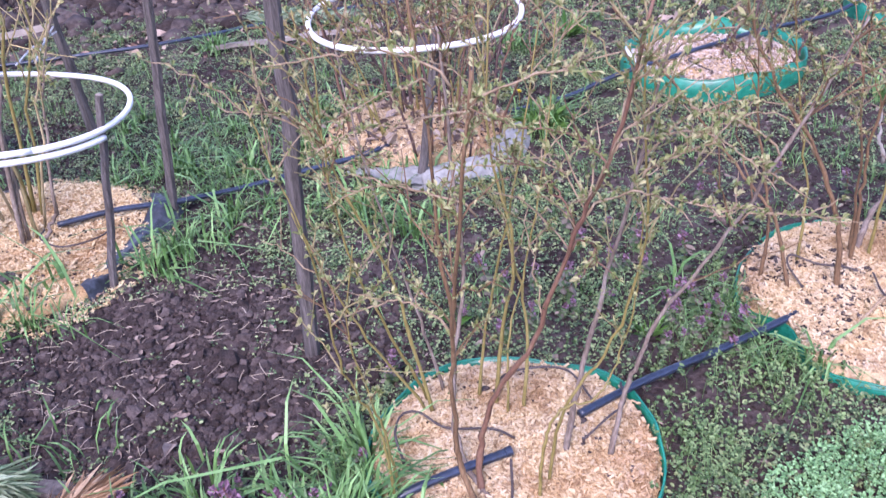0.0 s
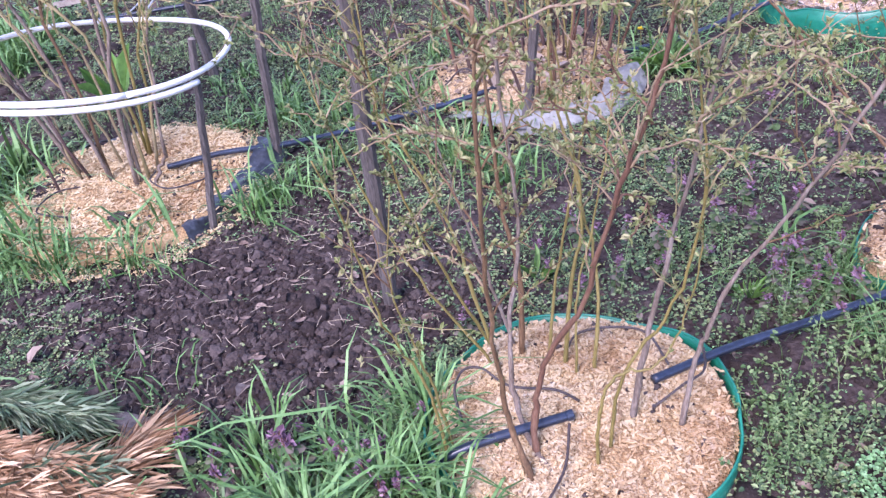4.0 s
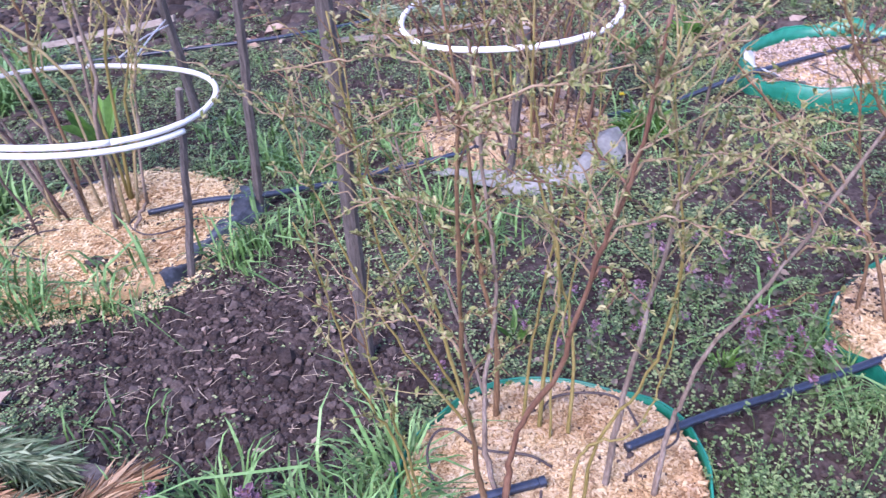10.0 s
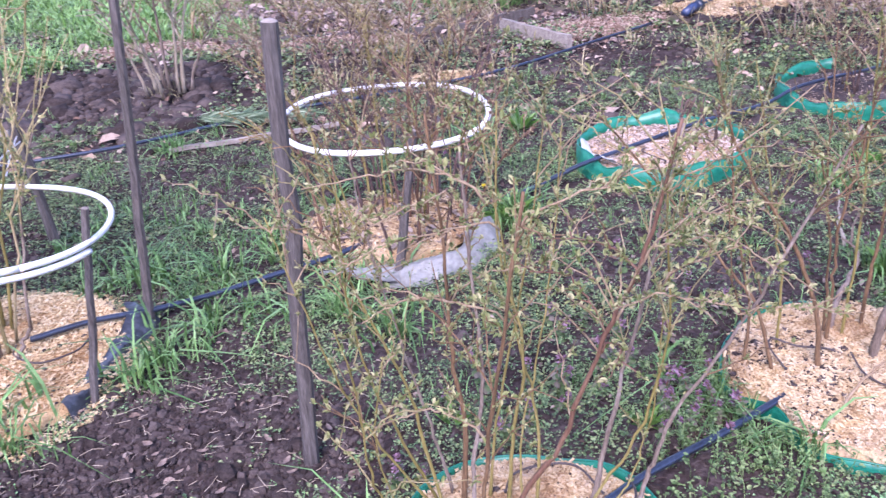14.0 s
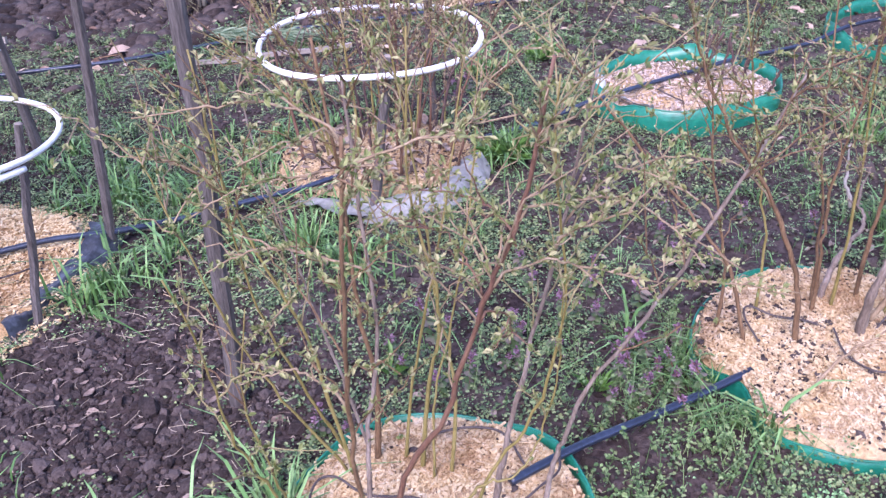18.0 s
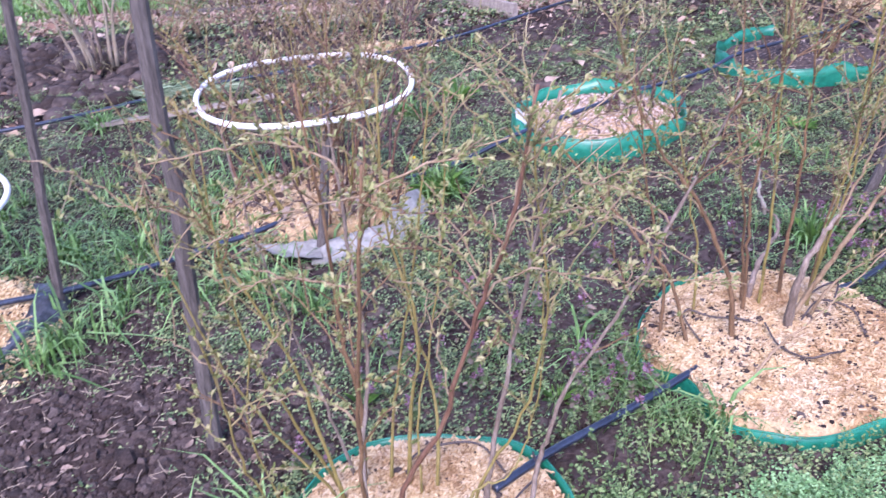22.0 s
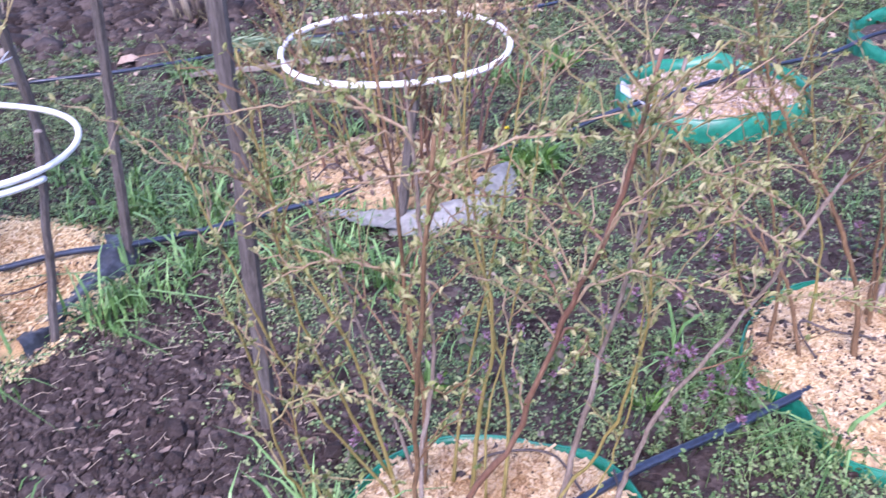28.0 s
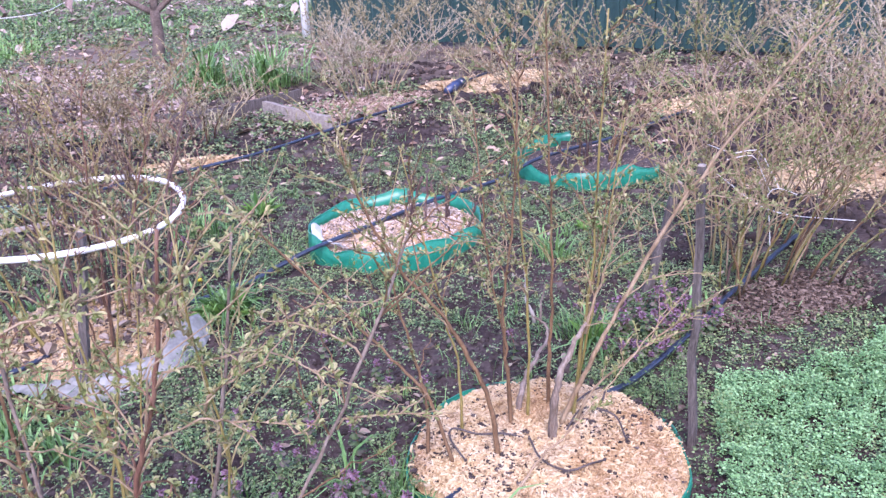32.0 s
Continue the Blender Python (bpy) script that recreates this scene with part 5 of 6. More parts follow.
wild_shrub("pale bare shrub with thick forked stems", -1.15, 5.6, 0.5, 1.0, 9, [STEM_PALE, STEM_PALE, STEM_GREY], BUD, 90, foot=0.16, twigs=6, reach=0.34, radius=0.014, bud_size=0.022, twig_r=0.005)
for k, (x, y) in enumerate([(-15.6, 21.4), (-14.2, 21.0), (-13.0, 21.4), (-11.8, 20.8), (-10.6, 21.2), (-9.4, 20.6), (-17.0, 22.0)]):
    wild_shrub("leafy green bush against the far pale wall", x, y, 1.0, 0.75 + 0.15 * (k % 3), 16, [STEM_BROWN, STEM_GREY], GRASS_LIGHT, 91 + k, foot=0.5, twigs=10, reach=0.4, radius=0.010, per_twig=10, bud_size=0.06, group="bushes by the wall")
for k, (x, y) in enumerate([(-19.2, 23.6), (-17.0, 24.4), (-14.6, 24.0), (-13.4, 23.2)]):
    wild_shrub("thin sapling with few young leaves before the wall", x, y, 0.35, 3.4, 3, [STEM_DARK, STEM_BROWN], GRASS_LIGHT, 101 + k, foot=0.1, twigs=9, reach=0.5, radius=0.022, per_twig=6, bud_size=0.075, group="saplings by the wall", twig_r=0.007)


# ---- ground cover ----
def scatter(n, x0, x1, y0, y1, seed):
    r = np.random.RandomState(seed)
    return r.uniform(x0, x1, n), r.uniform(y0, y1, n), r


def near_line(x, y, pts, width):
    """True within a hand's width of a line over the ground."""
    hit = np.zeros(np.shape(x), bool)
    for (ax, ay), (bx, by) in zip(pts[:-1], pts[1:]):
        t = np.clip(((x - ax) * (bx - ax) + (y - ay) * (by - ay)) / ((bx - ax) ** 2 + (by - ay) ** 2), 0, 1)
        hit |= np.hypot(x - ax - t * (bx - ax), y - ay - t * (by - ay)) < width
    return hit


MID_PIPE = [(-0.98, 2.61), (-0.80, 2.675), (-0.60, 2.765), (-0.39, 2.86), (-0.05, 3.02)]
FAR_PIPE = [(-3.0, 4.25), (-1.85, 4.47), (-1.22, 4.62), (-0.5, 4.95), (0.95, 5.38), (1.75, 5.88), (2.3, 6.25)]
RING_PIPE = [(0.26, 3.20), (0.70, 3.41), (1.27, 3.64), (2.1, 4.09), (2.62, 4.345)]
NEAR_PIPE = [(0.38, 1.455), (0.56, 1.565), (0.80, 1.675), (1.02, 1.78)]


def off_pipes(x, y):
    return ~(near_line(x, y, MID_PIPE, 0.035) | near_line(x, y - 0.02, FAR_PIPE, 0.05) | near_line(x, y, RING_PIPE, 0.035) | near_line(x, y, NEAR_PIPE, 0.022))


def clear(x, y):
    return ~in_bed(x, y, 1.04) & off_pipes(x, y)


def tilled(x, y):
    """Freshly dug dark strips further off, free of weeds."""
    edge = (fbm(x, y, 1.6, 3, 151) - 0.5) * 0.5
    top = np.where(x < -2.7, 5.65, 6.35) + edge
    return (x > -7.5) & (x < -0.85 + edge) & (y > 4.85 + edge * 0.6) & (y < top)


# clods of soil
x, y, r = scatter(82000, -1.8, 2.8, 1.1, 4.2, 101)
keep = clear(x, y) & (r.uniform(0, 1, len(x)) < 0.25 + 0.75 * bare_side(x, y)) & (chickweed_side(x, y) < 0.05)
x, y = x[keep], y[keep]
p = Pile()
p.lumps(np.stack([x, y, ground_z(x, y) + 0.002], 1), r.gamma(2.0, 0.0026, len(x)) + 0.002, 0.75, r)
tagged(part("soil_clods", p, CLOD), "loose dark crumbs and clods of dug soil", "soil", kind="stuff")
x, y, r = scatter(17000, -7.0, 6.0, 1.6, 8.0, 106)
keep = clear(x, y) & ((y > 4.2) | (x < -1.8) | (x > 2.8))
x, y = x[keep], y[keep]
p = Pile()
p.lumps(np.stack([x, y, ground_z(x, y) + 0.002], 1), r.gamma(2.0, 0.008, len(x)) + 0.004, 0.7, r)
tagged(part("soil_clods", p, CLOD, smooth=True), "coarse clods on the soil further off", "soil", kind="stuff")
x, y, r = scatter(9000, -7.6, -0.7, 4.7, 6.7, 152)
keep = tilled(x, y)
x, y = x[keep], y[keep]
p = Pile()
p.lumps(np.stack([x, y, ground_z(x, y) + 0.004], 1), r.gamma(2.0, 0.012, len(x)) + 0.006, 0.7, r)
tagged(part("dug_soil", p, CLOD, smooth=True), "dark freshly dug soil strip further off", "soil", kind="stuff")
# rounded fist-sized clods where the soil was dug
x, y, r = scatter(5200, -1.5, 0.1, 1.3, 2.4, 161)
keep = clear(x, y) & (r.uniform(0, 1, len(x)) < bare_side(x, y) * np.clip(fbm(x, y, 5, 3, 162) * 1.7 - 0.25, 0, 1))
x, y = x[keep], y[keep]
p = Pile()
p.lumps(np.stack([x, y, ground_z(x, y) + 0.003], 1), r.gamma(3.0, 0.0021, len(x)) + 0.003, 0.8, r)
tagged(part("soil_clods", p, CLOD), "rounded dark clods of freshly dug soil", "soil", kind="stuff")
# scraps: dry leaves, straw bits
x, y, r = scatter(5200, -2.6, 3.4, 0.9, 5.0, 102)
keep = clear(x, y) & (chickweed_side(x, y) < 0.02)
x, y = x[keep], y[keep]
p = Pile()
way = r.normal(0, 1, (len(x), 3)) * [1, 1, 0.25]
p.leaves(np.stack([x, y, ground_z(x, y) + 0.006], 1), way, r.gamma(2.5, 0.006, len(x)) + 0.003, 0.5, 0.35, r)
n = 1500
i = r.randint(0, len(x), n)
a = r.uniform(0, 6.28, n)
for k in range(n):
    L = r.uniform(0.01, 0.05)
    q = np.array([x[i[k]] + 0.02, y[i[k]] - 0.015, 0.008 + float(ground_z(x[i[k]] + 0.02, y[i[k]] - 0.015))])
    e = q + [L * math.cos(a[k]), L * math.sin(a[k]), r.uniform(-0.003, 0.008)]
    p.tube([q, (q + e) / 2 + [0, 0, 0.003], e], 0.0009, 3, cap=False)
tagged(part("dry_litter", p, DEBRIS), "dry leaf scraps and straw bits scattered on soil", "litter", kind="stuff")


def rosettes(name, label, mat, x, y, r, leaf, count, rise=0.015, width=0.75, hummock=0.0):
    n = len(x)
    m = r.poisson(count, n) + 3
    X, Y = np.repeat(x, m), np.repeat(y, m)
    k = len(X)
    a, q = r.uniform(0, 6.28, k), r.uniform(0, 1, k) ** 0.5 * leaf * 2.2
    px, py = X + q * np.cos(a), Y + q * np.sin(a)
    at = np.stack([px, py, ground_z(px, py) + rise * r.uniform(0.15, 1.3, k) + hummock * np.clip(fbm(px, py, 11, 3, 161) - 0.36, 0, 1)], 1)
    way = np.stack([np.cos(a), np.sin(a), r.uniform(-0.1, 0.6, k)], 1)
    p = Pile()
    p.leaves(at, way, leaf * r.uniform(0.5, 1.3, k), width, 0.2, r)
    return tagged(part(name, p, mat), label, "weeds", kind="stuff")


x, y, r = scatter(36000, -2.4, 3.2, 1.0, 5.2, 103)
dens = np.clip((fbm(x, y, 3.2, 4, 81) - 0.395) * 5.0, 0.12, 1) * (1 - 0.95 * bare_side(x, y))
keep = clear(x, y) & (r.uniform(0, 1, len(x)) < dens)
rosettes("low_weeds", "low green weed seedlings spread over dark soil", WEED, x[keep], y[keep], r, 0.0095, 8)
x, y, r = scatter(5200, -2.4, 3.2, 1.0, 5.2, 153)
keep = clear(x, y) & (r.uniform(0, 1, len(x)) < np.clip((fbm(x, y, 2.6, 3, 154) - 0.42) * 5, 0.05, 1) * (1 - bare_side(x, y)))
rosettes("leafy_weeds", "clumps of clover-like green weeds on dark soil", WEED, x[keep], y[keep], r, 0.0125, 8, rise=0.035, width=0.6)
x, y, r = scatter(26000, -2.4, 3.2, 1.0, 5.2, 109)
dens = 0.62 * np.clip((fbm(x, y, 3.6, 4, 91) - 0.385) * 4.0, 0.2, 1) * (1 - 0.9 * bare_side(x, y))
keep = clear(x, y) & (r.uniform(0, 1, len(x)) < dens)
rosettes("seedlings", "tiny pale green seedlings sprinkled over soil", CHICKWEED, x[keep], y[keep], r, 0.0055, 6, rise=0.012)
x, y, r = scatter(9000, -7.0, 6.0, 3.8, 9.0, 107)
dens = np.clip((fbm(x, y, 1.1, 3, 87) - 0.36) * 3.5, 0.05, 1)
keep = clear(x, y) & ~tilled(x, y) & ((y > 4.9) | (x < -2.2) | (x > 3.0)) & (r.uniform(0, 1, len(x)) < dens)
keep &= (y < 6.2) | (x < -1.7) | (fbm(x, y, 1.4, 3, 98) > 0.57)
rosettes("low_weeds", "patches of green weeds further off", WEED, x[keep], y[keep], r, 0.022, 8, rise=0.04)
x, y, r = scatter(15000, -12.0, 6.5, 4.4, 13.0, 108)
p = Pile()
way = r.normal(0, 1, (len(x), 3)) * [1, 1, 0.3]
p.leaves(np.stack([x, y, ground_z(x, y) + 0.01], 1), way, r.gamma(2.5, 0.016, len(x)) + 0.008, 0.5, 0.2, r)
tagged(part("dry_litter", p, RED_LITTER), "dry stalks and leaf litter further off", "litter", kind="stuff")
x, y, r = scatter(9000, -22.0, 4.0, 11.0, 22.0, 112)
p = Pile()
p.leaves(np.stack([x, y, ground_z(x, y) + 0.02], 1), r.normal(0, 1, (len(x), 3)) * [1, 1, 0.4], r.gamma(2.5, 0.03, len(x)) + 0.02, 0.5, 0.2, r)
tagged(part("dry_litter", p, PINK_LITTER), "dry stalks and litter before the far building", "litter", kind="stuff")
x, y, r = scatter(9000, -22.0, 4.0, 11.0, 22.0, 113)
rosettes("low_weeds", "low weeds before the far building", WEED, x, y, r, 0.045, 5, rise=0.05)
x, y, r = scatter(9000, -1.5, 2.4, 5.9, 10.0, 109)
keep = fbm(x, y, 1.2, 3, 99) > 0.42
x, y = x[keep], y[keep]
p = Pile()
p.leaves(np.stack([x, y, ground_z(x, y) + 0.012], 1), r.normal(0, 1, (len(x), 3)) * [1, 1, 0.35], r.gamma(2.5, 0.014, len(x)) + 0.01, 0.5, 0.2, r)
tagged(part("dry_litter", p, PINK_LITTER), "pinkish dry leaf litter on bare far ground", "litter", kind="stuff")
x, y, r = scatter(34000, 0.3, 4.3, 0.5, 3.0, 104)
keep = clear(x, y) & (chickweed_side(x, y) > 0.0) & (np.minimum(4.3 - x, y - 0.55) + (fbm(x, y, 2.5, 3, 85) - 0.5) * 1.1 > 0.15)
keep &= fbm(x, y, 11, 3, 161) > 0.27
rosettes("chickweed", "thick mat of bright green chickweed", CHICKWEED, x[keep], y[keep], r, 0.0078, 18, rise=0.034, width=0.85, hummock=0.06)
x, y, r = scatter(2600, 0.35, 1.9, 1.2, 2.2, 105)
keep = clear(x, y) & (chickweed_side(x, y) > -0.55) & (fbm(x, y, 6, 3, 83) > 0.53)
rosettes("chickweed", "scattered tall chickweed sprigs by the pipe", SPRIG, x[keep], y[keep], r, 0.0085, 11, rise=0.075, width=0.65)


# tall straggling sprigs along the near pipe and bed edges
r = np.random.RandomState(121)
p = Pile()
for cx, cy, sx, sy, n in ((0.86, 1.62, 0.14, 0.13, 170), (0.62, 1.40, 0.06, 0.10, 60), (0.72, 1.85, 0.2, 0.12, 90), (0.93, 1.95, 0.04, 0.12, 50), (-0.14, 1.42, 0.05, 0.12, 30), (1.75, 2.15, 0.15, 0.1, 60)):
    x, y = cx + r.normal(0, 1, n) * sx, cy + r.normal(0, 1, n) * sy
    keep = clear(x, y)
    x, y = x[keep], y[keep]
    for k in range(len(x)):
        h = r.uniform(0.04, 0.12)
        g = np.array([x[k], y[k], float(ground_z(np.array(x[k]), np.array(y[k]))) - 0.005])
        top = g + [r.normal(0, 0.03), r.normal(0, 0.03), h]
        p.tube([g, (g + top) / 2 + [r.normal(0, 0.008), 0, 0], top], [0.0011, 0.0009, 0.0006], 3, cap=False)
        m = r.randint(6, 13)
        s = r.uniform(0.25, 1.05, m)
        a = r.uniform(0, 6.28, m)
        p.leaves(g + (top - g) * s[:, None], np.stack([np.cos(a), np.sin(a), r.uniform(-0.1, 0.5, m)], 1), r.uniform(0.006, 0.013, m), 0.7, 0.2, r)
tagged(part("tall_weeds", p, SPRIG), "straggling tall weeds beside the pipe", "weeds", kind="stuff")
# litter and soil over the messy mulch
x, y = spot_in_bed("two", 280, r)
p = Pile()
p.leaves(np.stack([x, y, bed_z("two", x, y) + 0.008], 1), r.normal(0, 1, (len(x), 3)) * [1, 1, 0.3], r.gamma(2.5, 0.010, len(x)) + 0.006, 0.55, 0.2, r)
tagged(part("dry_litter", p, DEBRIS), "dry leaves lying over the wood chips", "litter", kind="stuff")


def grass_at(name, label, tufts, seed, mat=None, length=0.13, width=0.0045, kind="stuff"):
    """Tufts: (x, y, radius, number of blades)."""
    r = np.random.RandomState(seed)
    p = Pile()
    for tx, ty, rad, n in tufts:
        a, q = r.uniform(0, 6.28, n), np.abs(r.normal(0, 0.6, n)) * rad
        x, y = tx + q * np.cos(a), ty + q * np.sin(a)
        keep = ~in_bed(x, y, 0.93) & off_pipes(x, y)
        x, y, a = x[keep], y[keep], a[keep]
        m = len(x)
        p.blades(np.stack([x, y, ground_z(x, y) - 0.004], 1), a + r.normal(0, 0.7, m), length * r.gamma(6, 1 / 6, m), width * r.uniform(0.5, 1.3, m), r.gamma(3, 0.31, m))
    return tagged(part(name, p, mat or GRASS), label, "grass", kind=kind)


tufts = [(-0.16, 1.20, 0.16, 420), (-0.30, 1.10, 0.2, 420), (-0.10, 1.42, 0.10, 160), (-0.45, 1.28, 0.12, 80), (-0.62, 1.34, 0.14, 12), (-0.02, 1.06, 0.14, 260), (-0.85, 1.58, 0.10, 8),
         (-0.74, 2.42, 0.10, 70), (-0.60, 2.55, 0.12, 18), (-0.80, 2.30, 0.06, 40), (-1.12, 2.06, 0.10, 40), (-1.36, 2.04, 0.12, 60), (-1.55, 2.10, 0.14, 100), (-0.5, 2.70, 0.14, 26),
         (-0.35, 2.62, 0.10, 22), (-0.6, 3.0, 0.18, 90), (-0.9, 3.05, 0.15, 90), (0.58, 3.18, 0.08, 170), (0.54, 3.24, 0.07, 70), (-0.15, 2.6, 0.12, 90), (0.02, 2.4, 0.10, 60),
         (0.96, 1.93, 0.08, 30), (0.78, 2.0, 0.06, 24), (1.02, 1.62, 0.10, 70), (1.98, 3.2, 0.07, 70), (1.75, 2.45, 0.10, 110), (2.15, 2.45, 0.1, 60), (0.55, 4.2, 0.12, 120), (-1.0, 4.5, 0.10, 90), (-1.2, 2.2, 0.05, 60)]
grass_at("grass", "tufts of long fresh green grass between beds", tufts, 111, length=0.125, width=0.0072)
r = np.random.RandomState(112)
tufts = [(r.uniform(-2.95, -1.72), r.uniform(1.6, 2.75), 0.09, 52) for _ in range(38)] + [(r.uniform(-3.65, -2.4), r.uniform(3.7, 4.75), 0.14, 70) for _ in range(28)]
grass_at("long_grass", "dense long green grass beside the orange mulch", tufts, 113, GRASS, length=0.18, width=0.0115)
tufts = [(r.uniform(-2.4, 3.0), r.uniform(1.9, 5.4), 0.07, 16) for _ in range(420)]
tufts = [t for t in tufts if bare_side(t[0], t[1]) < 0.3]
grass_at("sparse_grass", "small sparse grass tufts on soil", tufts, 114, length=0.07, width=0.003)
tufts = [(r4x, r4y, 0.06, 14) for r4x, r4y in zip(np.random.RandomState(181).uniform(-1.3, 0.1, 80), np.random.RandomState(182).uniform(2.45, 3.7, 80))]
grass_at("broad_grass", "floppy broad grass tufts among weeds", tufts, 183, GRASS, length=0.085, width=0.0075)
tufts = [(0.9 + r.normal(0, 0.05), r.uniform(1.6, 1.95), 0.05, 22) for _ in range(9)] + [(-1.0 - k * 0.12, 2.06 + 0.02 * (k % 3), 0.07, 20) for k in range(6)]
grass_at("grass", "fresh green grass leaning over a bed edge", tufts, 119, length=0.10, width=0.004)
tufts = [(r.uniform(-1.4, -0.3), r.uniform(1.15, 1.55), 0.05, 4) for _ in range(11)]
grass_at("sparse_grass", "long single grass blades over bare soil", tufts, 115, length=0.13, width=0.006)
r3 = np.random.RandomState(171)
p = Pile()
for tx, ty, n in ((-1.62, 2.30, 26), (-1.70, 2.48, 22), (-1.50, 2.16, 26), (-1.36, 2.10, 26), (-1.20, 2.13, 18), (-1.58, 2.20, 22), (-1.66, 2.62, 18), (-1.40, 2.20, 10), (-1.05, 2.22, 8)):
    x, y = tx + r3.normal(0, 0.045, n), ty + r3.normal(0, 0.04, n)
    p.blades(np.stack([x, y, np.full(n, 0.015)], 1), r3.uniform(0, 6.28, n), 0.15 * r3.gamma(6, 1 / 6, n), 0.009 * r3.uniform(0.5, 1.3, n), r3.gamma(3, 0.31, n))
tagged(part("grass", p, GRASS), "green grass growing out of the edge of orange mulch", "grass", kind="stuff")
p = Pile()
n = 420
a, q = r3.uniform(0, 6.28, n), np.sqrt(r3.uniform(0, 1, n))
for cx, cy, sx, sy in ((-1.22, 2.25, 0.03, 0.018), (-1.62, 2.52, 0.06, 0.10)):
    x, y = cx + q * np.cos(a) * sx, cy + q * np.sin(a) * sy
    p.lumps(np.stack([x, y, bed_z("one", x, y) - 0.001], 1), r3.gamma(2.0, 0.0026, n) + 0.002, 0.7, r3)
tagged(part("soil_crumbs", p, CLOD), "dark soil spilled over the orange wood chips", "soil", kind="stuff")
# soil smudges on the front of the pale chips
p = Pile()
x, y = spot_in_bed("b", 1500, r3, 0.97)
keep = (fbm(x, y, 6, 3, 172) + 0.12 * np.clip(1.75 - y, -0.5, 1) > 0.575)
x, y = x[keep], y[keep]
p.lumps(np.stack([x, y, bed_z("b", x, y) + 0.003], 1), r3.gamma(2.0, 0.0017, len(x)) + 0.001, 0.6, r3)
tagged(part("soil_crumbs", p, CLOD), "dark soil crumbs smudged over pale wood chips", "soil", kind="stuff")
# far lawn
tufts = [(x, y, 0.35, 130) for x, y in zip(r.uniform(-9, 2.6, 1100), r.uniform(6.5, 13, 1100)) if fbm(x, y, 0.8, 3, 95) + 0.26 * max(-1.0, 1 - math.hypot((x + 2.9 - 0.15 * (y - 8)) / 1.5, (y - 9.2) / 3.2)) > 0.53]
grass_at("lawn", "bright uneven grass far behind the shrubs", tufts, 116, GRASS_LIGHT, length=0.10, width=0.009)
tufts = [(x, y, 0.7, 110) for x, y in zip(r.uniform(-22, 5, 700), r.uniform(12, 24.5, 700)) if fbm(x, y, 0.4, 3, 96) > 0.40]
grass_at("lawn", "rough grass before the far building", tufts, 117, length=0.10, width=0.012)
x, y, r2 = scatter(15000, -13, 5, 5.6, 15, 141)
keep = (fbm(x, y, 0.9, 3, 97) > 0.44) & ((x < -1.7) | (y > 10) | (fbm(x, y, 1.4, 3, 98) > 0.60)) & ~tilled(x, y)
x, y = x[keep], y[keep]
rosettes("low_weeds", "low weeds mixed with soil far off", WEED, x, y, r2, 0.03, 6, rise=0.03)
a, b = (0.9, 7.92), (1.42, 7.72)
grass_at("tall_grass", "bright green clumps of tall grass near far planks", [(a[0], a[1], 0.22, 260), (b[0], b[1], 0.3, 300)], 120, length=0.34, width=0.012)
tufts = [(r.uniform(-1.5, 4.5), r.uniform(5.2, 9.0), 0.25, 45) for _ in range(90)]
grass_at("dry_grass", "faded dry grass among far shrubs", tufts, 118, GRASS_DRY, length=0.10, width=0.006)


# ---- purple dead-nettles ----
def dead_nettle(seed, height):
    r = np.random.RandomState(seed)
    ob = thing("dead_nettle", "purple dead-nettle in flower with drooping leaves", "wildflower", group="dead-nettles")
    p = Pile()
    n = 6
    t = np.linspace(0, 1, n)[:, None]
    line = np.array([0, 0, -0.01]) + np.array([r.normal(0, 0.02), r.normal(0, 0.02), height]) * t + np.array([0.012, 0, 0]) * np.sin(t * 3)
    p.tube(line, 0.0018, 4)
    part("stalk", p, STEM_RED, ob)
    p = Pile()
    for s in (0.25, 0.45, 0.62, 0.74, 0.84, 0.93):
        k = 4
        a = r.uniform(0, 6.28) + np.arange(k) * 1.57
        at = np.repeat([line[int(s * (n - 1))] + [0, 0, 0.001]], k, 0)
        p.leaves(at, np.stack([np.cos(a), np.sin(a), np.full(k, -0.25)], 1), 0.022 * (1.2 - 0.55 * s) * r.uniform(0.8, 1.2, k), 0.8, -0.15, r)
    part("foliage", p, NETTLE_LEAF, ob)
    p = Pile()
    for s in (0.72, 0.84, 0.95):
        k = 9
        a = r.uniform(0, 6.28, k)
        at = np.repeat([line[0] + (line[-1] - line[0]) * s], k, 0) + r.normal(0, 0.003, (k, 3))
        p.leaves(at, np.stack([np.cos(a), np.sin(a), r.uniform(0.3, 1.2, k)], 1), r.uniform(0.009, 0.016, k), 0.5, 0.3, r)
    part("flower_head", p, NETTLE_FLOWER, ob)
    return ob


sorts = [dead_nettle(201, 0.085), dead_nettle(202, 0.11), dead_nettle(203, 0.07)]
r = np.random.RandomState(210)
places = []
for cx, cy, rx, ry, n in ((-0.14, 1.24, 0.22, 0.18, 34), (0.02, 1.72, 0.12, 0.07, 5), (0.32, 1.95, 0.22, 0.10, 14), (0.80, 1.84, 0.22, 0.2, 26), (0.62, 2.2, 0.2, 0.2, 8), (2.0, 2.42, 0.24, 0.2, 95), (-0.55, 1.25, 0.25, 0.1, 7), (1.2, 2.5, 0.4, 0.2, 8), (0.35, 3.9, 0.4, 0.2, 4)):
    for _ in range(n):
        places.append((cx + r.normal(0, 0.5) * rx, cy + r.normal(0, 0.5) * ry))
k = 0
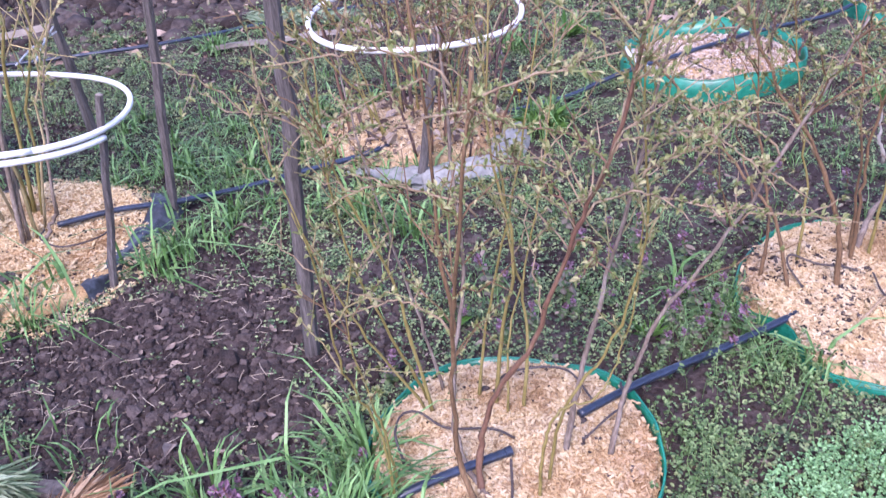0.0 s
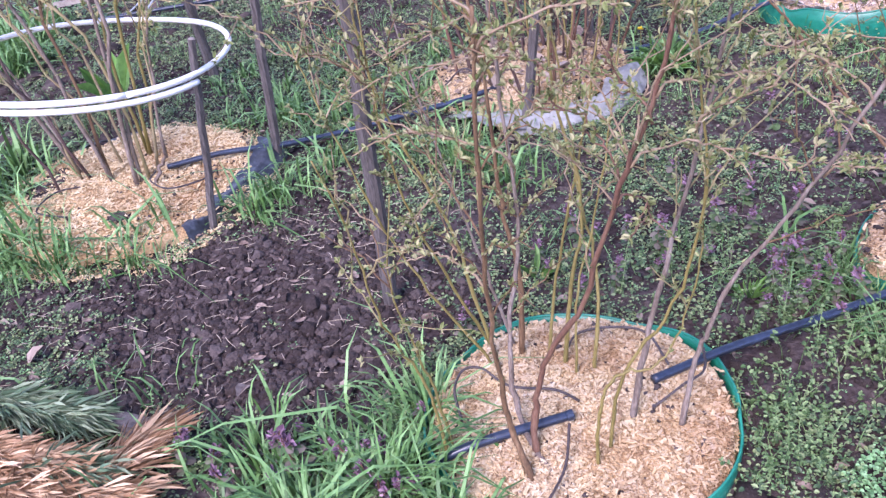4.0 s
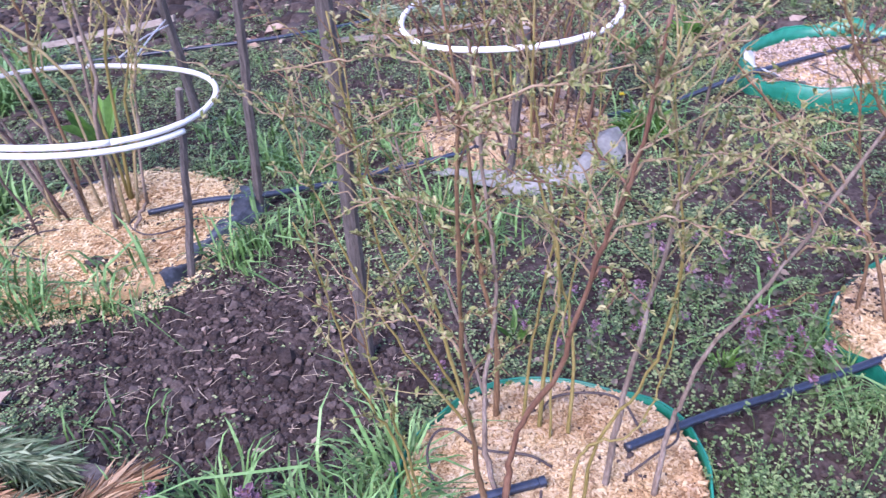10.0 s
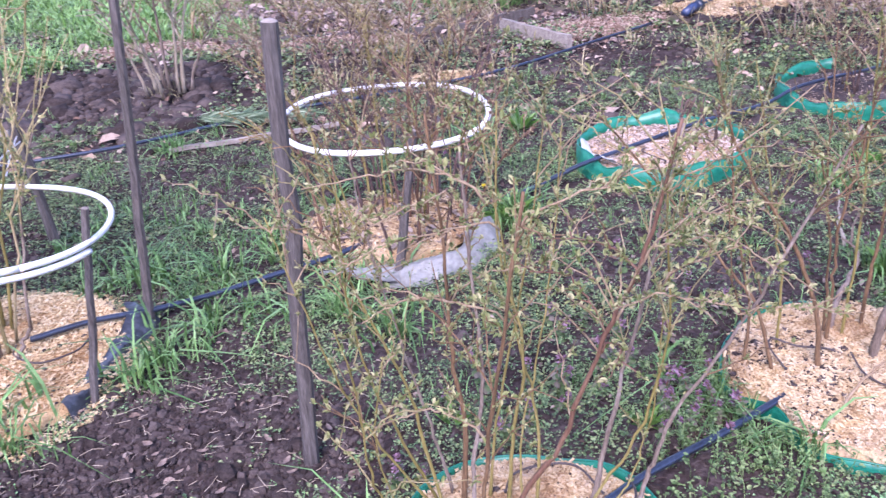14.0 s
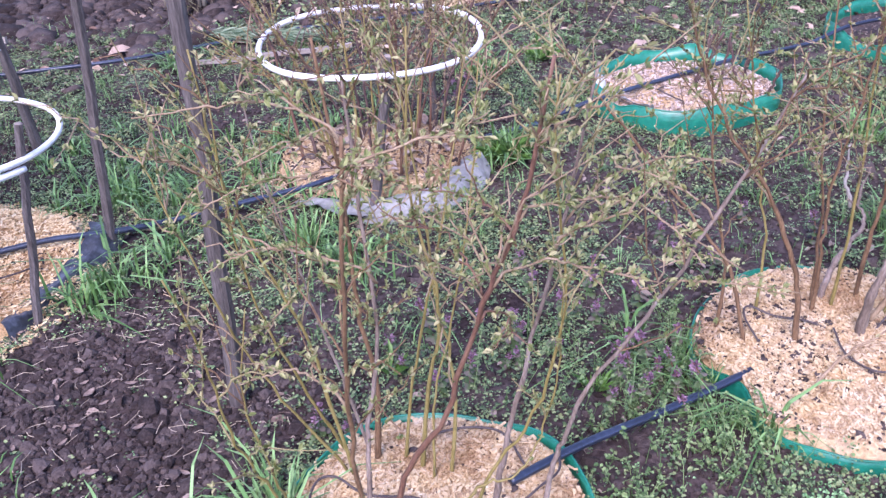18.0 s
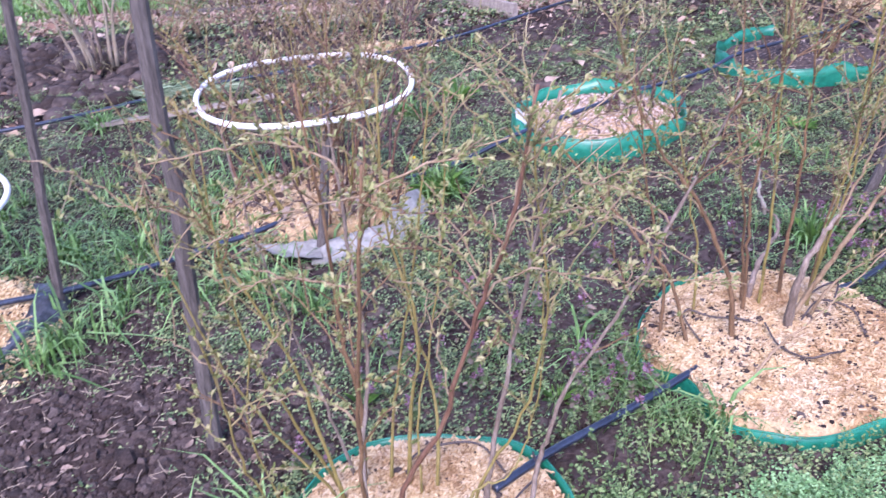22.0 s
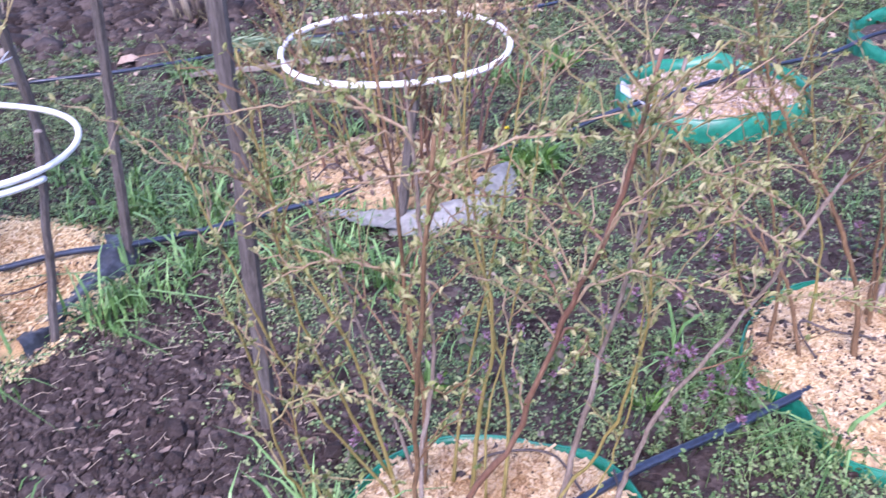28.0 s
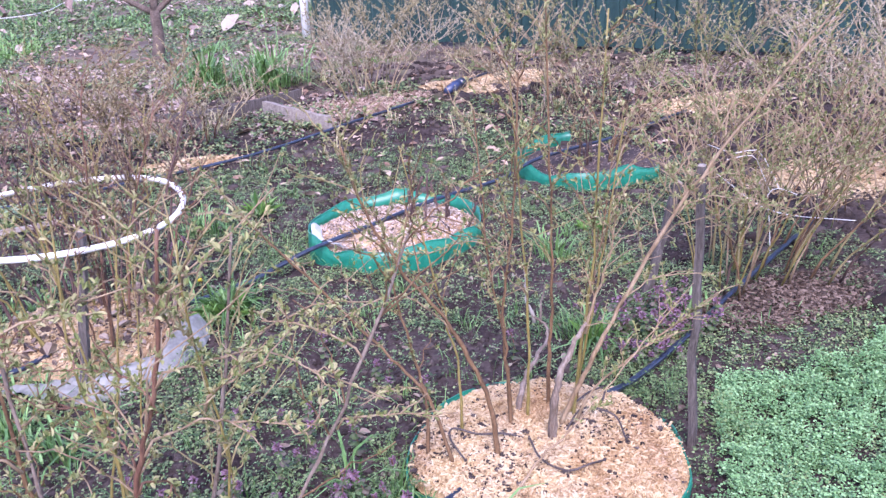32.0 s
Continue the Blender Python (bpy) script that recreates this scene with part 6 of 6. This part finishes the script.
for x, y in places:
    if in_bed(np.array(x), np.array(y), 1.05):
        continue
    m = pose(x, y, float(ground_z(x, y)), r.normal(0, 8), r.normal(0, 8), r.uniform(0, 360)) @ Matrix.Scale(r.uniform(0.75, 1.25) * (1.15 if y < 1.5 else 1.0), 4)
    if k < 3:
        sorts[k].matrix_basis = m
    else:
        o = copy_thing(sorts[k % 3], Matrix())
        o.matrix_basis = m
    k += 1

# dandelion and broad-leaved rosettes
r = np.random.RandomState(220)
ob = thing("dandelion", "small yellow dandelion by the pipe", "wildflower", 0.49, 3.41)
p = Pile()
p.tube([(0, 0, -0.01), (0.004, 0, 0.04), (0.002, 0, 0.075)], 0.002, 5)
part("stalk", p, STEM_GREEN, ob)
p = Pile()
a = r.uniform(0, 6.28, 40)
p.leaves(np.tile([[0.002, 0, 0.075]], (40, 1)), np.stack([np.cos(a), np.sin(a), r.uniform(0.1, 1.2, 40)], 1), 0.014, 0.3, 0.1, r)
part("flower_head", p, YELLOW, ob)


def leafy_plant(label, x, y, n, size, rise, seed, width=0.3):
    r = np.random.RandomState(seed)
    ob = thing("leafy_weed", label, "weed", x, y, float(ground_z(np.array(x), np.array(y))))
    p = Pile()
    a = r.uniform(0, 6.28, n)
    p.leaves(np.stack([0.01 * np.cos(a), 0.01 * np.sin(a), np.full(n, 0.0)], 1), np.stack([np.cos(a), np.sin(a), r.uniform(0.2, 1.0, n) * rise], 1), size * r.uniform(0.6, 1.2, n), width, 0.25, r)
    part("foliage", p, ROSETTE, ob)


leafy_plant("upright bright green broad-leaved plant behind the pipe", 0.64, 1.80, 20, 0.065, 1.8, 231, 0.14)
leafy_plant("broad green dock leaves inside the hoop", -1.70, 3.28, 8, 0.22, 3.0, 232, 0.28)
leafy_plant("bright green seedling clump on soil", 2.26, 3.40, 22, 0.07, 1.2, 233)
leafy_plant("upright green leaves behind the shrub", 0.12, 1.93, 9, 0.075, 2.2, 234, 0.2)
leafy_plant("upright green leaves beside the leaning shrub", 1.74, 2.42, 9, 0.12, 3.0, 235, 0.2)
leafy_plant("bushy green weed clump beside the plastic film", 0.57, 3.17, 64, 0.125, 2.0, 236, 0.24)
leafy_plant("bushy green weed clump far behind", 0.85, 4.3, 30, 0.12, 1.6, 237, 0.2)


# ---- pine branches on the ground ----
def pine_branch(label, a, b, mat, seed, count=900, length=0.11):
    r = np.random.RandomState(seed)
    count = int(count * 1.8)
    ob = thing("pine_branch", label, "pine branch", a[0], a[1])
    line = smooth_line([(0, 0, 0.03), ((b[0] - a[0]) / 2, (b[1] - a[1]) / 2 + 0.02, 0.06), (b[0] - a[0], b[1] - a[1], 0.04)], 10)
    p = Pile()
    p.tube(line, 0.006, 6)
    part("twig", p, BARK, ob)
    p = Pile()
    d = line[-1] - line[0]
    d /= np.linalg.norm(d)
    s = r.uniform(0, 1, count)
    at = line[0] + (line[-1] - line[0]) * s[:, None] + r.normal(0, 0.015, (count, 3)) * [1, 1, 0.5] + [0, 0, 0.025]
    way = d * 0.9 + r.normal(0, 0.28, (count, 3)) * [1, 1, 0.5]
    way /= np.linalg.norm(way, axis=1, keepdims=True)
    p.leaves(at, way, length * r.uniform(0.6, 1.2, count), 0.010, 0.4, r)
    tagged(part("needles", p, mat, ob), kind="stuff")


pine_branch("cut pine branch with brown dry needles on soil", (-1.35, 1.33), (-0.86, 1.22), NEEDLE_BROWN, 241, 1500)
pine_branch("cut pine branch with brown dry needles on soil", (-1.20, 1.20), (-0.72, 1.14), NEEDLE_BROWN, 242, 1200)
pine_branch("cut pine branch with blue-green needles", (-1.22, 1.46), (-0.92, 1.38), NEEDLE_GREEN, 243, 700)
pine_branch("cut pine branch with blue-green needles", (-0.98, 1.25), (-0.82, 1.22), NEEDLE_GREEN, 244, 400)
pine_branch("cut pine branch with pale dry needles", (-0.80, 1.20), (-0.72, 1.30), NEEDLE_BROWN, 245, 350)
board("short grey weathered wood piece beside pine branches", (-0.92, 1.42, 0.01), (-0.66, 1.32, 0.02), 0.05, 0.05, STAKE)
pine_branch("dry reddish pine litter under a far stake", (-4.5, 4.1), (-3.9, 4.2), NEEDLE_BROWN, 246, 600)
pine_branch("grey-green cut branch lying on the soil", (-0.9, 4.9), (-0.3, 4.75), NEEDLE_GREEN, 247, 500)

# ---- far things ----
# corrugated metal fence
A, B = np.array([2.3, 9.9]), np.array([9.0, 3.1])
total = np.linalg.norm(B - A)
u = (B - A) / total
nrm = np.array([-u[1], u[0]])
panels = int(total / 1.15)
for k in range(0, panels + 2):
    o = A + u * 1.15 * k
    ob = thing("fence_panel", "dark green corrugated metal fence panel", "fence", o[0], o[1], group="fence panels")
    prof, s = [], 0.0
    for rib in range(6):
        base = rib * 1.15 / 6
        for ds, h in ((0.0, 0.0), (0.07, 0.0), (0.09, 0.022), (0.16, 0.022), (0.18, 0.0)):
            prof.append((base + ds, h))
    prof.append((1.15, 0.0))
    prof = np.array(prof)
    p = Pile()
    m = len(prof)
    v = []
    for thick in (0.0, -0.002):
        for z in (0.05, 1.75):
            q = u * prof[:, :1] + nrm * (prof[:, 1:] + thick)
            v.append(np.c_[q, np.full(m, z)])
    i = np.arange(m - 1)
    f = np.stack([i, i + 1, m + i + 1, m + i], -1)
    p.add(np.vstack(v), [f, f[:, ::-1] + 2 * m])
    part("sheet", p, FENCE, ob)
    p = Pile()
    p.tube([(0, 0, -0.02), (0, 0, 1.75)], 0.03, 4)
    part("post", p, FENCE, ob)

# building with a pale sheet wall
house = thing("building", "long low building with pale lilac sheet walls", "building", -16, 27)
p = Pile()
ribs = np.arange(0, 34.01, 1.0)
xs, hs = [], []
for k in ribs:
    xs += [k - 17, k - 17 + 0.93, k - 17 + 0.95, k - 17 + 0.99]
    hs += [0, 0, -0.012, -0.012]
m = len(xs)
v = np.vstack([np.c_[xs, hs, np.full(m, z)] for z in (0.35, 3.2)])
i = np.arange(m - 1)
p.add(v, [np.stack([i, i + 1, m + i + 1, m + i], -1)])
part("wall", p, WALL, house)
p = Pile()
p.add([(-17, -0.06, -0.1), (17.2, -0.06, -0.1), (17.2, -0.06, 0.35), (-17, -0.06, 0.35), (-17, 8, -0.1), (17.2, 8, -0.1), (17.2, 8, 0.35), (-17, 8, 0.35)], [np.array([(0, 1, 2, 3), (1, 5, 6, 2), (5, 4, 7, 6), (4, 0, 3, 7), (3, 2, 6, 7)])])
part("plinth", p, GREY_PANEL, house)
p = Pile()
p.add([(17.2, 0, 0.35), (17.2, 8, 0.35), (17.2, 8, 3.2), (17.2, 0, 3.2), (-17, 8, 0.35), (-17, 8, 3.2), (-17, 0, 0.35), (-17, 0, 3.2)], [np.array([(0, 1, 2, 3), (1, 4, 5, 2), (4, 6, 7, 5)])])
part("side_wall", p, WALL, house)
p = Pile()
p.add([(-17.4, -0.5, 3.15), (17.6, -0.5, 3.15), (17.6, 4, 5.0), (-17.4, 4, 5.0), (-17.4, 8.5, 3.15), (17.6, 8.5, 3.15), (-17.4, 4, 4.85), (17.6, 4, 4.85)], [np.array([(0, 1, 2, 3), (3, 2, 5, 4), (0, 6, 7, 1), (6, 4, 5, 7)])])
part("roof", p, GREY_PANEL, house)


def solid_box(p, x0, x1, y0, y1, z0, z1, c=0.006):
    v = []
    for z, i in ((z0, c), (z0 + c, 0), (z1 - c, 0), (z1, c)):
        v += [(x0 + i, y0 + i, z), (x1 - i, y0 + i, z), (x1 - i, y1 - i, z), (x0 + i, y1 - i, z)]
    f = [(3, 2, 1, 0), (12, 13, 14, 15)]
    for r0 in (0, 4, 8):
        f += [(r0 + k, r0 + (k + 1) % 4, r0 + 4 + (k + 1) % 4, r0 + 4 + k) for k in range(4)]
    p.add(v, [np.array(f)])


# grey chest with a plank lid
chest = thing("garden_chest", "grey panelled garden chest with a pale plank lid", "chest", -2.95, 12.6)
chest.rotation_euler = (0, 0, radians(-12))
p = Pile()
solid_box(p, -0.5, 0.5, -0.35, 0.35, 0, 0.62)
part("body", p, GREY_PANEL, chest)
for k in range(4):
    p = Pile()
    solid_box(p, -0.85, 0.62, -0.46 + k * 0.23, -0.25 + k * 0.23, 0.66 + 0.01 * (k % 2), 0.70 + 0.01 * (k % 2))
    part("lid_plank", p, PALE_WOOD, chest)
board("pale plank leaning against the garden chest", (-4.75, 12.75, 0.0), (-3.62, 12.62, 0.92), 0.07, 0.03)
for k in (-0.45, 0.45):
    p = Pile()
    solid_box(p, k - 0.04, k + 0.04, -0.4, 0.4, 0.61, 0.67)
    part("batten", p, PALE_WOOD, chest)


def bare_tree(label, x, y, trunk_r, fork, limbs, seed):
    r = np.random.RandomState(seed)
    ob = thing("tree", label, "tree", x, y)
    p = Pile()
    top = np.array([r.normal(0, 0.06), r.normal(0, 0.06), fork])
    line = smooth_line([(0, 0, -0.05), tuple(top * 0.5 + [0.03, 0, 0]), tuple(top)], 10)
    p.tube(line, np.linspace(trunk_r * 1.25, trunk_r * 0.9, len(line)), 9)
    part("trunk", p, BARK, ob, smooth=True)
    lf = Pile()
    for dx, dy, dz in limbs:
        p = Pile()
        tip = top + [dx, dy, dz]
        mid = top + np.array([dx, dy, dz]) * 0.5 + r.normal(0, 0.05, 3)
        line = smooth_line([tuple(top - [0, 0, 0.03]), tuple(mid), tuple(tip)], 12)
        p.tube(line, np.linspace(trunk_r * 0.6, trunk_r * 0.12, len(line)), 7)
        for _ in range(22):
            s = r.randint(3, len(line))
            w = r.normal(0, 1, 3) + [0, 0, 0.5]
            w *= r.uniform(0.2, 0.7) / np.linalg.norm(w)
            q = line[s - 1]
            p.tube([q, q + w * 0.5 + r.normal(0, 0.06, 3), q + w + r.normal(0, 0.04, 3)], [0.009, 0.006, 0.003], 5, cap=False)
            n = 6
            at = q + w * r.uniform(0.3, 1, (n, 1))
            lf.leaves(at, r.normal(0, 1, (n, 3)), 0.03, 0.6, 0.2, r)
        part("limb", p, BARK, ob, smooth=True)
    tagged(part("young_leaves", lf, BUD, ob), kind="stuff")


bare_tree("bare fruit tree with dark spreading limbs far off", -5.7, 9.95, 0.075, 1.08, [(-1.3, 0.2, 0.5), (-0.9, -0.3, 1.0), (0.7, 0.2, 0.9), (0.2, 0.3, 1.3), (1.1, -0.2, 0.6)], 301)
bare_tree("bare fruit tree with a low sideways limb", 0.52, 9.3, 0.055, 0.55, [(-1.35, 0.1, 0.38), (-0.1, 0.2, 1.3), (0.3, 0.1, 0.9), (0.9, 0.2, 0.9)], 302)
bare_tree("young bare tree before the far building", -8.0, 16.0, 0.06, 1.2, [(-0.9, 0.2, 0.9), (0.4, -0.3, 1.4), (0.9, 0.2, 0.8)], 303)
# white painted post and garden hose
ob = thing("post", "slim pale post near the far fence", "post", 2.25, 10.3)
p = Pile()
p.tube([(0, 0, -0.1), (0.01, 0, 0.7), (0.0, 0, 1.5)], [0.05, 0.048, 0.046], 10)
part("shaft", p, HOOP, ob, smooth=True)
ob = thing("garden_hose", "pale garden hose lying through far grass", "hose", -16.5, 17.5)
p = Pile()
p.tube(smooth_line([(-3.0, 0.3, 0.06), (0.24, -0.34, 0.06), (5.8, -0.96, 0.06), (12.1, -2.3, 0.06), (15.2, -2.6, 0.06), (15.85, -0.7, 0.06), (16.9, -1.1, 0.06), (18.5, -1.0, 0.06)], 80), 0.007, 8)
part("hose", p, ROPE, ob, smooth=True)
# far mulch heaps
for label, x, y, rx, ry, seed in (("brown leaf litter under the thicket", 2.55, 2.42, 0.45, 0.22, 407), ("far heap of pale wood chips by the pipe", 3.15, 6.75, 0.55, 0.4, 401), ("far reddish litter under dry shrubs", -0.15, 6.75, 0.9, 0.32, 402), ("far reddish straw filling a plank-edged bed", 1.95, 6.45, 0.55, 0.42, 403), ("thin pale wood chip patch beyond the hoop", 0.58, 5.42, 0.30, 0.13, 410), ("far pale wood chips along the plot", 4.2, 5.2, 0.6, 0.3, 411),
                               ("pale wood chips behind the thicket", 3.75, 3.5, 0.5, 0.4, 404), ("far pale litter before the fence", 4.7, 6.2, 1.0, 0.35, 405), ("far reddish litter under dry shrubs", -1.5, 7.0, 0.7, 0.3, 406), ("reddish dry litter beside a tall stake", -4.2, 4.25, 0.42, 0.48, 408), ("reddish litter in the far grass", -5.3, 7.4, 0.6, 0.4, 409)):
    r = np.random.RandomState(seed)
    ob = thing("mulch_heap", label, "mulch heap", x, y)
    n = 800 if "thin" in label else 2600
    a, q = r.uniform(0, 6.28, n), np.sqrt(r.uniform(0, 1, n))
    px, py = q * np.cos(a) * rx * (1 + 0.2 * np.sin(3 * a)), q * np.sin(a) * ry * (1 + 0.2 * np.sin(2 * a + 1))
    p = Pile()
    w = 0.3 if y < 5.1 else 0.5
    p.flakes(np.stack([px, py, 0.03 * (1 - q) + r.uniform(0.0, 0.02, n)], 1), w * r.uniform(0.03, 0.07, n), w * r.uniform(0.012, 0.03, n), np.full(n, 0.003), 0.3, r)
    mat = BROWN_LITTER if "brown" in label else RED_LITTER if "reddish" in label else DEBRIS if "litter" in label else CHIP
    tagged(part("chip_layer", p, mat, ob), kind="stuff")
    if "thin" in label:
        continue
    a = np.arange(24) * 2 * np.pi / 24
    v = [(0, 0, 0.03)]
    for q in (0.35, 0.7, 0.95):
        v += [(q * math.cos(t) * rx * (1 + 0.2 * math.sin(3 * t)), q * math.sin(t) * ry * (1 + 0.2 * math.sin(2 * t + 1)), 0.03 * (1 - q) - 0.02 * (q > 0.9)) for t in a]
    k = np.arange(24)
    k2 = (k + 1) % 24
    p = Pile()
    p.add(v, [np.stack([k * 0, k + 1, k2 + 1], -1), np.stack([k + 1, k + 25, k2 + 25, k2 + 1], -1), np.stack([k + 25, k + 49, k2 + 49, k2 + 25], -1)])
    part("mound", p, mat, ob, smooth=True)

# the plot goes on behind
x, y, r = scatter(9000, -5.0, 6.0, -4.0, 1.3, 131)
keep = clear(x, y) & (chickweed_side(x, y) < 0)
x, y = x[keep], y[keep]
p = Pile()
p.lumps(np.stack([x, y, ground_z(x, y) + 0.002], 1), r.gamma(2.0, 0.008, len(x)) + 0.004, 0.7, r)
tagged(part("soil_clods", p, CLOD, smooth=True), "coarse clods on the trodden soil", "soil", kind="stuff")
x, y, r = scatter(6000, -5.0, 6.0, -4.0, 1.2, 132)
keep = (fbm(x, y, 1.3, 3, 88) > 0.47) & (chickweed_side(x, y) < 0)
rosettes("low_weeds", "patches of low green weeds on trodden soil", WEED, x[keep], y[keep], r, 0.016, 7, rise=0.03)
tufts = [(r.uniform(-5, 5), r.uniform(-4, 0.9), 0.12, 40) for _ in range(120)]
grass_at("grass", "scattered grass tufts on trodden soil", tufts, 133, length=0.11, width=0.006)
# fitting where the far pipe meets its next length
ob = thing("pipe_fitting", "blue-grey plastic elbow on the far pipe", "pipe fitting", 2.74, 6.55)
p = Pile()
p.tube([(-0.10, -0.08, 0.04), (0.0, 0.0, 0.06), (0.05, 0.04, 0.06)], [0.03, 0.04, 0.034], 10)
part("elbow", p, STRIPE, ob, smooth=True)
p = Pile()
p.tube([(0.05, 0.04, 0.06), (0.09, 0.07, 0.06)], 0.045, 10)
part("nut", p, PIPE, ob, smooth=True)

# the larger clods near the path, each by itself
r = np.random.RandomState(501)
shapes = []
for k in range(10):
    p = Pile()
    p.lumps(np.zeros((1, 3)), np.array([1.0]), 0.75, r)
    shapes.append(p.mesh("clod", CLOD))
k = 0
while k < 240:
    x, y = r.uniform(-1.3, -0.1), r.uniform(1.4, 2.3)
    if bare_side(np.array(x), np.array(y)) > 0.4:
        o = new("clod", shapes[k % 10])
        o.parent = ground
        o.matrix_basis = pose(x, y, float(ground_z(np.array(x), np.array(y))) + 0.004, r.uniform(0, 40), r.uniform(0, 40), r.uniform(0, 360)) @ Matrix.Scale(r.uniform(0.007, 0.018), 4)
        k += 1
k = 0
while k < 90:
    x, y = r.uniform(0.54, 0.98), r.uniform(1.15, 1.66)
    if not in_bed(np.array(x), np.array(y), 1.06) and float(chickweed_side(np.array(x), np.array(y))) < 0.04:
        o = new("clod", shapes[k % 10])
        o.parent = ground
        o.matrix_basis = pose(x, y, float(ground_z(np.array(x), np.array(y))) + 0.004, r.uniform(0, 40), r.uniform(0, 40), r.uniform(0, 360)) @ Matrix.Scale(r.uniform(0.008, 0.024), 4)
        k += 1

# curled dry leaves and straws on the bare soil
r = np.random.RandomState(511)
spots = [(-0.72, 2.01), (-0.91, 1.92), (-0.68, 1.75), (-0.67, 1.93), (-0.50, 1.78), (-0.62, 1.89), (-0.58, 2.13), (-0.67, 1.81), (-0.89, 1.65), (-1.13, 1.80)]
spots += [(r.uniform(-1.2, -0.2), r.uniform(1.45, 2.3)) for _ in range(30)] + [(r.uniform(-0.2, 1.2), r.uniform(2.0, 2.8)) for _ in range(25)]
for x, y in spots:
    if in_bed(np.array(x), np.array(y), 1.05):
        continue
    p = Pile()
    a = r.uniform(0, 6.28)
    L, W = r.uniform(0.02, 0.042), r.uniform(0.35, 0.6)
    g = np.linspace(0, 1, 6)
    rows = []
    for s in g:
        h = W * L * 0.5 * math.sin(math.pi * min(1, s * 0.92 + 0.06)) ** 0.8
        for v in (-1, -0.4, 0.4, 1):
            rows.append(((s - 0.5) * L * math.cos(a) - v * h * math.sin(a), (s - 0.5) * L * math.sin(a) + v * h * math.cos(a), 0.006 + 0.35 * h * v * v + 0.15 * L * (s - 0.5) ** 2 * 4))
    i, k = np.meshgrid(np.arange(5), np.arange(3), indexing="ij")
    p.add(rows, [np.stack([i * 4 + k, (i + 1) * 4 + k, (i + 1) * 4 + k + 1, i * 4 + k + 1], -1).reshape(-1, 4)])
    o = part("dry_leaf", p, DEBRIS)
    o.location = (x, y, float(ground_z(np.array(x), np.array(y))) + 0.008)
    tagged(o, "curled dry brown leaf lying on dark soil", "dry leaf", group="dry leaves")
p = Pile()
for _ in range(420):
    x, y = r.uniform(-1.4, -0.1), r.uniform(1.3, 2.4)
    if in_bed(np.array(x), np.array(y), 1.05):
        continue
    a, L = r.uniform(0, 6.28), r.gamma(3, 0.012)
    q = np.array([x, y, float(ground_z(np.array(x), np.array(y))) + 0.012])
    e = q + [L * math.cos(a), L * math.sin(a), r.uniform(-0.004, 0.012)]
    p.tube([q, (q + e) / 2 + r.normal(0, 0.12 * L, 3) * [1, 1, 0.3], e], 0.0011, 4, cap=False)
tagged(part("straw_bits", p, STEM_PALE), "pale straws strewn over the bare soil", "straw", kind="stuff")
